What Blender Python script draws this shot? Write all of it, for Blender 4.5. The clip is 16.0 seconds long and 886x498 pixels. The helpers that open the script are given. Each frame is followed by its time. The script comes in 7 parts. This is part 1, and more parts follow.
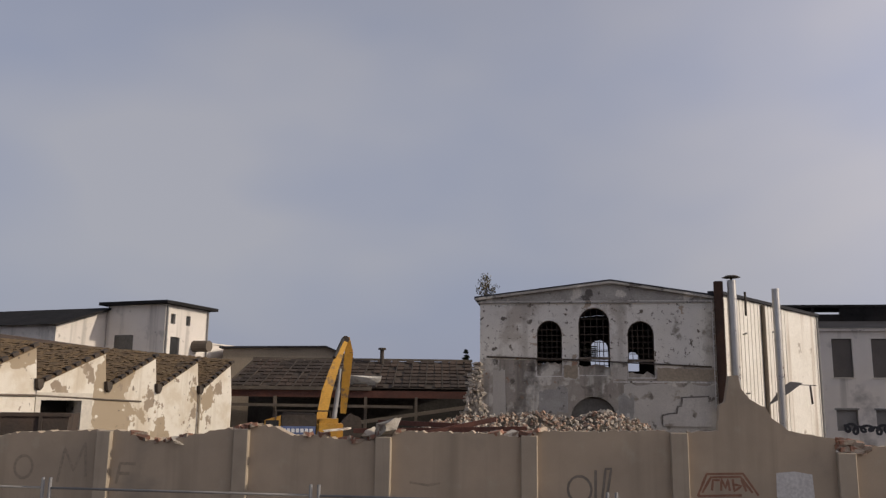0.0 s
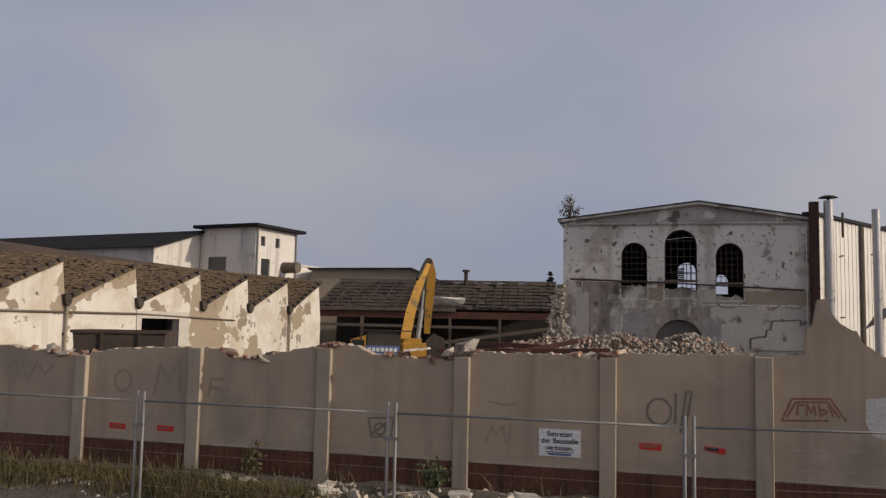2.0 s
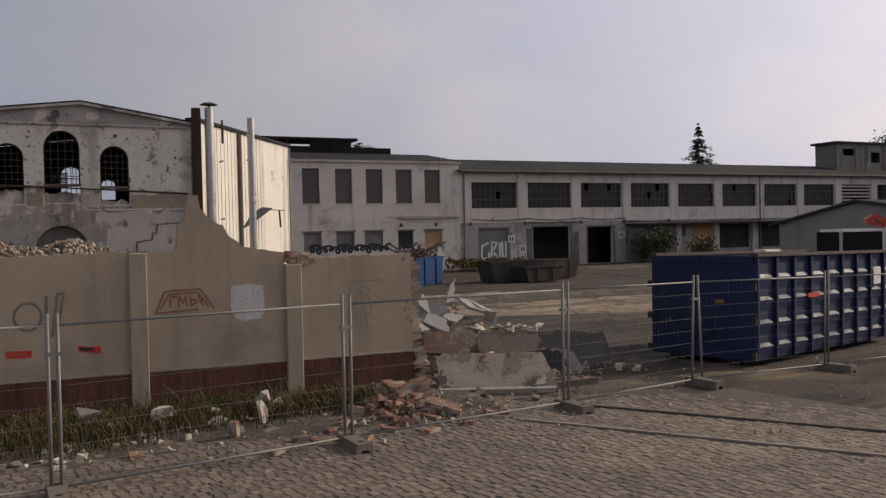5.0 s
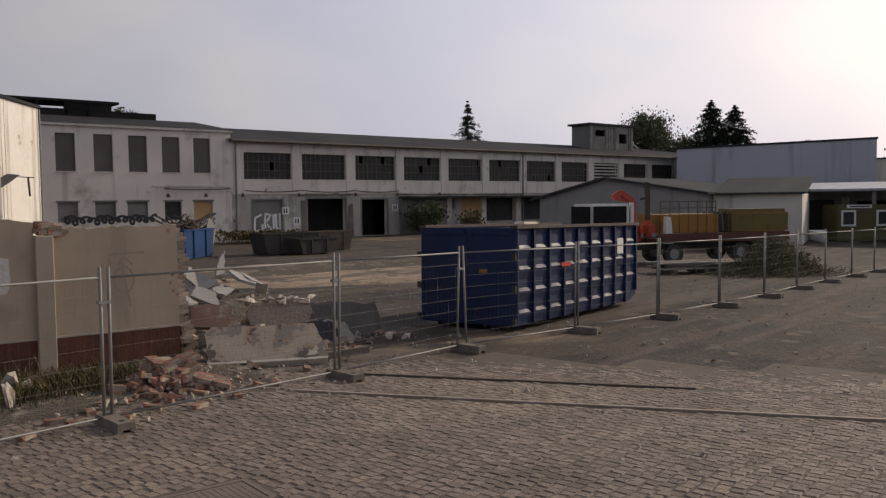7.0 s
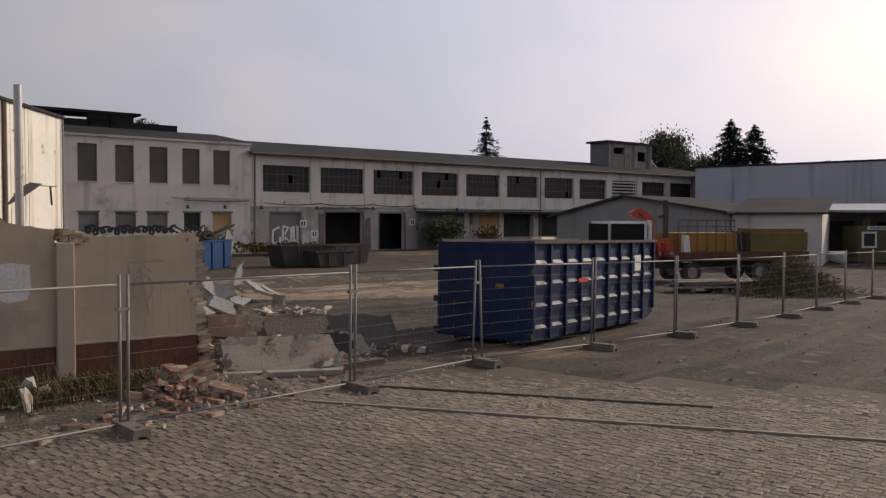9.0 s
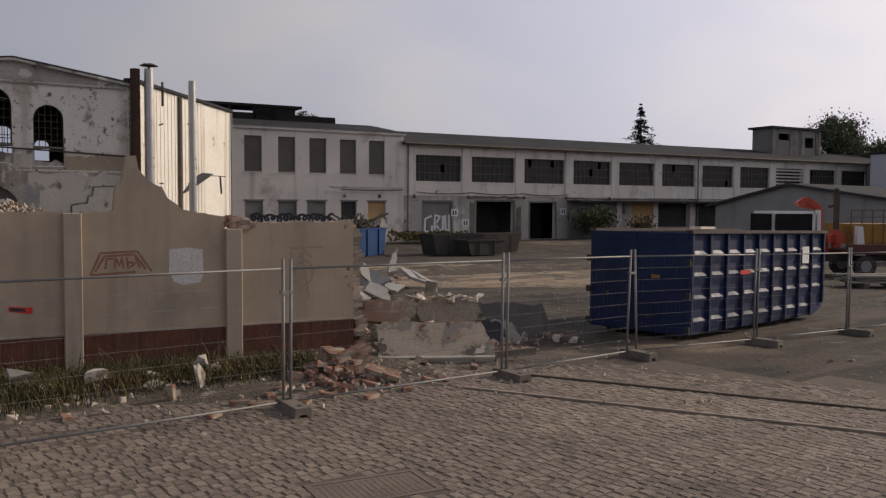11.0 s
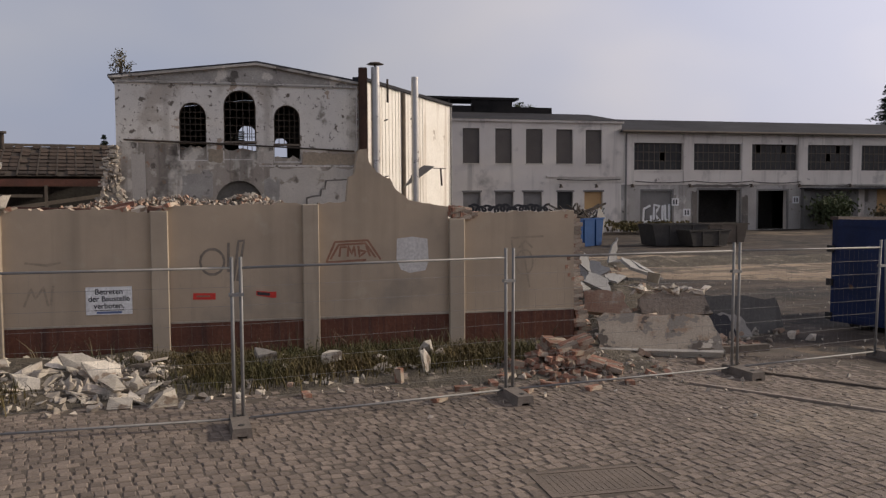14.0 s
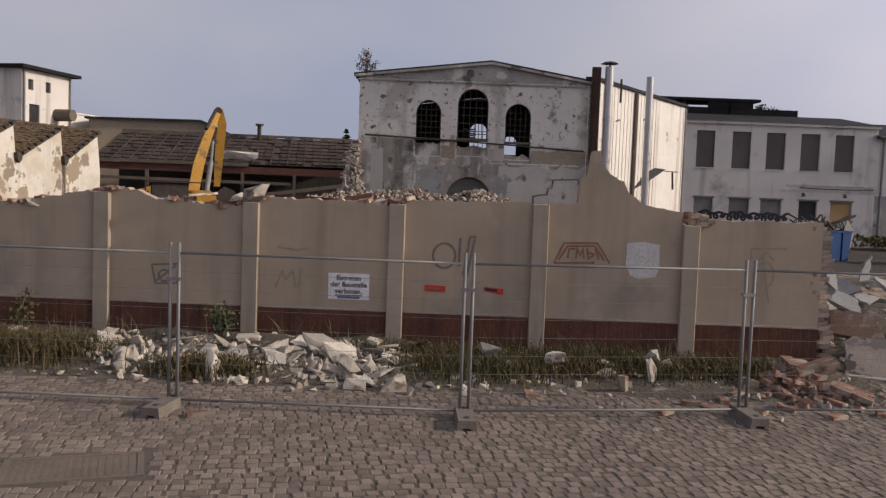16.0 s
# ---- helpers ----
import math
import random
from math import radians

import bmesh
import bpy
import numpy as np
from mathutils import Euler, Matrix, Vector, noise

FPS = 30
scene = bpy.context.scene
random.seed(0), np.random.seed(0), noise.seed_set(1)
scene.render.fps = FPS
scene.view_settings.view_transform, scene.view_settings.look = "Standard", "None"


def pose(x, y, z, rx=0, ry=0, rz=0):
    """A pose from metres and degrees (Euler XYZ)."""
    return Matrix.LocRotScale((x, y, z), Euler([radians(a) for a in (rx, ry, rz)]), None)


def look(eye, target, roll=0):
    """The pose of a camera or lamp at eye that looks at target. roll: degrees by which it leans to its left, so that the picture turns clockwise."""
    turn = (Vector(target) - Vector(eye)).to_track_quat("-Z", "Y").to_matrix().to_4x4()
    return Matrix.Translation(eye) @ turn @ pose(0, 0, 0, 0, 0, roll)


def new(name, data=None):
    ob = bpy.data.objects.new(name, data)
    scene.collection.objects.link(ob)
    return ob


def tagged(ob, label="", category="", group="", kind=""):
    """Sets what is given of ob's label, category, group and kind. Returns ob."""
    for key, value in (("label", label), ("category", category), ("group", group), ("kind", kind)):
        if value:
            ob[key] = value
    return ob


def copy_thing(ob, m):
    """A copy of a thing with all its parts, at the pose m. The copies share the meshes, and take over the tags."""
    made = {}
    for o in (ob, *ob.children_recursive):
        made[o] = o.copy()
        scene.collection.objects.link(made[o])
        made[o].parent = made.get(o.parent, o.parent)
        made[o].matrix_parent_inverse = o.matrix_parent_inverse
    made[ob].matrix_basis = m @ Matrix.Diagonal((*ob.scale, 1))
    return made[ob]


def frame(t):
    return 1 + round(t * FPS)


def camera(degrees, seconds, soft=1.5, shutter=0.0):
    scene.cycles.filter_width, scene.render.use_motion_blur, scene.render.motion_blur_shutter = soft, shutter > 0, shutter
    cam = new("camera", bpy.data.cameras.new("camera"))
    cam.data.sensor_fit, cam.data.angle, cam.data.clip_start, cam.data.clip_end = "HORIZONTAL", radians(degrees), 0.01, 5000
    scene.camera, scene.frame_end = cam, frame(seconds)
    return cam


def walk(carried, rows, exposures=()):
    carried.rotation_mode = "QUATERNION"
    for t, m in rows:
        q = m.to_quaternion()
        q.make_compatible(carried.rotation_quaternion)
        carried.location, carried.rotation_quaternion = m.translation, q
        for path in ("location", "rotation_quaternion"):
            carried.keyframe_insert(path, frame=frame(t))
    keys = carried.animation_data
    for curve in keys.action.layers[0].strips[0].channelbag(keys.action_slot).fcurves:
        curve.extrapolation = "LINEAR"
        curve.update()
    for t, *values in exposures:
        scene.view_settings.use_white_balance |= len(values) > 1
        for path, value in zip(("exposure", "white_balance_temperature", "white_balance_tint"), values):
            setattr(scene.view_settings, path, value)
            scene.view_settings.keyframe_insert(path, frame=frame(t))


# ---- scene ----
cam = camera(54.89, 16.0, soft=1.33)
PATH = [
    (0, pose(-0.283, -0.003, 2.910, 100.476, -0.659, -3.133)),
    (0.5, pose(-0.170, 0.074, 2.888, 96.435, 0.397, 1.472)),
    (1, pose(-0.165, 0.079, 2.884, 95.162, -0.084, 1.473)),
    (1.5, pose(-0.163, 0.059, 2.923, 95.230, -0.680, 1.953)),
    (2, pose(-0.152, 0.096, 2.916, 95.174, -1.195, 2.577)),
    (2.5, pose(-0.155, 0.079, 2.917, 93.970, -0.730, 2.535)),
    (3, pose(-0.144, 0.080, 2.898, 94.073, -0.466, 2.098)),
    (3.5, pose(-0.108, 0.072, 2.888, 92.970, -0.407, -0.944)),
    (4, pose(-0.011, -0.141, 2.880, 91.929, 1.456, -11.671)),
    (4.5, pose(0.117, -0.188, 2.746, 91.116, 1.111, -27.242)),
    (5, pose(0.143, -0.006, 2.744, 88.965, 1.294, -36.428)),
    (5.2, pose(0.160, -0.015, 2.742, 88.662, 2.378, -38.761)),
    (7.3, pose(0.119, -0.127, 2.731, 87.187, 0.697, -53.065)),
    (7.5, pose(0.119, -0.127, 2.731, 87.514, 1.003, -54.189)),
    (8, pose(0.161, -0.157, 2.703, 87.741, 1.120, -55.707)),
    (8.5, pose(0.124, -0.152, 2.707, 87.846, 0.215, -54.274)),
    (9, pose(0.106, -0.124, 2.693, 87.895, -0.122, -50.264)),
    (9.2, pose(0.095, -0.135, 2.692, 87.561, -0.496, -48.977)),
    (11.3, pose(0.115, -0.039, 2.668, 87.140, 0.037, -38.267)),
    (11.5, pose(0.115, -0.039, 2.668, 87.075, 0.209, -36.904)),
    (12, pose(0.100, 0.034, 2.655, 86.886, 0.225, -35.270)),
    (12.5, pose(0.089, 0.052, 2.652, 86.547, -0.537, -33.041)),
    (13, pose(0.067, 0.043, 2.652, 86.703, 0.022, -31.277)),
    (13.5, pose(0.051, 0.064, 2.647, 87.051, 0.047, -28.256)),
    (14, pose(0.061, 0.060, 2.645, 86.538, 0.316, -25.899)),
    (14.5, pose(0.038, 0.087, 2.637, 86.626, 0.678, -23.216)),
    (15, pose(-0.001, 0.105, 2.658, 87.004, 0.103, -19.072)),
    (15.5, pose(-0.012, 0.090, 2.629, 87.992, -0.137, -13.831)),
    (16, pose(-0.066, 0.128, 2.672, 86.232, -2.085, -11.021)),
]
EXPOSURES = [(0.0, 0.0, 6350, 10), (3.0, -0.04, 6420, 10), (5.0, -0.04, 6620, 10), (9.0, 0.0, 6580, 10), (12.5, -0.03, 6560, 10), (13.5, 0.16, 6460, 10), (14.5, 0.17, 6410, 11), (16.0, 0.17, 6280, 13)]
walk(cam, PATH, EXPOSURES)

# ---- sky and sun ----
SUN_AZ, SUN_EL = 104.0, 24.0
world = bpy.data.worlds.new("sky")
scene.world = world
world.use_nodes = True
wn, wl = world.node_tree.nodes, world.node_tree.links
wn.clear()
sky = wn.new("ShaderNodeTexSky")
sky.sky_type, sky.sun_disc = "NISHITA", False
sky.sun_elevation, sky.sun_rotation = radians(SUN_EL), radians(SUN_AZ)
sky.air_density, sky.dust_density, sky.ozone_density = 1.0, 4.0, 1.5
wtc = wn.new("ShaderNodeTexCoord")
wmap = wn.new("ShaderNodeMapping")
wmap.inputs["Scale"].default_value = (1.3, 1.3, 2.6)
wnoise = wn.new("ShaderNodeTexNoise")
wnoise.inputs["Scale"].default_value = 1.5
wnoise.inputs["Detail"].default_value = 3.0
wnoise.inputs["Roughness"].default_value = 0.5
wramp = wn.new("ShaderNodeValToRGB")
wramp.color_ramp.elements[0].position, wramp.color_ramp.elements[0].color = 0.40, (0, 0, 0, 1)
wramp.color_ramp.elements[1].position, wramp.color_ramp.elements[1].color = 0.66, (1, 1, 1, 1)
wcloud = wn.new("ShaderNodeMixRGB")
wcloud.inputs["Color1"].default_value = (4.75, 5.05, 6.4, 1)
wcloud.inputs["Color2"].default_value = (6.15, 6.05, 6.6, 1)
# haze brightens towards the sun
sun_dir = Vector((math.sin(radians(SUN_AZ)) * math.cos(radians(SUN_EL)), math.cos(radians(SUN_AZ)) * math.cos(radians(SUN_EL)), math.sin(radians(SUN_EL))))
wdot = wn.new("ShaderNodeVectorMath")
wdot.operation = "DOT_PRODUCT"
wdot.inputs[1].default_value = sun_dir
wcl = wn.new("ShaderNodeMath")
wcl.operation, wcl.inputs[1].default_value = "MAXIMUM", 0.0
wpow = wn.new("ShaderNodeMath")
wpow.operation, wpow.inputs[1].default_value = "POWER", 1.7
wgain = wn.new("ShaderNodeMath")
wgain.operation, wgain.inputs[1].default_value, wgain.inputs[2].default_value = "MULTIPLY_ADD", 2.0, 0.985
whaze = wn.new("ShaderNodeMixRGB")
whaze.blend_type = "MULTIPLY"
whaze.inputs["Fac"].default_value = 1.0
wmix = wn.new("ShaderNodeMixRGB")
wmix.inputs["Fac"].default_value = 0.82
wbg = wn.new("ShaderNodeBackground")
wbg.inputs["Strength"].default_value = 0.072
wout = wn.new("ShaderNodeOutputWorld")
wl.new(wtc.outputs["Generated"], wmap.inputs["Vector"])
wl.new(wmap.outputs["Vector"], wnoise.inputs["Vector"])
wl.new(wnoise.outputs["Fac"], wramp.inputs["Fac"])
wl.new(wramp.outputs["Color"], wcloud.inputs["Fac"])
wl.new(wtc.outputs["Generated"], wdot.inputs[0])
wl.new(wdot.outputs["Value"], wcl.inputs[0])
wl.new(wcl.outputs["Value"], wpow.inputs[0])
wl.new(wpow.outputs["Value"], wgain.inputs[0])
# the sky overhead is deeper than the hazy horizon
wsep = wn.new("ShaderNodeSeparateXYZ")
wfall = wn.new("ShaderNodeMapRange")
wfall.interpolation_type = "SMOOTHSTEP"
wfall.inputs["From Min"].default_value, wfall.inputs["From Max"].default_value = 0.30, 1.0
wfall.inputs["To Min"].default_value, wfall.inputs["To Max"].default_value = 1.0, 0.42
wgl = wn.new("ShaderNodeMath")
wgl.operation = "MULTIPLY"
wl.new(wtc.outputs["Generated"], wsep.inputs[0])
wl.new(wsep.outputs["Z"], wfall.inputs["Value"])
wl.new(wgain.outputs["Value"], wgl.inputs[0])
wl.new(wfall.outputs["Result"], wgl.inputs[1])
wl.new(wcloud.outputs["Color"], whaze.inputs["Color1"])
wwarm = wn.new("ShaderNodeMixRGB")
wwarm.inputs["Color1"].default_value = (1.0, 1.0, 1.0, 1)
wwarm.inputs["Color2"].default_value = (1.05, 0.925, 0.815, 1)
wtint = wn.new("ShaderNodeMixRGB")
wtint.blend_type = "MULTIPLY"
wtint.inputs["Fac"].default_value = 1.0
wl.new(wcl.outputs["Value"], wwarm.inputs["Fac"])
wl.new(wwarm.outputs["Color"], wtint.inputs["Color1"])
wl.new(wgl.outputs["Value"], wtint.inputs["Color2"])
wl.new(wtint.outputs["Color"], whaze.inputs["Color2"])
wl.new(sky.outputs["Color"], wmix.inputs["Color1"])
wl.new(whaze.outputs["Color"], wmix.inputs["Color2"])
wl.new(wmix.outputs["Color"], wbg.inputs["Color"])
wl.new(wbg.outputs["Background"], wout.inputs["Surface"])

sun = new("sun", bpy.data.lights.new("sun", "SUN"))
sun.data.energy, sun.data.angle, sun.data.color = 2.5, radians(1.5), (1.0, 0.86, 0.68)
sa, se = radians(SUN_AZ), radians(SUN_EL)
sun.matrix_world = look((200 * math.sin(sa) * math.cos(se), 200 * math.cos(sa) * math.cos(se), 200 * math.sin(se)), (0, 0, 0))

# ---- materials ----
def surf(name, c1, c2, scale=2.0, rough=0.85, bump=0.25, bscale=35.0, patches=(), streak=None, metal=0.0, rnd=0.0, isl=0.0, spec=0.4, fine=0.22, bdist=0.02, tracks=None):
    """Two-tone surface: broad stains, fine grain with relief, sharp-edged patches, runs down the face."""
    m = bpy.data.materials.new(name)
    m.use_nodes = True
    n, l = m.node_tree.nodes, m.node_tree.links
    p = n["Principled BSDF"]
    p.inputs["Roughness"].default_value, p.inputs["Metallic"].default_value = rough, metal
    p.inputs["Specular IOR Level"].default_value = spec
    tc = n.new("ShaderNodeTexCoord")

    def noise_tex(s, detail=5.0, vec=None, rough_=0.6):
        t = n.new("ShaderNodeTexNoise")
        t.inputs["Scale"].default_value, t.inputs["Detail"].default_value, t.inputs["Roughness"].default_value = s, detail, rough_
        l.new(vec if vec else tc.outputs["Object"], t.inputs["Vector"])
        return t.outputs["Fac"]

    def ramp(src, lo, hi, a=0.0, b=1.0):
        r = n.new("ShaderNodeMapRange")
        r.inputs["From Min"].default_value, r.inputs["From Max"].default_value = lo, hi
        r.inputs["To Min"].default_value, r.inputs["To Max"].default_value = a, b
        l.new(src, r.inputs["Value"])
        return r.outputs["Result"]

    def mix(fac, a, b, mode="MIX"):
        x = n.new("ShaderNodeMixRGB")
        x.blend_type = mode
        for key, v in (("Fac", fac), ("Color1", a), ("Color2", b)):
            if isinstance(v, (tuple, float, int)):
                x.inputs[key].default_value = (*v, 1) if isinstance(v, tuple) else v
            else:
                l.new(v, x.inputs[key])
        return x.outputs["Color"]

    col = mix(ramp(noise_tex(scale), 0.32, 0.68), c1, c2)
    for pc, ps, lo, hi in patches:
        col = mix(ramp(noise_tex(ps, 6.0), lo, hi), col, pc)
    if streak:
        sc, sx, lo, hi = streak
        mp = n.new("ShaderNodeMapping")
        mp.inputs["Scale"].default_value = (sx, sx, sx * 0.06)
        l.new(tc.outputs["Object"], mp.inputs["Vector"])
        col = mix(ramp(noise_tex(1.0, 4.0, mp.outputs["Vector"]), lo, hi, 0.0, 0.75), col, sc)
    if tracks:
        sc, sx, lo, hi = tracks
        mp = n.new("ShaderNodeMapping")
        mp.inputs["Rotation"].default_value = (0, 0, radians(24))
        mp.inputs["Scale"].default_value = (sx * 0.14, sx * 2.2, sx)
        l.new(tc.outputs["Object"], mp.inputs["Vector"])
        col = mix(ramp(noise_tex(1.0, 5.0, mp.outputs["Vector"]), lo, hi, 0.0, 0.8), col, sc)
    grain = noise_tex(bscale, 4.0)
    g = ramp(grain, 0.25, 0.75, 1.0 - fine, 1.0 + fine)
    col = mix(1.0, col, g, "MULTIPLY")
    if rnd or isl:
        src = n.new("ShaderNodeObjectInfo").outputs["Random"] if rnd else n.new("ShaderNodeNewGeometry").outputs["Random Per Island"]
        k = rnd or isl
        col = mix(1.0, col, ramp(src, 0, 1, 1 - k, 1 + k), "MULTIPLY")
    l.new(col, p.inputs["Base Color"])
    l.new(ramp(noise_tex(scale * 3.1), 0.3, 0.7, max(0.05, rough - 0.12), min(1.0, rough + 0.1)), p.inputs["Roughness"])
    b = n.new("ShaderNodeBump")
    b.inputs["Strength"].default_value, b.inputs["Distance"].default_value = bump, bdist
    l.new(grain, b.inputs["Height"])
    l.new(b.outputs["Normal"], p.inputs["Normal"])
    return m


m_ground = surf("yard_dust", (0.065, 0.048, 0.036), (0.028, 0.022, 0.0185), 0.3, 0.95, 0.8, 9.0,
                patches=(((0.204, 0.153, 0.106), 0.075, 0.57, 0.63), ((0.022, 0.019, 0.0175), 0.36, 0.53, 0.60), ((0.115, 0.093, 0.072), 1.6, 0.59, 0.65), ((0.018, 0.016, 0.015), 2.3, 0.60, 0.66), ((0.25, 0.225, 0.19), 7.0, 0.70, 0.73)), tracks=((0.092, 0.068, 0.051), 0.6, 0.50, 0.62), bdist=0.05)
m_bed = surf("joint_sand", (0.135, 0.108, 0.085), (0.092, 0.075, 0.06), 0.8, 0.95, 0.4, 60.0)
m_cobble = surf("granite_setts", (0.235, 0.188, 0.15), (0.172, 0.138, 0.113), 0.5, 0.82, 0.5, 45.0, isl=0.26,
                patches=(((0.26, 0.212, 0.162), 0.23, 0.52, 0.66), ((0.10, 0.083, 0.07), 0.32, 0.60, 0.72)))
m_cobble_piece = surf("granite_setts_single", (0.235, 0.188, 0.15), (0.172, 0.138, 0.113), 2.0, 0.82, 0.5, 45.0, rnd=0.26)
m_render = surf("tan_render", (0.465, 0.372, 0.272), (0.385, 0.312, 0.232), 0.9, 0.92, 0.12, 60.0, fine=0.06,
                patches=(((0.27, 0.235, 0.19), 0.55, 0.57, 0.75), ((0.46, 0.39, 0.295), 1.6, 0.60, 0.72)), streak=((0.285, 0.237, 0.178), 2.3, 0.52, 0.80))
m_ledge = surf("weathered_ledge", (0.44, 0.39, 0.32), (0.27, 0.23, 0.185), 2.2, 0.9, 0.4, 30.0)
m_pilaster = surf("pilaster_render", (0.43, 0.36, 0.275), (0.35, 0.292, 0.224), 1.2, 0.9, 0.12, 60.0, fine=0.06, streak=((0.26, 0.222, 0.175), 5.0, 0.52, 0.75), rnd=0.06)
m_plinth = surf("clinker_plinth", (0.148, 0.056, 0.031), (0.096, 0.038, 0.024), 1.3, 0.8, 0.4, 18.0, patches=(((0.15, 0.085, 0.06), 2.0, 0.62, 0.74),), streak=((0.05, 0.025, 0.02), 7.0, 0.48, 0.68))
m_wire = surf("dull_fence_wire", (0.27, 0.255, 0.24), (0.21, 0.2, 0.185), 3.0, 0.6, 0.02, 30.0, metal=0.3)
m_coping = surf("pale_cement", (0.62, 0.57, 0.49), (0.50, 0.46, 0.40), 3.0, 0.9, 0.3, 40.0)
m_mortar = surf("old_lime_mortar", (0.34, 0.28, 0.215), (0.24, 0.195, 0.15), 3.0, 0.95, 0.6, 30.0)
m_brick = surf("mortar_smeared_brick", (0.30, 0.152, 0.10), (0.215, 0.12, 0.085), 5.0, 0.9, 0.6, 40.0, rnd=0.38, patches=(((0.38, 0.315, 0.245), 6.0, 0.48, 0.56),))
m_brick_joined = surf("brick_rubble", (0.28, 0.165, 0.118), (0.36, 0.27, 0.20), 2.5, 0.9, 0.6, 30.0, isl=0.4, patches=(((0.42, 0.355, 0.28), 3.0, 0.52, 0.58),))
m_plaster_bits = surf("plaster_rubble", (0.496, 0.448, 0.376), (0.360, 0.304, 0.248), 1.5, 0.9, 0.5, 30.0, isl=0.32, patches=(((0.336, 0.200, 0.136), 2.4, 0.62, 0.70),))
m_white_rubble = surf("white_plaster_chunk", (0.66, 0.60, 0.51), (0.47, 0.415, 0.34), 1.3, 0.9, 0.5, 16.0, rnd=0.42, patches=(((0.29, 0.225, 0.17), 1.1, 0.57, 0.61), ((0.14, 0.115, 0.095), 1.9, 0.63, 0.67)), bdist=0.02)
m_concrete = surf("grey_concrete", (0.300, 0.285, 0.262), (0.203, 0.191, 0.176), 1.5, 0.9, 0.5, 30.0, rnd=0.15, patches=(((0.390, 0.360, 0.323), 2.0, 0.55, 0.66),))
m_old_white = surf("flaking_white_plaster", (0.70, 0.675, 0.625), (0.58, 0.555, 0.51), 0.6, 0.9, 0.3, 30.0,
                   patches=(((0.45, 0.41, 0.36), 0.30, 0.55, 0.60), ((0.27, 0.245, 0.21), 0.9, 0.57, 0.64), ((0.15, 0.13, 0.11), 2.6, 0.60, 0.63), ((0.40, 0.33, 0.26), 1.7, 0.63, 0.645), ((0.15, 0.13, 0.115), 5.5, 0.60, 0.65)), streak=((0.40, 0.37, 0.33), 1.4, 0.54, 0.72))
m_gable = surf("weathered_grey_coping", (0.42, 0.40, 0.37), (0.27, 0.255, 0.235), 0.9, 0.9, 0.4, 20.0, patches=(((0.12, 0.11, 0.10), 1.6, 0.58, 0.63), ((0.58, 0.55, 0.50), 1.1, 0.60, 0.63)))
m_pale_plaster = surf("stained_pale_plaster", (0.54, 0.505, 0.45), (0.43, 0.40, 0.355), 0.5, 0.9, 0.3, 25.0, patches=(((0.30, 0.265, 0.22), 0.8, 0.60, 0.64), ((0.17, 0.15, 0.13), 1.6, 0.64, 0.68)), streak=((0.36, 0.325, 0.285), 1.6, 0.55, 0.72))
m_soot = surf("soot_stained_plaster", (0.11, 0.099, 0.088), (0.20, 0.18, 0.16), 0.8, 0.95, 0.3, 20.0, patches=(((0.27, 0.245, 0.215), 1.2, 0.57, 0.66), ((0.03, 0.027, 0.025), 0.8, 0.58, 0.68)))
m_low_render = surf("sooty_grey_render", (0.42, 0.38, 0.325), (0.29, 0.255, 0.22), 0.7, 0.9, 0.4, 20.0, fine=0.1,
                    patches=(((0.60, 0.565, 0.50), 0.5, 0.51, 0.54), ((0.085, 0.075, 0.066), 0.45, 0.53, 0.64), ((0.14, 0.122, 0.105), 1.5, 0.57, 0.64), ((0.33, 0.21, 0.145), 1.8, 0.62, 0.65), ((0.46, 0.42, 0.36), 2.6, 0.60, 0.62)), streak=((0.15, 0.133, 0.115), 1.3, 0.50, 0.64))
m_facade = surf("dirty_white_facade", (0.735, 0.685, 0.625), (0.62, 0.575, 0.525), 0.25, 0.88, 0.2, 20.0, fine=0.08, patches=(((0.34, 0.315, 0.29), 0.45, 0.57, 0.70), ((0.23, 0.21, 0.19), 1.2, 0.66, 0.72)), streak=((0.27, 0.25, 0.225), 1.3, 0.55, 0.78))
m_grime = surf("grimy_ground_floor_render", (0.47, 0.445, 0.415), (0.33, 0.31, 0.285), 0.3, 0.9, 0.3, 20.0, patches=(((0.58, 0.555, 0.52), 0.35, 0.54, 0.58), ((0.19, 0.172, 0.155), 0.7, 0.57, 0.66), ((0.11, 0.10, 0.09), 1.7, 0.63, 0.68)), streak=((0.16, 0.145, 0.13), 1.1, 0.53, 0.70))
m_saw = surf("peeling_white_plaster", (0.74, 0.695, 0.615), (0.64, 0.59, 0.50), 0.5, 0.9, 0.3, 25.0, fine=0.08,
             patches=(((0.60, 0.53, 0.43), 0.5, 0.50, 0.60), ((0.36, 0.29, 0.205), 0.24, 0.545, 0.553), ((0.30, 0.24, 0.18), 0.62, 0.585, 0.60), ((0.17, 0.14, 0.11), 2.1, 0.63, 0.67)), streak=((0.42, 0.345, 0.26), 1.5, 0.54, 0.74))
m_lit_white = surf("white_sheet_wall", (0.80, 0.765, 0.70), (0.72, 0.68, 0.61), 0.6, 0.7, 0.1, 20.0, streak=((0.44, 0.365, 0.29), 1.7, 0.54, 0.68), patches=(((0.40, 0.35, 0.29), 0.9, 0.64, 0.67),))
m_roof_brown = surf("mossy_brown_tiles", (0.19, 0.125, 0.065), (0.11, 0.075, 0.045), 0.8, 0.95, 0.7, 7.0, patches=(((0.10, 0.075, 0.05), 1.6, 0.58, 0.68),), bdist=0.06)
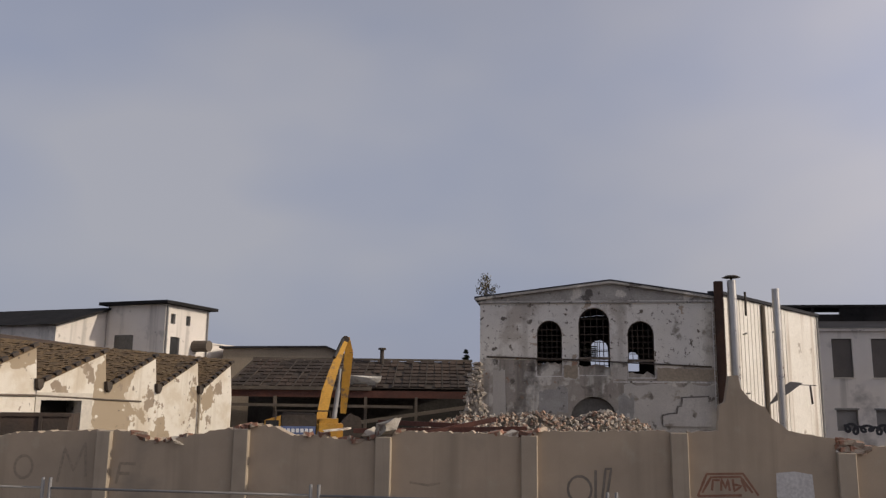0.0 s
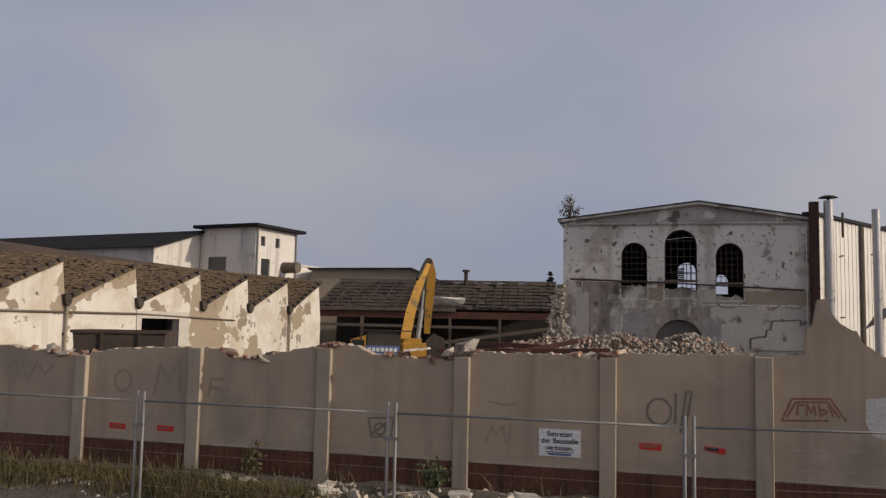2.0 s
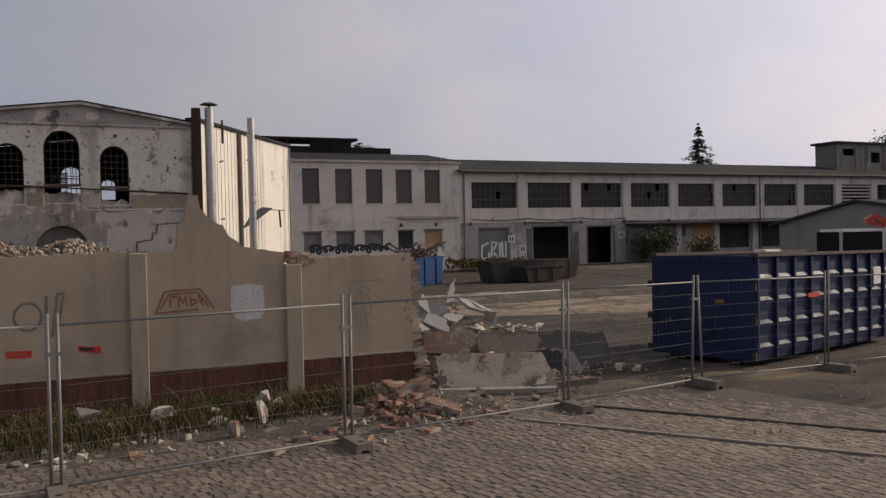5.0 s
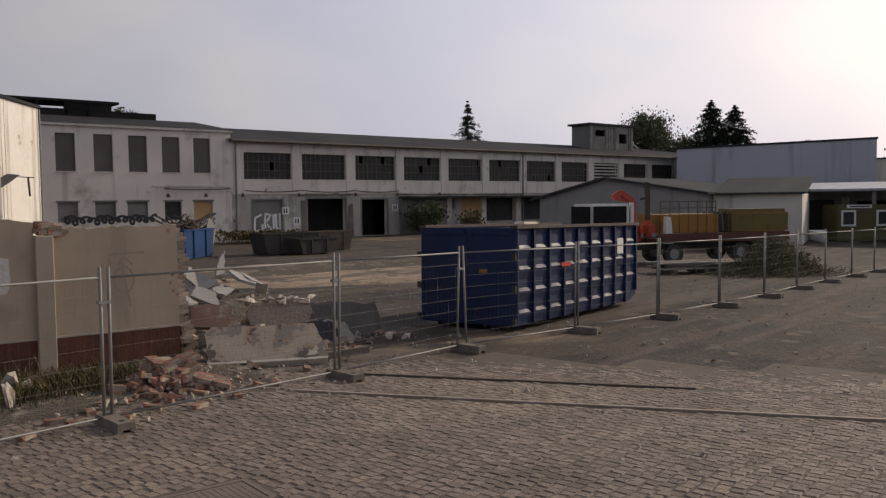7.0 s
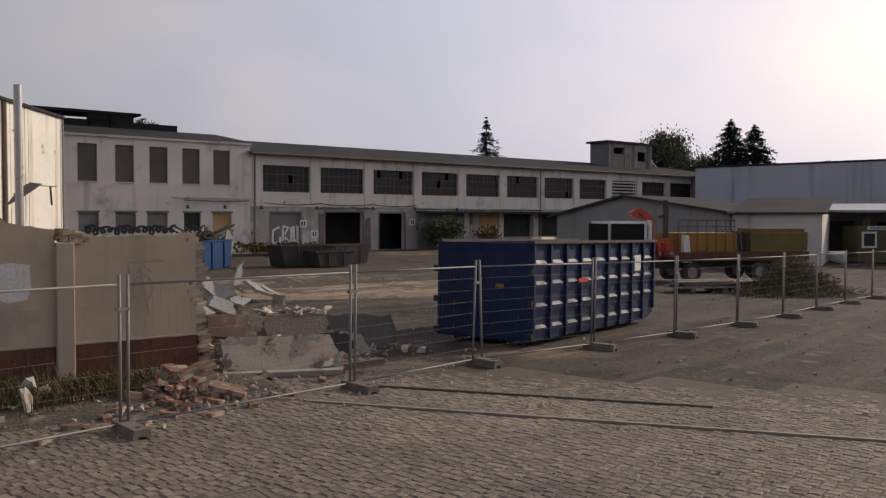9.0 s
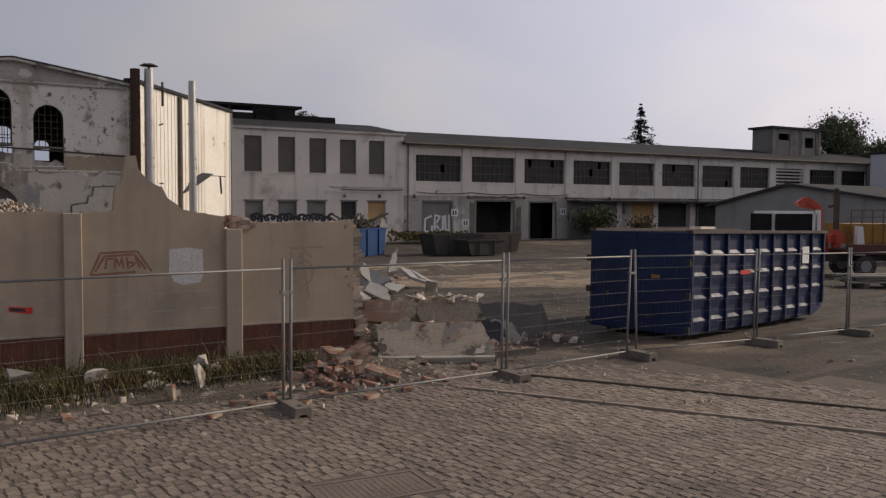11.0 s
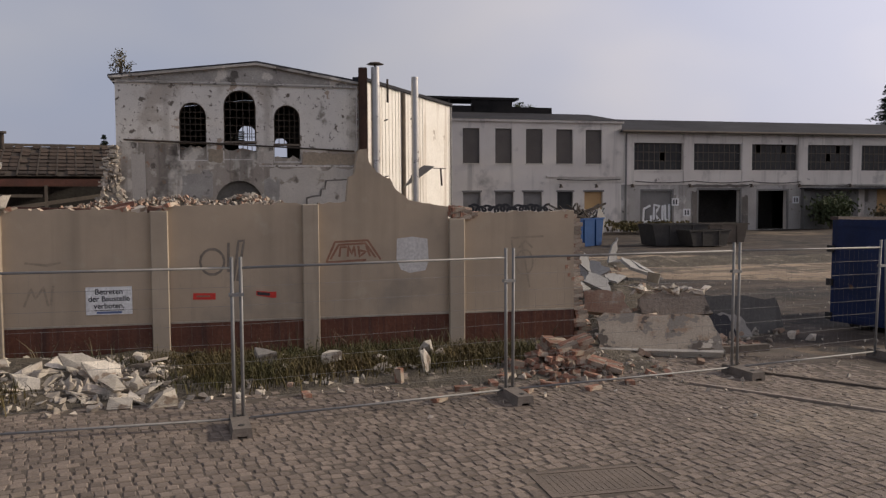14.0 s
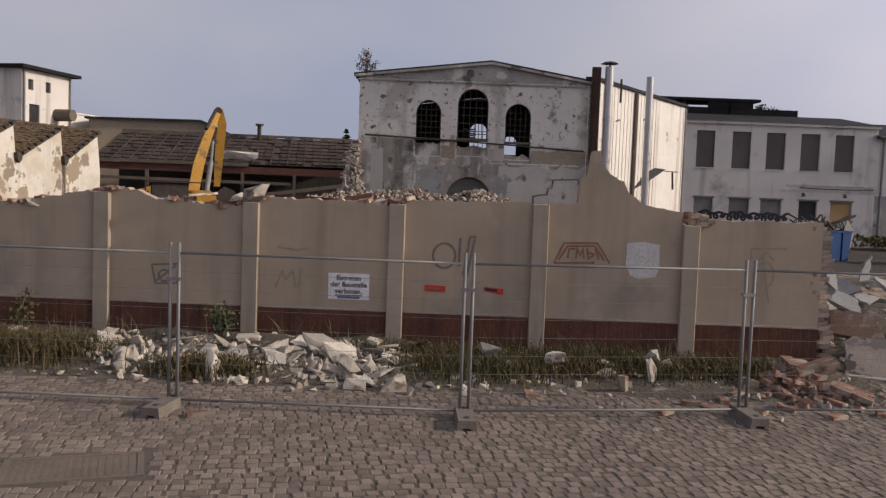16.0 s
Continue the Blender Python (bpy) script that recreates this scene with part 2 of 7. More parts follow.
m_roof_dark = surf("dark_slate", (0.016, 0.016, 0.017), (0.028, 0.026, 0.026), 0.6, 0.95, 0.4, 8.0, spec=0.1)
m_roof_grey = surf("grey_felt_roof", (0.056, 0.056, 0.062), (0.038, 0.038, 0.043), 0.3, 0.95, 0.3, 8.0, spec=0.08, streak=((0.043, 0.040, 0.039), 1.2, 0.55, 0.7))
m_burnt = surf("burnt_timber", (0.045, 0.038, 0.033), (0.09, 0.07, 0.055), 1.0, 0.9, 0.5, 12.0)
m_tile = surf("weathered_roof_tile", (0.078, 0.054, 0.040), (0.044, 0.036, 0.031), 0.25, 0.9, 0.5, 10.0, isl=0.3, patches=(((0.021, 0.020, 0.020), 0.13, 0.56, 0.68),))
m_timber = surf("grey_timber", (0.17, 0.14, 0.11), (0.11, 0.09, 0.072), 1.0, 0.9, 0.4, 20.0)
m_rust_wood = surf("red_brown_board", (0.136, 0.056, 0.040), (0.080, 0.040, 0.032), 0.8, 0.9, 0.4, 10.0)
# shade of unlit rooms put into the colour; also used on skips
m_dark = surf("interior_shade_and_dark_steel", (0.035, 0.032, 0.03), (0.06, 0.055, 0.05), 0.5, 0.95, 0.2, 8.0)
# dark grey behind the hall's arch and in the tower's side window
m_inner = surf("dark_grey_backing", (0.17, 0.16, 0.145), (0.09, 0.085, 0.078), 0.4, 0.95, 0.2, 8.0)
m_steel = surf("galvanised_steel", (0.27, 0.265, 0.255), (0.20, 0.195, 0.19), 3.0, 0.65, 0.05, 60.0, metal=0.25, fine=0.1)
m_pipe = surf("stainless_flue", (0.50, 0.485, 0.465), (0.40, 0.385, 0.365), 1.0, 0.35, 0.05, 20.0, metal=0.7, fine=0.08)
m_rust = surf("rusted_flue", (0.045, 0.027, 0.021), (0.078, 0.042, 0.027), 1.0, 0.9, 0.4, 15.0)
m_shutter = surf("grey_brown_board", (0.132, 0.116, 0.104), (0.100, 0.088, 0.080), 0.4, 0.85, 0.1, 20.0, rnd=0.12)
m_blue_grey = surf("blue_grey_sheeting", (0.46, 0.475, 0.53), (0.41, 0.425, 0.475), 0.15, 0.7, 0.1, 10.0, streak=((0.221, 0.230, 0.264), 0.9, 0.55, 0.75))
m_grey_wall = surf("grey_render_wall", (0.223, 0.216, 0.205), (0.173, 0.166, 0.158), 0.3, 0.9, 0.2, 12.0)
m_tan_wall = surf("tan_gable_wall", (0.36, 0.30, 0.225), (0.27, 0.225, 0.17), 0.4, 0.9, 0.2, 12.0)
m_shed_wall = surf("pale_grey_shed_wall", (0.36, 0.35, 0.335), (0.28, 0.272, 0.26), 0.3, 0.9, 0.2, 12.0, streak=((0.2, 0.19, 0.18), 1.0, 0.55, 0.75))
m_shed_roof = surf("weathered_sheet_roof", (0.072, 0.073, 0.080), (0.05, 0.051, 0.057), 0.3, 0.95, 0.3, 8.0, spec=0.08, streak=((0.075, 0.07, 0.067), 1.2, 0.55, 0.7))
m_low_board = surf("dusty_pale_shutter", (0.27, 0.255, 0.24), (0.19, 0.18, 0.17), 0.9, 0.85, 0.2, 20.0, rnd=0.15)
m_hut_board = surf("silvered_board", (0.23, 0.215, 0.20), (0.13, 0.12, 0.11), 0.8, 0.9, 0.3, 20.0, rnd=0.35, streak=((0.07, 0.064, 0.06), 1.6, 0.52, 0.7))
m_skip_dark = surf("dark_grimy_steel", (0.035, 0.034, 0.034), (0.06, 0.055, 0.05), 1.0, 0.8, 0.2, 15.0)
m_ply = surf("ochre_plywood", (0.52, 0.34, 0.16), (0.45, 0.29, 0.14), 1.0, 0.8, 0.1, 20.0)
m_glass = surf("dusty_window_glass", (0.022, 0.022, 0.023), (0.04, 0.04, 0.04), 1.5, 0.5, 0.02, 10.0, spec=0.25)


# ---- mesh helpers ----
class Soup:
    """Collects vertices and faces of one mesh."""

    def __init__(self):
        self.v, self.f = [], []

    def add(self, verts, faces, m=None):
        k = len(self.v)
        self.v += [tuple(m @ Vector(p)) for p in verts] if m else [tuple(p) for p in verts]
        self.f += [tuple(i + k for i in f) for f in faces]
        return self

    def box(self, x0, x1, y0, y1, z0, z1, m=None):
        v = [(x, y, z) for z in (z0, z1) for y in (y0, y1) for x in (x0, x1)]
        return self.add(v, [(0, 2, 3, 1), (4, 5, 7, 6), (0, 1, 5, 4), (2, 6, 7, 3), (0, 4, 6, 2), (1, 3, 7, 5)], m)

    def beam(self, a, b, w, h=None):
        """A square bar from a to b."""
        a, b = Vector(a), Vector(b)
        d = b - a
        q = d.to_track_quat("Z", "X").to_matrix().to_4x4()
        h = h or w
        return self.box(-w / 2, w / 2, -h / 2, h / 2, 0, d.length, Matrix.Translation(a) @ q)

    def tube(self, a, b, r, n=10, r2=None):
        a, b = Vector(a), Vector(b)
        d = b - a
        q = Matrix.Translation(a) @ d.to_track_quat("Z", "X").to_matrix().to_4x4()
        r2 = r if r2 is None else r2
        v = [(r * math.cos(6.28319 * i / n), r * math.sin(6.28319 * i / n), 0) for i in range(n)]
        v += [(r2 * math.cos(6.28319 * i / n), r2 * math.sin(6.28319 * i / n), d.length) for i in range(n)]
        f = [(i, (i + 1) % n, n + (i + 1) % n, n + i) for i in range(n)] + [tuple(range(n))[::-1], tuple(range(n, 2 * n))]
        return self.add(v, f, q)

    def slab(self, outline, y0, y1, holes=(), m=None):
        """An upright sheet: an outline in x and z with holes, as thick as y0 to y1."""
        bm = bmesh.new()
        edges = []
        for loop in (outline, *holes):
            vs = [bm.verts.new((x, y0, z)) for x, z in loop]
            edges += [bm.edges.new((vs[i], vs[(i + 1) % len(vs)])) for i in range(len(vs))]
        res = bmesh.ops.triangle_fill(bm, edges=edges, use_beauty=True, use_dissolve=False, normal=(0, -1, 0))
        faces = [g for g in res["geom"] if isinstance(g, bmesh.types.BMFace)]
        ext = bmesh.ops.extrude_face_region(bm, geom=faces)
        for g in ext["geom"]:
            if isinstance(g, bmesh.types.BMVert):
                g.co.y = y1
        bmesh.ops.recalc_face_normals(bm, faces=bm.faces)
        bm.verts.index_update()
        self.add([tuple(v.co) for v in bm.verts], [tuple(v.index for v in f.verts) for f in bm.faces], m)
        bm.free()
        return self

    def prism(self, pts, depth, m=None):
        """A polygon in x and z, pushed along y by depth."""
        return self.slab(pts, 0, depth, (), m)

    def mesh(self, name, smooth=False):
        me = bpy.data.meshes.new(name)
        me.from_pydata(self.v, [], self.f)
        if smooth:
            me.polygons.foreach_set("use_smooth", [True] * len(me.polygons))
        me.update()
        return me


def part(name, soup, material, parent=None, label="", m=None, smooth=False):
    """Links a soup or a mesh as one object, under a thing or a part."""
    me = soup.mesh(name, smooth) if isinstance(soup, Soup) else soup
    if not me.materials:
        me.materials.append(material)
    ob = new(name, me)
    ob.parent = parent
    if m:
        ob.matrix_basis = m
    if label:
        ob["label"] = label
    return ob


def thing(name, m, label, category, group="", kind=""):
    ob = new(name)
    ob.matrix_basis = m
    ob.empty_display_size = 0.3
    return tagged(ob, label, category, group, kind)


def rough_shape(seed, n=11, flat=(1, 1, 1)):
    """A broken lump: the hull of a few points."""
    r = random.Random(seed)
    bm = bmesh.new()
    for _ in range(n):
        v = Vector((r.uniform(-1, 1), r.uniform(-1, 1), r.uniform(-1, 1)))
        v = Vector([max(-0.62, min(0.62, c)) for c in v]) / 0.62 * 0.5
        bm.verts.new((v.x * flat[0], v.y * flat[1], v.z * flat[2]))
    h = bmesh.ops.convex_hull(bm, input=bm.verts)
    bmesh.ops.delete(bm, geom=[v for v in bm.verts if not v.link_faces], context="VERTS")
    bm.verts.index_update()
    out = [tuple(v.co) for v in bm.verts], [tuple(v.index for v in f.verts) for f in bm.faces]
    bm.free()
    return out


def broken(shape, seed, amount):
    """A lump with its faces cut up and roughened."""
    bm = bmesh.new()
    vs = [bm.verts.new(v) for v in shape[0]]
    for f in shape[1]:
        bm.faces.new([vs[i] for i in f])
    bmesh.ops.subdivide_edges(bm, edges=list(bm.edges), cuts=1, use_grid_fill=True)
    for v in bm.verts:
        v.co += noise.noise_vector(v.co * 2.6 + Vector((seed * 3.1, 0, 0))) * amount
    bm.verts.index_update()
    out = [tuple(v.co) for v in bm.verts], [tuple(v.index for v in f.verts) for f in bm.faces]
    bm.free()
    return out


ROCKS = [rough_shape(s, 9 + s % 5) for s in range(12)]
SLABS = [rough_shape(40 + s, 12, (1, 1, 0.2)) for s in range(8)]


def spin(r, lean=6.3):
    return Euler((r.uniform(-lean, lean), r.uniform(-lean, lean), r.uniform(0, 6.3))).to_matrix().to_4x4()


def gz(x, y):
    """Height of the ground: it falls gently along the street."""
    k = min(max((y - 12) / 30, 0), 1)
    return -0.017 * max(0.0, min(x, 48) - 8) * (1 - k * k * (3 - 2 * k))


def along(x, y, az, z=0.0):
    """A frame whose x runs along the compass direction az, y to its left, z up."""
    return pose(x, y, z, 0, 0, 90 - az)


def arch(x0, x1, z0, z1, n=10):
    """Outline of a round-headed opening."""
    r, c = (x1 - x0) / 2, (x0 + x1) / 2
    return [(x0, z0), (x1, z0)] + [(c + r * math.cos(math.pi * i / n), z1 - r + r * math.sin(math.pi * i / n)) for i in range(n + 1)]


def rect(x0, x1, z0, z1):
    return [(x0, z0), (x1, z0), (x1, z1), (x0, z1)]


def piecewise(table, x):
    for (a, p), (b, q) in zip(table, table[1:]):
        if a <= x <= b:
            return p + (q - p) * (x - a) / (b - a) if b > a else q
    return table[-1][1] if x > table[-1][0] else table[0][1]

# ---- ground ----
gx = sorted(set([-400, -200, -100, -60, -40] + list(range(-30, 100, 3)) + [110, 130, 170, 250, 400]))
gy = sorted(set([-200, -100, -50, -20] + list(range(-10, 100, 3)) + [120, 160, 250, 400]))
g = Soup()
g.v = [(x, y, gz(x, y) + (0.03 * noise.noise((x * 0.15, y * 0.15, 0)) if y > 16 else 0)) for y in gy for x in gx]
nx = len(gx)
g.f = [(j * nx + i, j * nx + i + 1, (j + 1) * nx + i + 1, (j + 1) * nx + i) for j in range(len(gy) - 1) for i in range(nx - 1)]
tagged(part("ground", g, m_ground, smooth=True), "dusty grey-brown yard ground with sandy patches", "ground", kind="structure")

# ---- boundary wall along the street ----
WALL = pose(0, 14.75, 0, 0, 0, -13.0)
TOPS = [(-17, 2.3), (-12, 2.36), (-9.93, 2.35), (-9.11, 2.27), (-8.45, 2.19), (-8.0, 2.25), (-7.43, 2.36), (-5.58, 2.44), (-5.22, 2.42), (-4.9, 2.30),
        (-4.5, 2.24), (-4.1, 2.33), (-3.5, 2.47), (-2.6, 2.55), (-2.41, 2.52), (-2.1, 2.40), (-1.5, 2.38), (-0.9, 2.30), (-0.68, 2.33), (-0.4, 2.46),
        (0.1, 2.49), (1.04, 2.50), (1.5, 2.47), (1.79, 2.43), (2.16, 2.53), (4.3, 2.56), (4.98, 2.58), (5.02, 2.98), (5.12, 3.05), (5.19, 3.44), (5.33, 3.46),
        (5.37, 3.24), (5.48, 3.10), (5.62, 2.99), (5.72, 2.98), (5.80, 2.80), (5.92, 2.72), (6.03, 2.61), (6.27, 2.56), (6.60, 2.50), (6.75, 2.48), (6.85, 2.30), (7.1, 2.33), (7.3, 2.38), (9.03, 2.40)]
wall = thing("wall_boundary", WALL, "long tan rendered brick boundary wall, its top broken away", "wall", kind="structure")
rw = random.Random(3)
EDGES = [-17.0, -13.1, -10.55, -7.99, -5.48, -2.88, -0.34, 2.12, 4.51, 7.0, 9.03]
PW = 0.27
PIL = EDGES[1:-1]


def panel_outline(a, b, z0):
    xs = sorted({a, b, *[x for x, _ in TOPS if a < x < b], *[a + (b - a) * i / 34 for i in range(1, 34)]})
    top = []
    for x in xs:
        rag = 0.025 if x < 4.6 or x > 6.7 else 0.012
        top.append((x, piecewise(TOPS, x) + rw.uniform(-rag, rag)))
    return [(a, z0), (b, z0)] + top[::-1]


for a, b in zip(EDGES, EDGES[1:]):
    right = b if b == EDGES[-1] else b - PW
    part("panel", Soup().slab(panel_outline(a, right, 0.66), 0, 0.24), m_render, wall)
    part("plinth", Soup().box(a, right, -0.015, 0.24, -0.3, 0.635), m_plinth, wall, "dark red-brown clinker plinth")
    part("ledge", Soup().box(a, right, -0.026, 0.0, 0.634, 0.662), m_ledge, wall)
for s in PIL:
    h = piecewise(TOPS, s - 0.15) - 0.02
    bm = bmesh.new()
    bmesh.ops.create_cube(bm, size=1.0, matrix=Matrix.Translation((s - PW / 2, 0.07, h / 2 - 0.15)) @ Matrix.Diagonal((PW, 0.34, h + 0.3, 1)))
    bmesh.ops.bevel(bm, geom=[e for e in bm.edges], offset=0.012, segments=1, affect="EDGES")
    me = bpy.data.meshes.new("pilaster")
    bm.to_mesh(me)
    bm.free()
    part("pilaster", me, m_pilaster, wall)

# ---- gabled hall with three round-headed windows ----
GA = 11.0
hall = thing("gabled_hall", along(38 * math.sin(radians(GA)), 38 * math.cos(radians(GA)), 90 + GA), "half-demolished gabled brick hall in stained white plaster", "building")
HL, HR, HE, HP = -3.9, 6.25, 7.62, 8.33
ARCHES = [(-1.38, -0.28, 4.29, 6.73), (0.45, 1.80, 4.34, 7.29), (2.56, 3.69, 4.25, 6.70)]
rag = [(HL - 0.15, 0.0), (HR, 0.0), (HR, HE), (1.87, HP), (HL, HE), (HL, 4.3), (HL - 0.1, 3.9), (HL - 0.02, 3.6), (HL - 0.25, 3.1), (HL - 0.35, 2.6)]
part("front_wall", Soup().slab(rag, 0, 0.42, [arch(*q) for q in ARCHES] + [arch(0.05, 2.05, 0.6, 3.42)]), m_old_white, hall)
low_edge = [(HL + 0.0, 5.02), (-2.6, 5.0), (-1.5, 4.98)] + [(-1.42, 4.25), (-0.24, 4.25), (-0.24, 4.95), (0.41, 4.92), (0.41, 4.3), (1.84, 4.3), (1.84, 4.86), (2.52, 4.84), (2.52, 4.2), (3.73, 4.2), (3.73, 4.8), (5.0, 4.74), (HR, 4.70)]
part("lower_render", Soup().slab([(HL - 0.14, 0.05), (HR, 0.05)] + low_edge[::-1] + [(HL - 0.02, 3.6), (HL - 0.22, 3.1), (HL - 0.3, 2.6)], -0.03, -0.004, [arch(0.05, 2.05, 0.6, 3.42)]), m_low_render, hall, "sooty grey-brown render on the lower wall")
cor = Soup()
cor.slab([(HL - 0.18, HE - 0.02), (HR + 0.1, HE - 0.02), (HR + 0.1, HE + 0.05), (1.87, HP + 0.05), (HL - 0.18, HE + 0.05)], -0.02, 0.0)
for a, b in (((HL - 0.2, -0.1, HE + 0.05), (1.87, -0.1, HP + 0.07)), ((1.87, -0.1, HP + 0.07), (HR + 0.15, -0.1, HE + 0.05))):
    cor.beam(a, b, 0.10, 0.24)
cor.beam((HL - 0.1, -0.04, HE - 0.1), (HR + 0.1, -0.04, HE - 0.1), 0.06, 0.10)
part("cornice", cor, m_gable, hall)
part("pipe", Soup().tube((HL + 0.3, -0.08, 5.12), (0.4, -0.1, 4.98), 0.04).tube((0.4, -0.1, 4.98), (HR - 0.2, -0.08, 4.72), 0.032), m_burnt, hall, "dark sagging pipe along the wall")
# dark grey sheet closes the arched opening
part("blocked_doorway", Soup().slab(arch(0.05, 2.05, 0.6, 3.42), 0.2, 0.3), m_inner, hall)
part("string_course", Soup().box(1.9, HR, -0.05, 0.0, 4.02, 4.09), m_old_white, hall)
BACK = 14.0
# near-black puts the hall's inner shade into the back wall's colour
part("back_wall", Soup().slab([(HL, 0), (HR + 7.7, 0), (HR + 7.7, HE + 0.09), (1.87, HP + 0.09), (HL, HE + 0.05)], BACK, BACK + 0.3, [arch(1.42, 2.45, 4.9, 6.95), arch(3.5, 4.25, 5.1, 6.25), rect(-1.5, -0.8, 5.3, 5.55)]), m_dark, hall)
for k in range(7):
    part("louvre", Soup().box(0.95, 1.75, BACK - 0.6, BACK - 0.52, 5.75 + 0.12 * k, 5.83 + 0.12 * k), m_old_white, hall)
for q in range(1, 4):
    part("back_bar", Soup().box(1.42 + 0.26 * q - 0.02, 1.42 + 0.26 * q + 0.02, BACK + 0.1, BACK + 0.16, 4.9, 6.9), m_burnt, hall)
    part("back_bar", Soup().box(1.42, 2.45, BACK + 0.1, BACK + 0.16, 5.0 + 0.42 * q, 5.04 + 0.42 * q), m_burnt, hall)
part("side_wall", Soup().box(HL, HL + 0.4, 0.42, BACK, 0, HE), m_old_white, hall)
# floor coloured near-black as well, for the room's shade
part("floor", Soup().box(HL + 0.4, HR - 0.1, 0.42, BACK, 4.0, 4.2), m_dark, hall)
part("roof", Soup().add([(HL - 0.25, -0.15, HE + 0.05), (1.87, -0.15, HP + 0.1), (1.87, BACK, HP + 0.1), (HL - 0.25, BACK, HE + 0.05), (HR + 0.1, -0.15, HE + 0.1), (HR + 7.7, BACK, HE + 0.1),
                         (HL - 0.25, -0.15, HE + 0.17), (1.87, -0.15, HP + 0.2), (1.87, BACK, HP + 0.2), (HL - 0.25, BACK, HE + 0.17), (HR + 0.1, -0.15, HE + 0.2), (HR + 7.7, BACK, HE + 0.2)],
                        [(0, 1, 2, 3), (1, 4, 5, 2), (9, 8, 7, 6), (8, 11, 10, 7), (0, 6, 7, 1), (1, 7, 10, 4), (4, 10, 11, 5), (0, 3, 9, 6), (3, 2, 8, 9), (2, 5, 11, 8)]), m_roof_grey, hall)
for x0, x1, z0, z1 in ARCHES:
    w = part("window", Soup().slab(arch(x0, x1, z0 + 0.74, z1), 0.2, 0.25, [arch(x0 + 0.05, x1 - 0.05, z0 + 0.79, z1 - 0.05)]), m_burnt, hall, "dark iron window frame, glass gone")
    for i in range(1, 5):
        x = x0 + (x1 - x0) * i / 5
        hgt = z1 - (x1 - x0) / 2 + math.sqrt(max(0, ((x1 - x0) / 2) ** 2 - (x - (x0 + x1) / 2) ** 2))
        part("glazing_bar", Soup().box(x - 0.014, x + 0.014, 0.21, 0.24, z0 + 0.76, hgt), m_burnt, w)
    for i in range(1, 6):
        z = z0 + 0.76 + (z1 - z0 - 0.9) * i / 6
        part("glazing_bar", Soup().box(x0 + 0.03, x1 - 0.03, 0.205, 0.235, z - 0.014, z + 0.014), m_burnt, w)
    part("sill", Soup().box(x0 - 0.03, x1 + 0.03, -0.05, 0.3, z0 + 0.68, z0 + 0.76), m_timber, hall)
    ri = random.Random(int(z1 * 100))
    edge = [(x0 + (x1 - x0) * q / 7, z0 + (0.62 if x0 < 0 else 0.45 if x0 < 2 else 0.22) + ri.uniform(-0.14, 0.06)) for q in range(8)]
    part("broken_infill", Soup().slab([(x0, z0 - 0.05), (x1, z0 - 0.05)] + edge[::-1], 0.12, 0.34), m_low_render, hall)
# sheeted flank of the hall
flank = thing("sheeted_flank", along(13.55, 36.05, 46.0), "sunlit white sheet-metal flank wall with brown rain streaks", "wall", kind="structure")
fs = Soup()
L, n = 7.6, 38
for i in range(n):
    x = L * i / n
    fs.box(x, x + L / n * 0.96, 0.0 if i % 2 else 0.02, 0.3, 0, 7.86)
part("sheeting", fs, m_lit_white, flank)
part("plastered_end", Soup().box(7.6, 11.7, 0.02, 0.35, 0, 7.86), m_lit_white, flank)
part("eaves", Soup().box(-0.1, 11.8, -0.12, 0.4, 7.86, 8.0), m_roof_grey, flank)
part("downpipe", Soup().tube((4.6, -0.08, 0), (4.6, -0.08, 7.8), 0.1), m_timber, flank)
part("downpipe", Soup().tube((11.6, -0.08, 0), (11.6, -0.08, 7.8), 0.05), m_steel, flank)

# ---- long factory wing and taller white wing ----
FD = 58.0
FACADE = along(FD * math.sin(radians(GA)), FD * math.cos(radians(GA)), 90 + GA)
white_wing = thing("white_wing", FACADE, "two-storey white factory wing with boarded windows", "building")
UP = [(16.92, 18.16), (19.33, 20.58), (21.64, 22.92), (23.97, 25.26), (26.28, 27.56)]
LO = [(16.93, 18.22), (19.31, 20.68), (21.45, 22.87), (24.06, 25.29), (26.2, 27.65)]
holes = [rect(a, b, 5.05, 7.52) for a, b in UP] + [rect(a, b, 1.7, 3.0) for a, b in LO]
part("wall", Soup().slab(rect(12.0, 29.15, -0.5, 8.15), 0, 0.4, holes), m_facade, white_wing)
part("end_wall", Soup().box(28.75, 29.15, 0.4, 12, 0, 8.15), m_facade, white_wing)
for i, (a, b) in enumerate(UP):
    w = part("window", Soup().box(a, b, 0.14, 0.2, 5.05, 7.52), m_shutter, white_wing, "tall window closed with a grey-brown board")
    part("sill", Soup().box(a - 0.06, b + 0.06, -0.06, 0.14, 4.97, 5.05), m_coping, w)
for i, (a, b) in enumerate(LO):
    w = part("window", Soup().box(a, b, 0.2, 0.25, 1.7, 3.0), m_ply if i == 4 else m_glass if i == 3 else m_low_board, white_wing, "low window closed with ochre plywood" if i == 4 else "low window, boarded and dirty")
    part("lintel", Soup().box(a - 0.1, b + 0.1, -0.04, 0.0, 3.0, 3.12), m_grey_wall, w)
part("cornice", Soup().box(11.8, 29.25, -0.22, 0.0, 8.0, 8.18), m_facade, white_wing)
part("ledge", Soup().box(23.2, 29.15, -0.1, 0.0, 4.05, 4.16).box(23.0, 29.15, -0.07, 0.0, 3.7, 3.76), m_facade, white_wing)
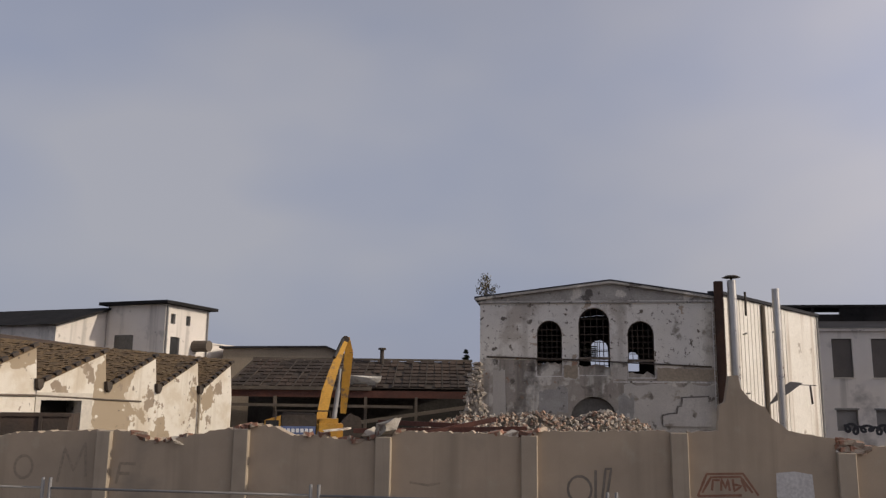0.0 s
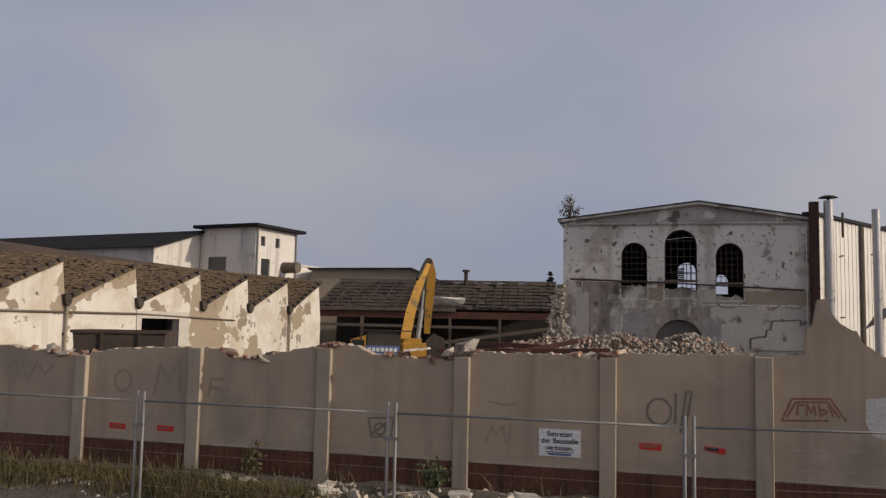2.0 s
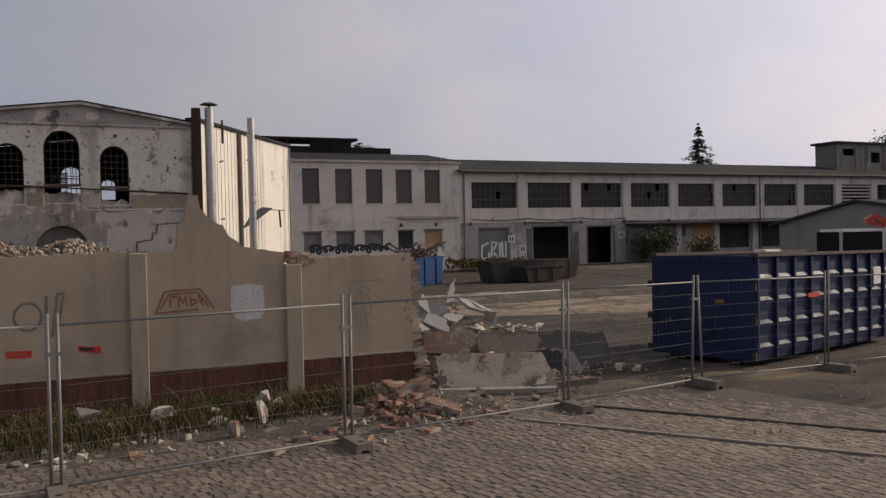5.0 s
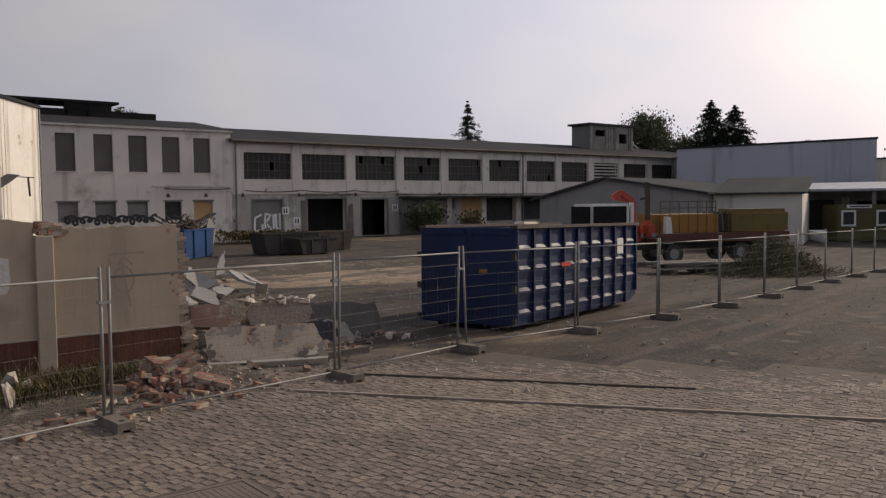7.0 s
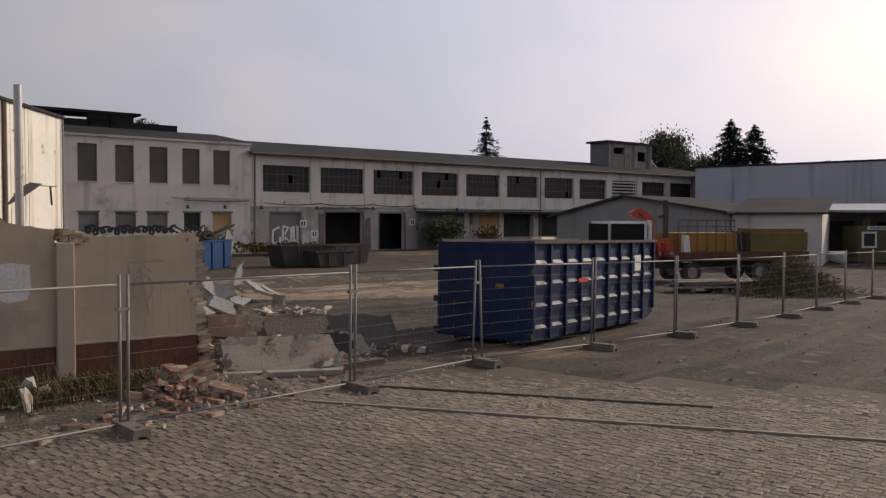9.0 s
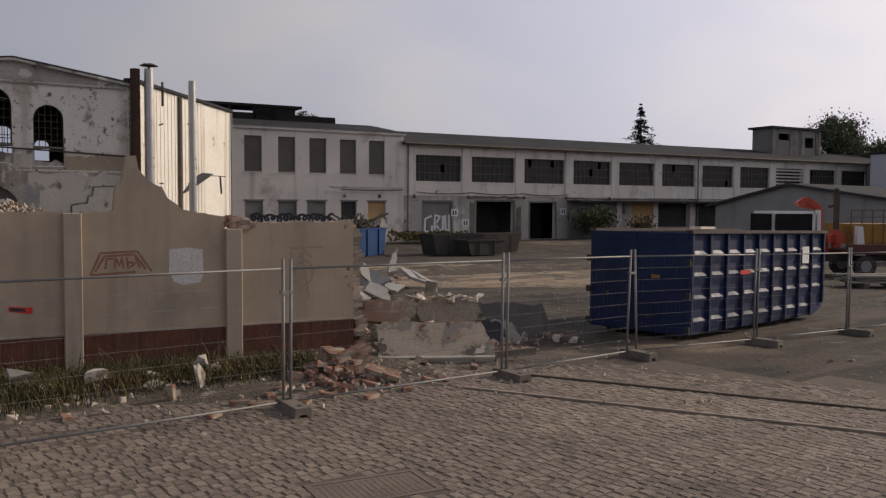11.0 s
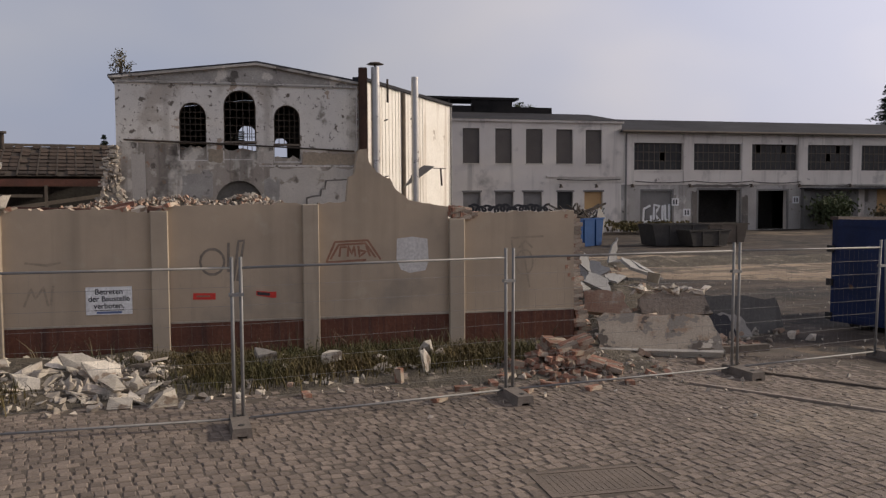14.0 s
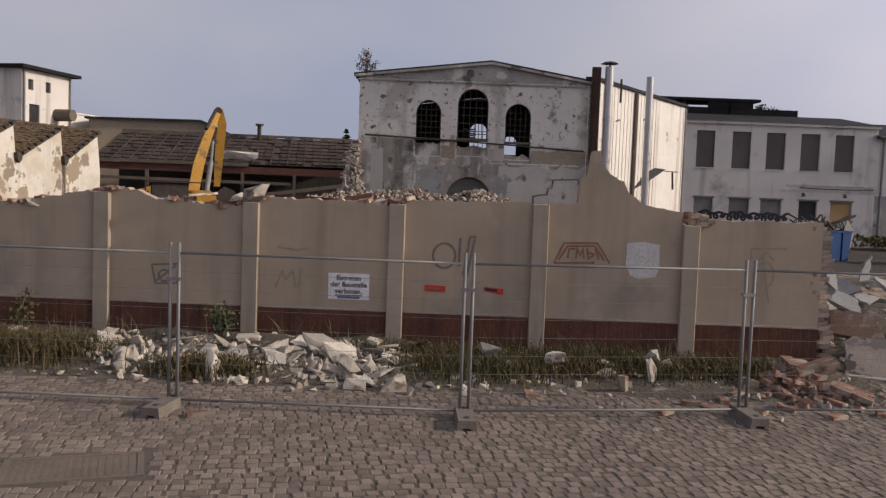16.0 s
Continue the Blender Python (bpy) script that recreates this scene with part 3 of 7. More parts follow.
part("roof", Soup().add([(11.8, -0.3, 8.18), (29.3, -0.3, 8.18), (27.9, 3.2, 8.95), (11.8, 3.2, 8.95), (27.9, 12, 8.95), (11.8, 12, 8.95), (29.3, 12, 8.18)],
                        [(0, 1, 2, 3), (3, 2, 4, 5), (1, 6, 4, 2)]), m_roof_grey, white_wing)
lan = Soup()
lan.box(13.0, 22.3, 3.3, 6.5, 9.92, 10.1)
for x in (13.2, 14.9, 16.75, 18.6, 20.0):
    lan.box(x, x + 0.22, 3.4, 3.6, 8.9, 9.92)
lan.box(13.0, 22.0, 3.4, 3.5, 8.9, 9.45).box(18.8, 21.8, 3.4, 3.6, 9.4, 9.92).box(22.0, 25.0, 3.4, 6, 8.95, 9.42)
part("roof_lantern", lan, m_roof_dark, white_wing, "dark open roof lantern")

low_wing = thing("factory_wing", FACADE, "long white two-storey factory wing with broken steel windows", "building")
BAYS = [30.15 + 5.04 * i for i in range(11)]
holes = [rect(b, b + 4.08, 4.62, 6.63) for b in BAYS]
DOORS = [(30.85, 33.36, 0.02, 3.03), (35.6, 39.2, 0.02, 3.1), (40.8, 43.42, 0.02, 3.03)]
LOWS = [(50.05, 51.05, 2.1, 3.05), (54.4, 58.6, 0.9, 3.05), (59.6, 64.6, 0.9, 3.05)]
part("wall", Soup().slab(rect(29.15, 91.0, -0.6, 7.42), 0, 0.45, holes + [rect(*d) for d in DOORS] + [rect(*d) for d in LOWS]), m_facade, low_wing)
# back wall, floor and an added screen hold the rooms' shade as near-black
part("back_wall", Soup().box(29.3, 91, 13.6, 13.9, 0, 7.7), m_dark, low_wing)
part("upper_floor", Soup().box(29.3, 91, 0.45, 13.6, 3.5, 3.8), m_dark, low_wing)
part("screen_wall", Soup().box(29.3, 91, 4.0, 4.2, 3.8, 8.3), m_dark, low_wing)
part("end_wall", Soup().box(90.6, 91.0, 0.45, 14, -0.6, 7.4), m_facade, low_wing)
part("roof", Soup().add([(28.9, -0.5, 7.5), (91.4, -0.5, 7.5), (91.4, 7, 9.0), (28.9, 7, 9.0), (91.4, 14.5, 7.5), (28.9, 14.5, 7.5)], [(0, 1, 2, 3), (3, 2, 4, 5)])
     .box(28.9, 91.4, -0.5, -0.3, 7.36, 7.5), m_roof_grey, low_wing)
part("gutter", Soup().tube((29.0, -0.58, 7.42), (91.4, -0.58, 7.42), 0.09), m_timber, low_wing)
for x in (29.5, 59.75, 84.5):
    part("downpipe", Soup().tube((x, -0.1, 0), (x, -0.1, 7.3), 0.07), m_steel, low_wing)
low_holes = [rect(*d) for d in DOORS] + [rect(*d) for d in LOWS]
part("lower_render", Soup().slab(rect(29.15, 91.0, -0.55, 3.5), -0.012, -0.003, low_holes), m_grime, low_wing, "grimy grey render of the ground floor")
part("ledge", Soup().box(29.15, 91, -0.08, 0.0, 3.5, 3.62).box(29.15, 91, -0.05, 0.0, 4.5, 4.58), m_facade, low_wing)
for x in [29.35] + [b - 0.9 for b in BAYS[1:]] + [85.0]:
    part("pier", Soup().box(x, x + 0.82, -0.06, 0.0, 3.62, 7.36), m_facade, low_wing)
rb = random.Random(8)
for i, b in enumerate(BAYS):
    w = part("window", Soup().slab(rect(b, b + 4.08, 4.62, 6.63), 0.2, 0.26, [rect(b + 0.06, b + 4.02, 4.68, 6.57)]), m_burnt, low_wing,
             "steel window with white louvres" if i == 8 else "wide steel-framed window, panes broken out")
    if i == 8:
        s = Soup()
        for k in range(6):
            s.box(b, b + 4.08, 0.05, 0.2, 4.72 + k * 0.33, 4.86 + k * 0.33)
        part("louvre", s, m_facade, w)
        continue
    for k in range(1, 9):
        part("glazing_bar", Soup().box(b + 4.08 * k / 9 - 0.022, b + 4.08 * k / 9 + 0.022, 0.2, 0.25, 4.66, 6.6), m_timber, w)
    for k in (1, 2):
        part("glazing_bar", Soup().box(b + 0.05, b + 4.03, 0.205, 0.245, 4.64 + 0.66 * k - 0.02, 4.64 + 0.66 * k + 0.02), m_timber, w)
    for k in range(9):
        for q in range(3):
            if rb.random() < (0.03 if i < 6 else 0.08):
                continue
            part("pane", Soup().box(b + 4.08 * k / 9 + 0.02, b + 4.08 * (k + 1) / 9 - 0.02, 0.22, 0.228, 4.66 + 0.65 * q, 5.26 + 0.65 * q), m_glass, w)
    if rb.random() < 0.35:
        part("blind", Soup().box(b + rb.uniform(0.1, 0.8), b + rb.uniform(2.4, 3.9), 1.2, 1.25, 4.0, rb.uniform(5.4, 6.4)), m_grey_wall, w, "grey board standing behind the window")
for i, (a, b, z0, z1) in enumerate(DOORS):
    d = part("doorway", Soup().slab(rect(a - 0.14, b + 0.14, z0, z1 + 0.14), -0.03, 0.1, [rect(a, b, z0 - 0.001 + 0.002, z1)]), m_grey_wall, low_wing, "open loading doorway, dark inside")
    # added dark sheet paints the shade seen through the doorway
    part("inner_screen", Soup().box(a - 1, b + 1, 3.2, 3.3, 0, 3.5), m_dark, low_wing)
    if i == 0:
        part("roller_door", Soup().box(a, b, 0.15, 0.2, 0.0, z1), m_grey_wall, d, "grey door sprayed with graffiti")
for a, b, z0, z1 in LOWS[1:]:
    part("glazing", Soup().box(a, b, 0.25, 0.28, z0, z1), m_glass, low_wing)
part("door_panel", Soup().box(51.85, 54.15, -0.04, 0.05, 0.2, 3.1), m_ply, low_wing, "ochre plywood panel")
part("canopy", Soup().box(44.6, 66, -1.6, 0, 3.12, 3.24), m_roof_grey, low_wing)
part("annex_wall", Soup().box(44.7, 49.8, -0.35, -0.004, -0.4, 3.1), m_grey_wall, low_wing)
for x in (49.6, 54.15, 58.7, 64.7):
    part("post", Soup().box(x, x + 0.9 if x < 54 else x + 0.6, -0.2, -0.005, -0.4, 3.1), m_facade, low_wing)
rk = random.Random(17)
for x0, x1, z0, z1 in ((35.0, 35.46, 0.0, 3.0), (39.34, 39.9, 0.0, 2.6), (34.9, 39.9, 3.26, 3.5)):
    lo = [(x0 + (x1 - x0) * i / 9, z0 + (rk.uniform(0, 0.12) if z0 > 1 else 0.02)) for i in range(10)]
    hi = [(x0 + (x1 - x0) * i / 9 + rk.uniform(-0.05, 0.05), z1 + rk.uniform(-0.12, 0.1)) for i in range(10)]
    part("soot", Soup().slab(lo + hi[::-1], -0.095, -0.083), m_soot, low_wing, "soot-blackened plaster round a doorway")
hut = thing("roof_hut", along(FD * math.sin(radians(GA)), FD * math.cos(radians(GA)), 90 + GA), "weathered grey timber hut on the factory roof", "hut")
part("wall", Soup().slab(rect(74.6, 82.4, 8.0, 11.1), 4.0, 4.2, [rect(75.6, 77.3, 9.9, 10.6), rect(79.8, 81.2, 9.2, 10.3)]).box(74.6, 74.8, 4.2, 6.6, 8.0, 11.1).box(82.2, 82.4, 4.2, 6.6, 8.0, 11.1).box(74.8, 82.2, 6.4, 6.6, 8, 11.1), m_grey_wall, hut)
part("roof", Soup().box(74.2, 82.9, 3.7, 6.9, 11.1, 11.32), m_roof_grey, hut)
for i in range(17):
    x = 74.65 + 0.455 * i
    if not (75.3 < x < 77.2 or 79.5 < x < 81.1):
        part("board", Soup().box(x, x + 0.41, 3.93, 3.996, 8.0, 10.95 + 0.1 * (i % 3)), m_hut_board, hut)

# ---- saw-tooth sheds ----
SAW = along(31 * math.sin(radians(-66.5)), 31 * math.cos(radians(-66.5)), 23.5)
m_saw_tile = surf("mossy_roof_tile", (0.185, 0.125, 0.065), (0.115, 0.08, 0.048), 0.9, 0.95, 0.5, 12.0, isl=0.2, patches=(((0.085, 0.065, 0.045), 0.8, 0.60, 0.70), ((0.22, 0.17, 0.10), 1.6, 0.62, 0.68)))
saw = thing("saw_tooth_shed", SAW, "row of saw-tooth sheds with peeling sunlit white plaster and brown tiles", "building")
VAL = [10.0, 14.0, 18.0, 22.0, 26.0, 30.1, 34.5, 38.3, 42.0, 45.3]
pts = [(VAL[0], -0.3), (VAL[-1], -0.3)]
top = []
for a, b in zip(VAL, VAL[1:]):
    top += [(a + 0.15, 3.85), (b - 0.42, 5.42), (b - 0.3, 5.36), (b - 0.12, 3.85)]
top[-1] = (VAL[-1], 3.2)
holes = [rect(30.3, 32.8, 0.3, 3.0)]
part("wall", Soup().slab(pts + top[::-1], 0, 0.4, holes), m_saw, saw)
part("doorway", Soup().slab(rect(30.0, 33.5, 0.0, 3.35), -0.05, 0.12, [rect(30.3, 32.8, 0.002, 3.0)]), m_coping, saw, "dark doorway with a pale cement frame")
# unlit inside of the sheds, painted as an added dark sheet
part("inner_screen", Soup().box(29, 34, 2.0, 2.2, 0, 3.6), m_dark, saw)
part("pipe", Soup().tube((10, -0.06, 3.15), (30.0, -0.06, 3.2), 0.05).tube((30.0, -0.06, 3.2), (37, -0.06, 3.0), 0.04), m_timber, saw)
for a, b in zip(VAL, VAL[1:]):
    roof = Soup()
    roof.add([(a + 0.1, -0.25, 3.9), (b - 0.35, -0.25, 5.52), (b - 0.35, 6.0, 6.1), (a + 0.1, 6.0, 4.5), (a + 0.1, -0.25, 3.78), (b - 0.35, -0.25, 5.38), (b - 0.35, 6.0, 5.96), (a + 0.1, 6.0, 4.38)],
             [(0, 1, 2, 3), (7, 6, 5, 4), (0, 4, 5, 1), (1, 5, 6, 2)])
    part("roof", roof, m_roof_brown, saw)
    part("roof_light", Soup().box(b - 0.36, b - 0.28, 0.4, 6.0, 3.8, 5.5), m_glass, saw)
    for k in range(13):
        t = k / 13
        if k % 2 == 0:
            part("verge_tile", Soup().box(-0.16, 0.16, -0.34, -0.1, -0.05, 0.1, Matrix.Translation((a + 0.25 + (b - a - 0.6) * t, 0, 3.97 + 1.55 * t)) @ pose(0, 0, 0, 0, -23, 0)), m_burnt, saw)
    part("hopper", Soup().slab([(a - 0.26, 3.95), (a - 0.2, 3.55), (a - 0.05, 3.42), (a + 0.1, 3.6), (a + 0.16, 3.95)], -0.22, 0.0), m_burnt, saw)
    if 25 < a < 27 or a > 41:
        part("downpipe", Soup().tube((a - 0.06, -0.12, 3.5), (a - 0.06, -0.12, 0), 0.06), m_tan_wall, saw)
    rs_ = random.Random(int(a * 10))
    ts = Soup()
    slope = math.degrees(math.atan2(1.62, b - a - 0.45))
    nt = 19
    for r_ in range(nt):
        for c_ in range(26):
            t, u = (r_ + 0.5) / nt, (c_ + 0.5) / 26
            if rs_.random() < 0.05:
                continue
            ts.box(-0.125, 0.105, -0.112, 0.112, 0.0, 0.035, Matrix.Translation((a + 0.1 + (b - a - 0.45) * t, -0.2 + 6.2 * u, 3.92 + 1.62 * t + 0.58 * u + rs_.uniform(-0.02, 0.03))) @ pose(0, 0, 0, rs_.uniform(-5, 5) + 5, -slope + rs_.uniform(-3, 7), rs_.uniform(-4, 4)))
    tagged(part("roof_tiles", ts, m_saw_tile, saw), kind="stuff")
part("main_roof", Soup().add([(8, 3.2, 4.0), (46, 3.2, 3.9), (46, 7.0, 6.1), (8, 7.0, 7.2), (46, 14, 3), (8, 14, 3)], [(0, 1, 2, 3), (3, 2, 4, 5)]), m_tile, saw)
part("end_wall", Soup().slab(rect(0.4, 13, -0.3, 4.2), 0, 0.3, m=pose(45.45, 0, 0, 0, 0, 90)), m_saw, saw)

# ---- tower and house behind the sheds ----
tower = thing("flat_roofed_tower", along(-16.3, 59.8, 23.5), "white flat-roofed tower with a vent pipe", "building")
part("wall", Soup().slab(rect(0, 4.9, -0.2, 9.7), 0, 0.3, [rect(0.6, 1.1, 8.4, 9.1), rect(2.3, 2.8, 8.4, 9.1), rect(0.7, 1.7, 5.9, 7.5)]), m_facade, tower)
part("wall", Soup().box(0, 0.3, 0.3, 5.0, -0.2, 9.7), m_facade, tower, "shaded stained side wall")
part("wall", Soup().box(4.6, 4.9, 0.3, 5.0, -0.2, 9.7).box(0.3, 4.6, 4.7, 5.0, -0.2, 9.7), m_facade, tower)
part("window", Soup().box(0.7, 1.7, 0.15, 0.2, 5.9, 7.5), m_glass, tower)
part("window", Soup().box(0.6, 1.1, 0.15, 0.2, 8.4, 9.1), m_glass, tower)
part("window", Soup().box(2.3, 2.8, 0.15, 0.2, 8.4, 9.1), m_glass, tower)
part("roof", Soup().box(-0.5, 5.4, -0.5, 5.4, 9.7, 9.92), m_roof_dark, tower)
part("downpipe", Soup().tube((0.12, -0.1, 0), (0.12, -0.1, 9.6), 0.07), m_steel, tower)
part("downpipe", Soup().tube((4.75, -0.1, 0), (4.75, -0.1, 9.6), 0.06), m_steel, tower)
part("vent_pipe", Soup().tube((3.4, 0.1, 7.0), (3.4, -1.3, 7.0), 0.42, 16, 0.40), m_timber, tower, "wide grey vent pipe")
part("annex", Soup().box(4.9, 9.6, 0.6, 5, -0.2, 7.35).box(4.9, 9.7, 0.5, 5, 7.35, 7.45), m_facade, tower)

part("side_window", Soup().box(-0.04, -0.004, 2.6, 4.2, 6.1, 7.6), m_inner, tower, "broken dark window in the shaded wall")
house = thing("gabled_house", along(-22.8, 57.7, 23.5), "white gabled house with a dark slate roof", "house")
part("wall", Soup().slab([(0, -0.2), (9.4, -0.2), (9.4, 8.0), (4.7, 9.45), (0, 8.0)], 0, 0.3).box(0, 0.3, 0.3, 26, -0.2, 8.0), m_facade, house)
part("roof", Soup().add([(-0.5, -0.4, 7.95), (4.7, -0.4, 9.6), (4.7, 26, 9.6), (-0.5, 26, 7.95), (9.9, -0.4, 7.95), (9.9, 26, 7.95), (-0.5, -0.4, 7.8), (4.7, -0.4, 9.45), (9.9, -0.4, 7.8)],
                        [(0, 1, 2, 3), (1, 4, 5, 2), (0, 6, 7, 1), (1, 7, 8, 4)]), m_roof_dark, house)

# ---- burnt shed between ----
shed = thing("burnt_shed", along(56 * math.sin(radians(2)), 56 * math.cos(radians(2)), 92, -0.33) @ Matrix.Scale(1.12, 4), "burnt-out open shed with a ragged tile roof", "building")
SL, SR = -11.8, 2.6
deck = Soup().add([(SL, 0, 3.9), (SR, 0, 3.9), (SR - 0.1, 3.5, 5.62), (SL + 0.9, 3.5, 5.62), (SR, 7, 3.9), (SL, 7, 3.9)], [(0, 1, 2, 3), (3, 2, 4, 5)])
part("roof_deck", deck, m_burnt, shed)
tl = Soup()
rt = random.Random(5)
for r in range(8):
    for c in range(30):
        t = (r + 0.5) / 8
        x = SL + 0.9 * t + (SR - SL - 1.0 * t) * (c + 0.5) / 30
        if rt.random() < 0.1:
            continue
        tl.box(-0.19, 0.19, -0.16, 0.2, 0.02, 0.07, Matrix.Translation((x + rt.uniform(-0.02, 0.02), 3.5 * t, 3.92 + 1.72 * t)) @ pose(0, 0, 0, 26 + rt.uniform(-3, 5), 0, rt.uniform(-2, 2)))
tagged(part("roof_tiles", tl, m_tile, shed), kind="stuff")
for c in range(31):
    if c % 2 == 0:
        x0 = SL + (SR - SL) * c / 30
        part("rafter", Soup().beam((x0, -0.15, 3.93), (SL + 0.9 + (SR - SL - 1.0) * c / 30, 3.5, 5.70), 0.06, 0.06), m_burnt, shed)
part("ridge", Soup().beam((SL + 0.8, 3.5, 5.72), (SR, 3.5, 5.72), 0.14, 0.12), m_timber, shed)
part("fascia", Soup().box(SL, SR, -0.1, 0.0, 3.35, 3.75), m_rust_wood, shed)
part("eaves_beam", Soup().box(SL, SR - 6, -0.25, -0.1, 3.76, 3.96), m_timber, shed)
# near-black back wall carries the open shed's shade in its colour
part("back_wall", Soup().box(SL, SR, 6.6, 6.9, 0, 3.9), m_dark, shed)
part("beam", Soup().beam((SL, -0.4, 2.9), (-1, -0.4, 2.85), 0.16), m_timber, shed)
part("beam", Soup().beam((-4.5, -1.2, 1.9), (2.2, -0.8, 2.9), 0.2), m_timber, shed)
part("beam", Soup().beam((-3.0, -2.5, 1.2), (5.5, -2.0, 1.35), 0.16), m_timber, shed)
for x in (-9.0, -6.2, -3.8, -0.9):
    part("post", Soup().box(x, x + 0.16, -0.2, 0.0, 0, 3.4), m_timber, shed)
part("stovepipe", Soup().tube((-3.0, 3.0, 5.2), (-3.0, 3.0, 6.3), 0.12).tube((-3.0, 3.0, 6.3), (-3.0, 3.0, 6.42), 0.24), m_burnt, shed)
part("membrane", Soup().add(*broken(ROCKS[3], 3, 0.12), Matrix.Translation((-3.9, 0.3, 4.28)) @ Matrix.Diagonal((2.2, 1.0, 0.62, 1))), m_lit_white, shed, "crumpled pale roofing membrane")
tan_house = thing("tan_building", along(66 * math.sin(radians(-10)), 66 * math.cos(radians(-10)), 92, -0.37) @ Matrix.Scale(1.138, 4), "plain tan building with a hipped grey roof", "building")
part("wall", Soup().slab([(-1.6, 0), (7.6, 0), (7.6, 5.6), (5.2, 6.7), (-1.6, 6.55)], 0, 7), m_tan_wall, tan_house)
part("roof", Soup().slab([(-1.8, 6.5), (5.2, 6.65), (7.9, 5.52), (7.9, 5.6), (5.2, 6.74), (-1.8, 6.62)], -0.3, 7.2), m_roof_grey, tan_house)

# ---- sheds across the yard ----
grey_shed = thing("grey_shed", along(59.4, 37.1, 180), "low grey shed with a shallow gabled roof", "building")
part("wall", Soup().slab([(0, -0.8), (13.7, -0.8), (13.7, 3.1), (6.0, 4.3), (0, 2.9)], 0, 14), m_shed_wall, grey_shed)
part("roof", Soup().slab([(-0.7, 2.7), (6.0, 4.32), (14.2, 3.04), (14.2, 3.2), (6.0, 4.5), (-0.7, 2.88)], -0.4, 14.4), m_shed_roof, grey_shed)
low_shed = thing("low_white_shed", along(61.0, 23.3, 168), "low white rendered shed with a grey lean-to roof", "building")
part("wall", Soup().box(0, 6.0, 0, 0.3, -0.9, 3.0).box(5.7, 6.0, 0.3, 8, -0.9, 3.0), m_facade, low_shed)
part("roof", Soup().add([(-0.1, -0.4, 2.98), (6.3, -0.4, 2.98), (6.3, 8.3, 4.2), (-0.1, 8.3, 4.2), (-0.1, -0.4, 3.12), (6.3, -0.4, 3.12), (6.3, 8.3, 4.35), (-0.1, 8.3, 4.35)], [(3, 2, 1, 0), (4, 5, 6, 7), (0, 1, 5, 4), (1, 2, 6, 5), (2, 3, 7, 6), (3, 0, 4, 7)]), m_shed_roof, low_shed)
hall2 = thing("blue_grey_hall", along(95 * math.sin(radians(68)), 95 * math.cos(radians(68)), 163), "large blue-grey sheeted hall", "building")
part("wall", Soup().slab([(-2, -1), (17.2, -1), (17.2, 8.4), (-2, 8.0)], 0, 20), m_blue_grey, hall2)
part("lower_wall", Soup().box(17.2, 70, 0.2, 20, -1, 6.4), m_facade, hall2)
part("coping", Soup().box(17.2, 70, 0.0, 20.1, 6.4, 6.55).slab([(-2.2, 8.0), (17.3, 8.42), (17.3, 8.6), (-2.2, 8.18)], -0.1, 20.2), m_roof_grey, hall2)
canopy = thing("loading_canopy", along(72 * math.sin(radians(73)), 72 * math.cos(radians(73)), 172), "flat grey loading canopy on posts over a dark bay", "canopy")
part("roof", Soup().add([(0, 0, 3.15), (40, 0, 3.15), (40, 12, 3.85), (0, 12, 3.85), (0, 0, 3.32), (40, 0, 3.32), (40, 12, 4.0), (0, 12, 4.0)], [(3, 2, 1, 0), (4, 5, 6, 7), (0, 1, 5, 4), (1, 2, 6, 5), (2, 3, 7, 6), (3, 0, 4, 7)]), m_blue_grey, canopy)
part("fascia", Soup().box(-0.05, 40.05, -0.06, -0.003, 3.2, 3.34), m_blue_grey, canopy)
for x in (0.3, 6.5, 13, 19.5, 26, 32, 39):
    part("post", Soup().box(x, x + 0.3, 0.3, 0.6, -0.8, 3.2), m_grey_wall, canopy)
part("back_wall", Soup().slab(rect(0, 40, -0.8, 3.6), 5.5, 5.8, [rect(1.0, 3.4, -0.4, 2.5), rect(5.0, 7.2, 0.6, 2.4), rect(9.0, 11.5, 0.6, 2.4), rect(13.5, 16.0, -0.4, 2.5), rect(18.0, 21.0, 0.6, 2.4), rect(24.0, 28.0, -0.4, 2.5)]), m_shed_wall, canopy)
# added dark sheet paints the shade deep in the bay
part("bay_back", Soup().box(0, 40, 8.8, 9.0, -0.8, 3.5), m_dark, canopy)
for x in (4.0, 8.1, 12.4, 17.0):
    part("door_leaf", Soup().box(x, x + 0.5, 5.3, 5.46, -0.6, 2.7), m_facade, canopy)

# cables and lamps on the factory wing
for a, b, z, sag in ((30.2, 35.0, 3.78, 0.12), (35.0, 40.3, 3.8, 0.16), (40.3, 44.6, 3.72, 0.1), (44.6, 60.0, 3.42, 0.06), (24.0, 29.0, 3.9, 0.05)):
    c = Soup()
    for k in range(9):
        u = k / 8
        c.v += [(a + (b - a) * u, -0.12 + 0.035 * math.cos(q * 1.0472), z - sag * 4 * u * (1 - u) + 0.035 * math.sin(q * 1.0472)) for q in range(6)]
    c.f = [(k * 6 + q, k * 6 + (q + 1) % 6, k * 6 + 6 + (q + 1) % 6, k * 6 + 6 + q) for k in range(8) for q in range(6)]
    part("cable", c, m_burnt, low_wing if a > 29.5 else white_wing)
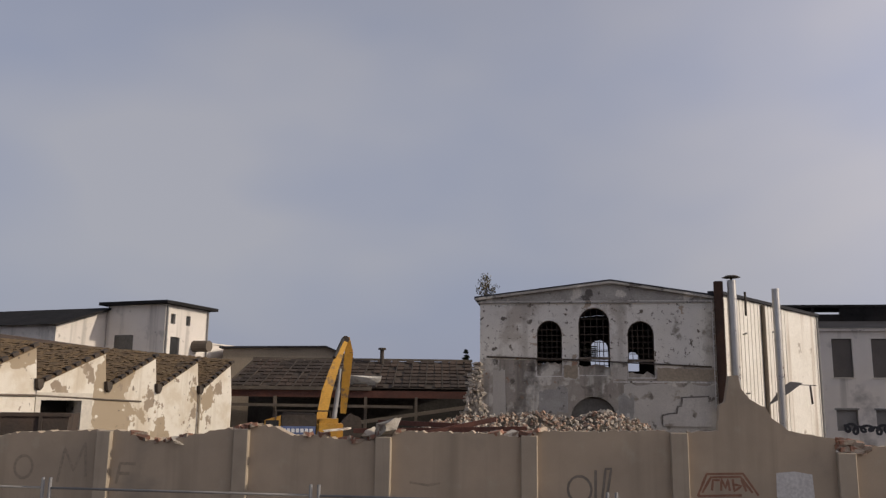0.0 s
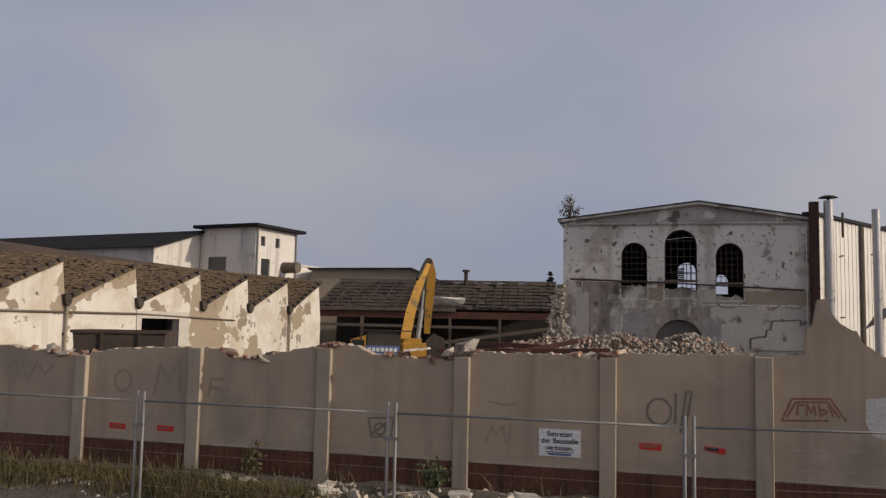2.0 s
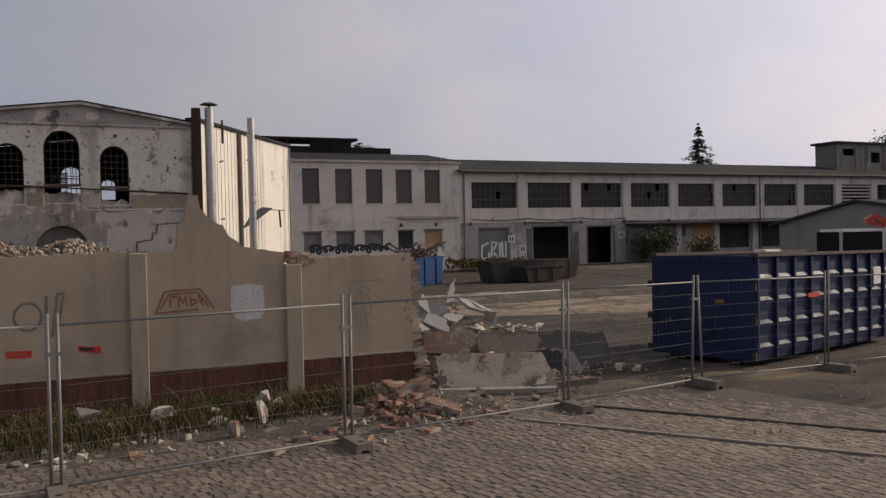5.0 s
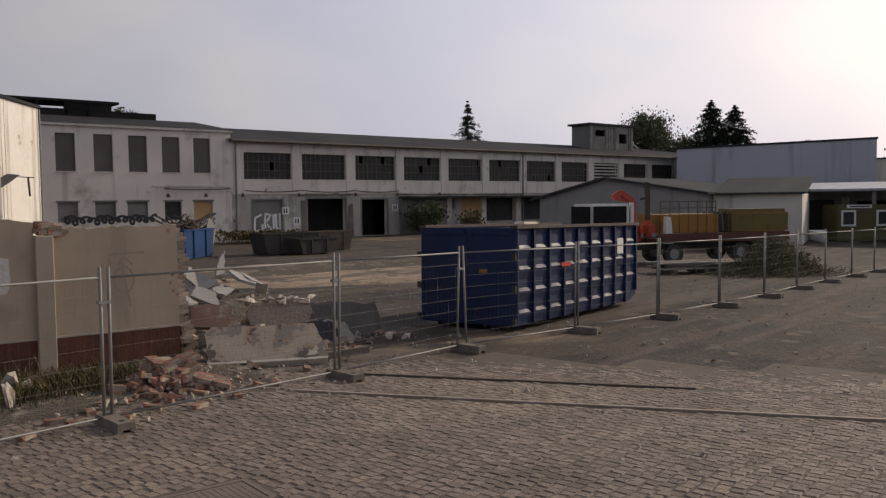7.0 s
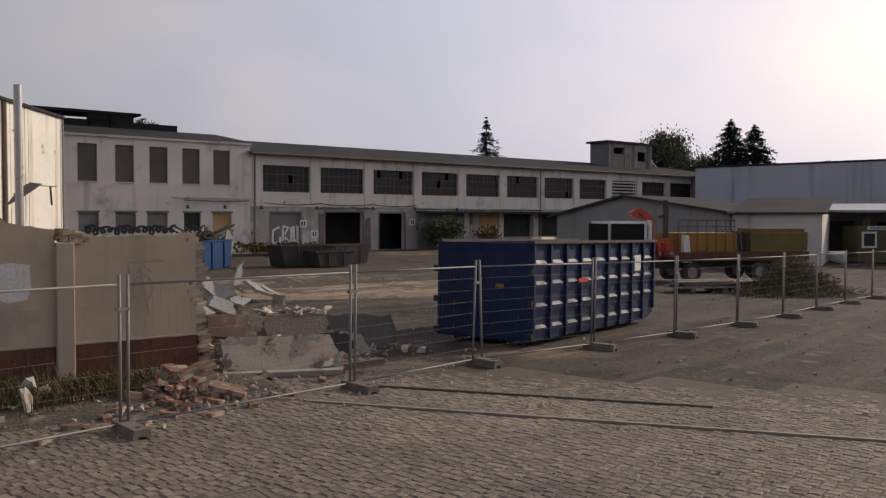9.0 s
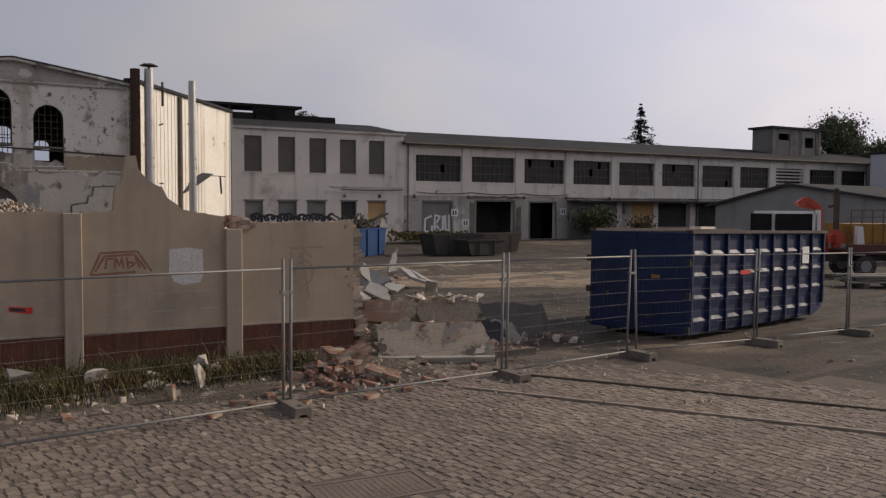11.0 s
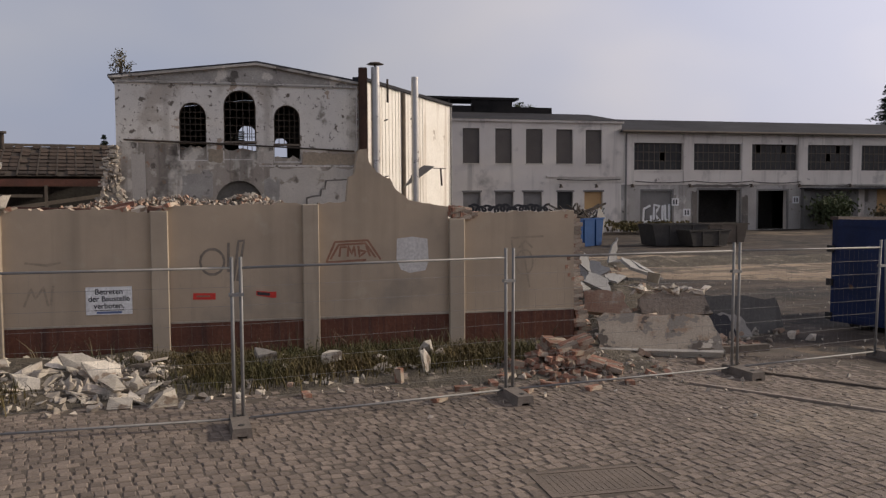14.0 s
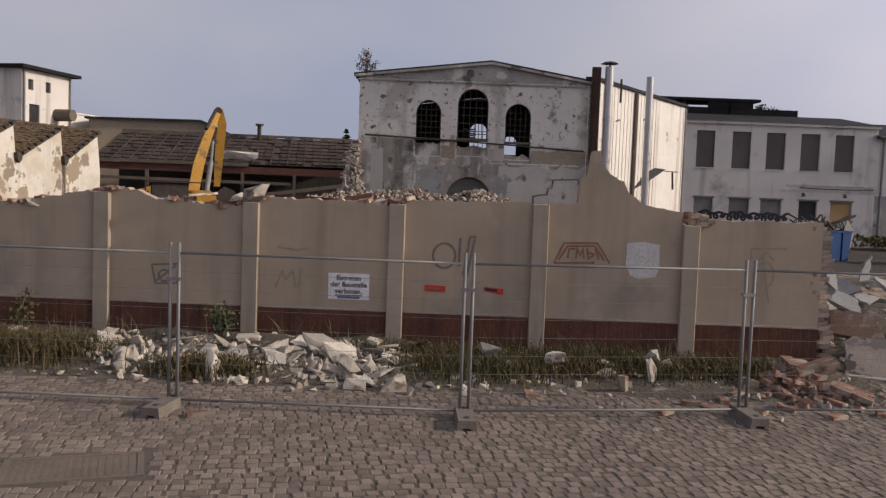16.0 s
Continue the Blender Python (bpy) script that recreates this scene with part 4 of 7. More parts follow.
for x in (24.2, 27.0, 29.9, 34.7, 40.0, 44.3, 49.0):
    lamp = thing("wall_lamp", FACADE @ pose(x, -0.004, 3.35), "small dark bracket lamp on the white facade", "lamp", "facade lamps")
    part("bracket", Soup().tube((0, 0, 0.15), (0, -0.35, 0.2), 0.025, 6), m_burnt, lamp)
    part("shade", Soup().tube((0, -0.35, -0.05), (0, -0.35, 0.2), 0.16, 10, 0.05), m_burnt, lamp)

# ---- more materials ----
m_blue = surf("blue_container_paint", (0.0075, 0.021, 0.082), (0.005, 0.013, 0.05), 0.8, 0.6, 0.1, 30.0, patches=(((0.10, 0.055, 0.035), 1.6, 0.68, 0.74),), streak=((0.010, 0.017, 0.05), 2.0, 0.55, 0.75), spec=0.3)
m_blue_bright = surf("bright_blue_paint", (0.008, 0.052, 0.17), (0.007, 0.038, 0.125), 0.8, 0.6, 0.1, 20.0, spec=0.2)
m_yellow = surf("yellow_machine_paint", (0.58, 0.315, 0.045), (0.44, 0.235, 0.04), 1.2, 0.55, 0.1, 20.0, patches=(((0.20, 0.135, 0.075), 2.2, 0.56, 0.64),))
m_orange = surf("orange_red_paint", (0.44, 0.058, 0.03), (0.33, 0.048, 0.03), 1.0, 0.5, 0.1, 20.0)
m_ochre = surf("ochre_paint", (0.30, 0.158, 0.03), (0.21, 0.115, 0.03), 0.6, 0.6, 0.2, 15.0, patches=(((0.14, 0.08, 0.04), 1.0, 0.6, 0.7),))
m_olive = surf("olive_paint", (0.105, 0.088, 0.032), (0.075, 0.064, 0.028), 0.6, 0.65, 0.1, 15.0)
m_cab_white = surf("white_cab_paint", (0.72, 0.71, 0.69), (0.62, 0.61, 0.59), 1.0, 0.4, 0.05, 20.0)
m_rubber = surf("black_rubber", (0.03, 0.03, 0.03), (0.045, 0.043, 0.04), 3.0, 0.85, 0.3, 30.0)
m_block = surf("dark_foot_block", (0.205, 0.175, 0.147), (0.14, 0.12, 0.102), 3.0, 0.9, 0.4, 40.0, rnd=0.1)
m_sign = surf("white_sign_board", (0.78, 0.78, 0.77), (0.72, 0.72, 0.71), 2.0, 0.5, 0.02, 20.0)
m_black = surf("black_lettering", (0.025, 0.025, 0.03), (0.035, 0.035, 0.04), 3.0, 0.6, 0.02, 20.0)
m_bar_blue = surf("blue_grey_print", (0.10, 0.14, 0.28), (0.12, 0.16, 0.30), 3.0, 0.6, 0.02, 20.0)
m_red = surf("red_sticker", (0.62, 0.045, 0.03), (0.52, 0.04, 0.03), 6.0, 0.5, 0.05, 30.0)
m_spray = surf("dark_spray_paint", (0.165, 0.143, 0.118), (0.235, 0.20, 0.162), 3.0, 0.8, 0.02, 20.0)
m_spray_red = surf("red_brown_spray_paint", (0.235, 0.115, 0.075), (0.30, 0.165, 0.11), 3.0, 0.8, 0.02, 20.0)
m_spray_pale = surf("faded_spray_paint", (0.295, 0.243, 0.187), (0.345, 0.282, 0.21), 3.0, 0.85, 0.02, 20.0)
m_overpaint = surf("pale_overpaint", (0.66, 0.64, 0.61), (0.58, 0.555, 0.52), 3.0, 0.85, 0.1, 20.0)
m_rail = surf("worn_rail_steel", (0.36, 0.295, 0.235), (0.24, 0.195, 0.155), 2.0, 0.6, 0.2, 40.0, metal=0.1)
m_groove = surf("rusted_rail_steel", (0.10, 0.08, 0.064), (0.15, 0.12, 0.095), 1.2, 0.85, 0.3, 40.0)
m_iron = surf("cast_iron_cover", (0.205, 0.165, 0.132), (0.155, 0.126, 0.102), 2.0, 0.85, 0.4, 40.0, metal=0.15)
m_grass = surf("weedy_grass", (0.062, 0.064, 0.022), (0.13, 0.092, 0.04), 0.9, 0.9, 0.1, 20.0, isl=0.45)
m_leaf = surf("dark_green_leaf", (0.075, 0.092, 0.038), (0.05, 0.066, 0.028), 1.5, 0.8, 0.1, 10.0, isl=0.4)
m_needle = surf("conifer_needles", (0.028, 0.042, 0.026), (0.018, 0.028, 0.018), 0.6, 0.9, 0.1, 10.0, isl=0.35)
m_bark = surf("grey_brown_bark", (0.13, 0.10, 0.075), (0.085, 0.065, 0.05), 3.0, 0.95, 0.6, 25.0)
m_brush = surf("dead_brushwood", (0.15, 0.125, 0.075), (0.09, 0.085, 0.045), 1.0, 0.95, 0.2, 15.0, isl=0.45)
# leaf colour lightened and greyed, with distant haze painted in
m_far_leaf = surf("haze_lightened_leaf", (0.13, 0.14, 0.08), (0.09, 0.10, 0.055), 1.5, 0.85, 0.1, 10.0, isl=0.4)
m_olive_yellow = surf("olive_yellow_paint", (0.17, 0.132, 0.036), (0.12, 0.095, 0.03), 0.6, 0.55, 0.1, 15.0, patches=(((0.09, 0.065, 0.035), 1.2, 0.6, 0.7),))
m_rust_dark = surf("rusted_container_steel", (0.085, 0.058, 0.042), (0.05, 0.04, 0.034), 1.2, 0.85, 0.3, 15.0)
m_plank = surf("weathered_plank", (0.21, 0.17, 0.13), (0.13, 0.105, 0.083), 1.5, 0.9, 0.3, 25.0, rnd=0.4)
m_bag = surf("white_sack_fabric", (0.75, 0.74, 0.72), (0.64, 0.63, 0.61), 2.0, 0.8, 0.4, 12.0)

# ---- paving of setts with two rails ----
RAIL_A, RAIL_B = Vector((8.35, 9.2)), Vector((13.1, -1.0))
rail_dir = (RAIL_B - RAIL_A).normalized()
rail_side = Vector((-rail_dir.y, rail_dir.x))


def fence_line(x):
    return piecewise([(-12, 13.0), (-4.63, 11.3), (-1.22, 10.6), (2.17, 9.8), (5.7, 9.7), (9.47, 9.5), (13, 9.4), (30, 8)], x)


def paved(x, y):
    """How surely a sett lies open at a place: 1 on the street, fading into dust."""
    off = (Vector((x, y)) - RAIL_A).dot(rail_side)
    k = 1.0
    k = min(k, (fence_line(x) + 1.75 - y) / 0.8)
    k = min(k, (3.3 - off) / 1.4)
    return k


def sett(seed):
    r = random.Random(seed)
    j = lambda: r.uniform(-0.0065, 0.0065)
    a, b, h = 0.0590, 0.0645, 0.021
    base = [(-a + j(), -b + j(), -0.05), (a + j(), -b + j(), -0.05), (a + j(), b + j(), -0.05), (-a + j(), b + j(), -0.05)]
    mid = [(x, y, h - 0.009) for x, y, _ in base]
    top = [(x * 0.84 + j() * 0.7, y * 0.84 + j() * 0.7, h + j() * 0.3) for x, y, _ in base]
    v = base + mid + top
    f = [(k, (k + 1) % 4, 4 + (k + 1) % 4, 4 + k) for k in range(4)] + [(4 + k, 4 + (k + 1) % 4, 8 + (k + 1) % 4, 8 + k) for k in range(4)] + [(8, 9, 10, 11)]
    return v, f


SETTS = [sett(s) for s in range(10)]
MANHOLES = [(-1.85, 8.35, 0.62, 8.0), (4.74, 6.42, 0.58, -13.0)]


def on_cover(x, y, a, b, c, ang):
    ca, sa = math.cos(radians(ang)), math.sin(radians(ang))
    u, v = (x - a) * ca + (y - b) * sa, -(x - a) * sa + (y - b) * ca
    return abs(u) < c + 0.06 and abs(v) < c * 0.6 + 0.07


pavement = thing("pavement", pose(0, 0, 0), "old granite sett paving, worn and dusty", "pavement", kind="structure")
rp = random.Random(21)
spots = []
row = 0
y = -3.0
while y < 13.2:
    x = -13.0
    col = 0
    while x < 19.0:
        bow = 0.12 * math.sin(x * 0.75 + 0.4 * y) * min(max((x - 2) / 4, 0.15), 1.0) + 0.05 * math.sin(x * 0.9)
        px, py = x + rp.uniform(-0.014, 0.014) + 0.025 * math.sin(row * 2.4), y + 0.018 * math.sin(col * 1.9) + bow - 0.06 * x * 0.6 + rp.uniform(-0.014, 0.014)
        if rp.random() < paved(px, py) and not any(on_cover(px, py, *q) for q in MANHOLES):
            d = abs((Vector((px, py)) - RAIL_A).dot(rail_side))
            d2 = abs((Vector((px, py)) - RAIL_A).dot(rail_side) - 1.45)
            if d > 0.075 and d2 > 0.075:
                spots.append((px, py, gz(px, py) + rp.uniform(-0.003, 0.005) + 0.004 * noise.noise((px * 0.8, py * 0.8, 3)), rp.randrange(10), rp.uniform(-0.10, 0.10)))
        x += 0.129
        col += 1
    y += 0.141
    row += 1
single = [s for s in spots if 0.2 < s[0] < 4.2 and 7.4 < s[1] < 9.1][:300]
chosen = set(single)
joined = Soup()
for s in spots:
    if s not in chosen:
        px, py, pz, k, a = s
        joined.add(*SETTS[k], Matrix.Translation((px, py, pz)) @ Matrix.Rotation(a, 4, "Z"))
tagged(part("setts", joined, m_cobble, pavement), kind="stuff")
bed = Soup()
bx = [i * 1.0 for i in range(-14, 20)]
by = [-3 + i * 0.5 for i in range(0, 33)]
for i in range(len(bx) - 1):
    for j in range(len(by) - 1):
        c = (bx[i] + 0.5, by[j] + 0.25)
        if paved(*c) > -0.2:
            bed.add([(bx[i + a], by[j + b], gz(bx[i + a], by[j + b]) + 0.0155) for a, b in ((0, 0), (1, 0), (1, 1), (0, 1))], [(0, 1, 2, 3)])
part("bed", bed, m_bed, pavement, "dark sandy joints")

for k in (0.0, 1.45):
    a, b = RAIL_A + rail_side * k, RAIL_B + rail_side * k
    if k:
        b = a.lerp(b, 0.5)
    r = Soup().beam((a.x, a.y, gz(a.x, a.y) + 0.02), (b.x, b.y, gz(b.x, b.y) + 0.02), 0.055, 0.06)
    o = (b - a).normalized().orthogonal() * 0.07
    r.beam((a.x + o.x, a.y + o.y, gz(a.x, a.y) + 0.012), (b.x + o.x, b.y + o.y, gz(b.x, b.y) + 0.012), 0.02, 0.05)
    tagged(part("rail", r, m_groove if k else m_rail), "worn steel rail sunk in the setts", "rail", "rails in the paving")
for a, b, c, ang in MANHOLES:
    mh = thing("manhole_cover", pose(a, b, gz(a, b), 0, 0, ang), "square cast-iron cover with ribbed plate set in paving", "manhole cover")
    part("frame", Soup().slab([(-c, -c * 0.6), (c, -c * 0.6), (c, c * 0.6), (-c, c * 0.6)], -0.024, 0.0, [[(-c + 0.06, -c * 0.6 + 0.06), (c - 0.06, -c * 0.6 + 0.06), (c - 0.06, c * 0.6 - 0.06), (-c + 0.06, c * 0.6 - 0.06)]], pose(0, 0, 0, -90, 0, 0)), m_iron, mh)
    lid = part("lid", Soup().box(-c + 0.06, c - 0.06, -c * 0.6 + 0.06, c * 0.6 - 0.06, 0.0, 0.018), m_iron, mh)
    ribs = Soup()
    for i in range(16):
        x = -c + 0.12 + (2 * c - 0.24) * i / 15
        ribs.box(x - 0.018, x + 0.018, -c * 0.6 + 0.09, c * 0.6 - 0.09, 0.018, 0.0205)
    part("ribs", ribs, m_iron, lid)

# ---- site fence ----
POSTS = [(-8.1, 12.1), (-4.63, 11.3), (-1.22, 10.55), (2.17, 9.82), (5.7, 9.7), (9.48, 9.52), (12.85, 9.65), (16.35, 9.15), (19.7, 8.78), (23.15, 8.55), (26.6, 8.45), (30.1, 8.5),
         (33.6, 8.5), (37.1, 8.4), (40.6, 8.3), (44.1, 8.1), (47.5, 7.6), (51.0, 7.2)]


def fence_panel(a, b, splay=(0, 0)):
    (ax, ay), (bx_, by_) = a, b
    za, zb = gz(ax, ay), gz(bx_, by_)
    d = math.hypot(bx_ - ax, by_ - ay)
    tilt = math.degrees(math.atan2(zb - za, d))
    ob = thing("site_fence", pose(ax, ay, za, 0, -tilt, math.degrees(math.atan2(by_ - ay, bx_ - ax))), "galvanised steel mesh site fence panel", "fence panel", "site fence panels")
    x0, x1 = 0.05, d - 0.05
    for x, lean in zip((x0, x1), splay):
        part("upright", Soup().tube((x + lean, 0, 0.06), (x, 0, 1.98), 0.021), m_steel, ob, smooth=True)
    for z in (0.11, 1.855):
        part("rail", Soup().tube((x0, 0, z), (x1, 0, z), 0.015, 8), m_steel, ob, smooth=True)
    w = Soup()
    n = int((x1 - x0) / 0.11)
    for i in range(1, n):
        x = x0 + (x1 - x0) * i / n
        w.box(x - 0.0004, x + 0.0004, -0.0004, 0.0004, 0.11, 1.855)
    for i in range(1, 8):
        z = 0.11 + 1.745 * i / 8
        w.box(x0, x1, -0.0018, 0.0018, z - 0.0018, z + 0.0018)
    part("wire_mesh", w, m_wire, ob)
    part("clamp", Soup().box(d - 0.09, d + 0.08, -0.032, -0.022, 1.53, 1.57).box(d - 0.09, d + 0.08, 0.022, 0.032, 1.53, 1.57), m_steel, ob)
    return ob


for i, (a, b) in enumerate(zip(POSTS, POSTS[1:])):
    fence_panel(a, b, (0.11 if i == 6 else 0.0, -0.06 if i == 5 else 0.0))


def bevelled(dims, off, at=(0, 0, 0)):
    bm = bmesh.new()
    bmesh.ops.create_cube(bm, size=1.0, matrix=Matrix.Translation(at) @ Matrix.Diagonal((*dims, 1)))
    bmesh.ops.bevel(bm, geom=list(bm.edges), offset=off, segments=2, affect="EDGES")
    me = bpy.data.meshes.new("block")
    bm.to_mesh(me)
    bm.free()
    return me


foot = thing("ballast_block", pose(POSTS[0][0], POSTS[0][1], gz(*POSTS[0])), "heavy dark ballast block holding the site fence on the paving", "ballast block", "ballast blocks")
blk = Soup()
blk.slab([(-0.115, 0), (-0.05, 0), (-0.05, 0.05), (0.05, 0.05), (0.05, 0), (0.115, 0), (0.10, 0.14), (-0.10, 0.14)], -0.36, 0.36)
part("block", blk, m_block, foot)
for yy in (-0.22, 0.22):
    part("socket", Soup().tube((0, yy, 0.14), (0, yy, 0.147), 0.035, 10), m_rubber, foot)
rf = random.Random(4)
for i, (x, yv) in enumerate(POSTS[1:], 1):
    nxt = POSTS[min(i + 1, len(POSTS) - 1)]
    prv = POSTS[i - 1]
    ang = math.degrees(math.atan2(nxt[1] - prv[1], nxt[0] - prv[0]))
    copy_thing(foot, pose(x, yv, gz(x, yv), 0, 0, ang + rf.uniform(-9, 9)) @ pose(0, -0.2, 0))

# ---- things on the boundary wall ----
sign = thing("warning_sign", WALL @ pose(1.20, -0.012, 1.04), "white site warning sign in German on the wall", "sign")
part("board", Soup().box(-0.345, 0.345, -0.012, 0.008, -0.22, 0.22), m_sign, sign)
for i, line in enumerate(("Betreten", "der Baustelle", "verboten.")):
    cu = bpy.data.curves.new("lettering", "FONT")
    cu.body, cu.size, cu.align_x, cu.extrude, cu.offset = line, 0.118, "CENTER", 0.001, 0.0022
    cu.materials.append(m_black)
    tx = new("lettering", cu)
    tx.parent, tx.matrix_basis = sign, pose(0, -0.0145, 0.105 - 0.112 * i, 90, 0, 0)
part("small_print", Soup().box(-0.22, 0.22, -0.0145, -0.012, -0.158, -0.143), m_black, sign)
part("logo_bar", Soup().box(-0.19, 0.19, -0.0145, -0.012, -0.203, -0.168), m_bar_blue, sign)
for s0, s1, z0, z1 in ((2.48, 2.83, 1.01, 1.115), (-7.45, -7.09, 0.835, 0.94), (-6.40, -6.05, 0.84, 0.945)):
    st = thing("red_notice", WALL @ pose((s0 + s1) / 2, -0.008, (z0 + z1) / 2, 0, 1.5, 0), "small red notice strip on the wall", "notice", "red notices")
    part("strip", Soup().box(-(s1 - s0) / 2, (s1 - s0) / 2, -0.004, 0.006, -0.052, 0.052), m_red, st)
    part("print", Soup().box(-(s1 - s0) / 2 + 0.05, (s1 - s0) / 2 - 0.08, -0.0065, -0.004, -0.012, 0.016), m_spray_red, st)
st = thing("torn_red_notice", WALL @ pose(3.64, -0.008, 1.065, 0, 3, 0), "torn red notice, half of it black", "notice", "red notices")
part("strip", Soup().slab([(-0.16, -0.02), (0.1, -0.055), (0.165, -0.05), (0.16, 0.05), (0.05, 0.045), (-0.165, 0.055)], -0.004, 0.006), m_red, st)
part("black_half", Soup().slab([(-0.14, -0.012), (0.06, -0.02), (0.06, 0.03), (-0.15, 0.04)], -0.007, -0.0045), m_black, st)


def ribbon(line, w, y):
    """One painted band along a line in x and z."""
    pts = [Vector((x, 0, z)) for x, z in line]
    s = Soup()
    for i, p in enumerate(pts):
        d = (pts[min(i + 1, len(pts) - 1)] - pts[max(i - 1, 0)])
        if d.length < 1e-5:
            d = pts[min(i + 1, len(pts) - 1)] - p if i == 0 else p - pts[i - 1]
        n = Vector((-d.z, 0, d.x)).normalized() * w * (0.5 + 0.12 * noise.noise((p.x * 7, p.z * 7, 1)))
        s.v += [(p.x + n.x, y - 0.0001 * (i % 9), p.z + n.z), (p.x - n.x, y - 0.0001 * (i % 9), p.z - n.z)]
    s.f = [(2 * i + 1, 2 * i + 3, 2 * i + 2, 2 * i) for i in range(len(pts) - 1)]
    return s


def strokes(name, label, material, lines, w=0.035, m=None, y=-0.0035, group="graffiti on the wall"):
    """Sprayed lines lying on a wall's face."""
    ob = thing(name, m or WALL, label, "graffiti", group)
    for count, line in enumerate(lines):
        fine = [line[0]]
        for (a, b), (c, d) in zip(line, line[1:]):
            k = max(1, int(math.hypot(c - a, d - b) / (w * 1.5)))
            fine += [(a + (c - a) * i / k, b + (d - b) * i / k) for i in range(1, k + 1)]
        part("stroke", ribbon(fine, w * 1.2, y - 0.0015 * (count % 3)), material, ob)
    return ob


def ring(cx, cz, rx, rz, n=14, a0=0.0, a1=6.2832):
    return [(cx + rx * math.cos(a0 + (a1 - a0) * i / n), cz + rz * math.sin(a0 + (a1 - a0) * i / n)) for i in range(n + 1)]


strokes("graffiti", "dark sprayed circle and strokes on tan render", m_spray, [ring(2.79, 1.62, 0.19, 0.21), [(3.04, 1.45), (3.05, 1.93)], [(3.12, 1.30), (3.21, 1.95), (3.30, 1.96), (3.18, 1.30)]])
strokes("graffiti", "red-brown outlined sprayed block letters", m_spray_red, [[(4.63, 1.57), (4.78, 1.91), (5.33, 1.93), (5.55, 1.60)], [(4.63, 1.57), (5.30, 1.60)], [(4.85, 1.66), (4.87, 1.82), (4.98, 1.82)], [(4.99, 1.66), (5.0, 1.84), (5.06, 1.7), (5.1, 1.84), (5.12, 1.66)], [(5.17, 1.84), (5.19, 1.66), (5.30, 1.74), (5.2, 1.76)], [(5.3, 1.84), (5.37, 1.66)], [(4.70, 1.62), (4.84, 1.86), (5.29, 1.88), (5.46, 1.64)]], 0.03)
strokes("graffiti", "dark sprayed box with a cross stroke", m_spray, [[(-2.17, 1.28), (-1.7, 1.31), (-1.74, 0.98), (-2.1, 0.96), (-2.17, 1.28)], [(-2.1, 1.0), (-1.75, 1.28)], ring(-1.95, 1.1, 0.1, 0.1, 9)], 0.03)
strokes("graffiti", "faint sprayed zigzag on tan render", m_spray_pale, [[(-0.05, 0.98), (0.06, 1.26), (0.12, 1.1), (0.24, 1.28), (0.30, 0.98)], [(0.34, 1.0), (0.38, 1.3)], [(-0.02, 1.66), (0.3, 1.62), (0.5, 1.66)]], 0.03)
strokes("graffiti", "faint reddish sprayed loop on tan render", m_spray_pale, [[(7.85, 1.93), (8.46, 1.95)], [(7.87, 1.9), (7.88, 1.75)], ring(8.1, 1.5, 0.16, 0.22), [(8.05, 1.85), (8.2, 1.05)], [(8.0, 1.75), (8.12, 1.88), (8.25, 1.75)]], 0.03)
strokes("graffiti", "faded grey scrawl on tan render", m_spray_pale, [[(-9.9, 1.9), (-9.6, 2.1), (-9.4, 1.7), (-9.2, 2.05), (-9.0, 1.8), (-8.8, 2.0)], ring(-7.2, 1.75, 0.18, 0.2), [(-6.5, 1.5), (-6.4, 2.1), (-6.2, 1.7), (-6.0, 2.2), (-5.95, 1.6)], [(-5.35, 1.5), (-5.3, 1.85), (-5.0, 1.85)], [(-5.3, 1.68), (-5.1, 1.68)]], 0.045)
ov = Soup().slab([(5.83, 1.95), (5.82, 1.6), (5.90, 1.42), (6.05, 1.36), (6.32, 1.40), (6.38, 1.55), (6.36, 1.94), (6.1, 1.98)], -0.003, 0.0)
tagged(part("overpainted_patch", ov, m_overpaint, m=WALL), "pale patch of paint over graffiti on the wall", "paint patch")

# ---- broken masonry ----
chunk_meshes = []
for i, shape in enumerate(ROCKS + SLABS):
    chunk_meshes.append(Soup().add(*broken(shape, i, 0.08 if i < 12 else 0.035)).mesh("chunk"))
    chunk_meshes[-1].materials.append(m_white_rubble)


def chunk(m, k, label="pale broken plaster chunk in the rubble", name="plaster_chunk", group="plaster chunks", mat=None):
    me = chunk_meshes[k % len(chunk_meshes)]
    ob = new(name, me)
    ob.matrix_basis = m
    if mat:
        ob.material_slots[0].link = "OBJECT"
        ob.material_slots[0].material = mat
    return tagged(ob, label, "rubble", group)


rc = random.Random(11)


def wall_pt(s, off, z=0.0):
    return WALL @ Vector((s, off, z))


spare = Soup()
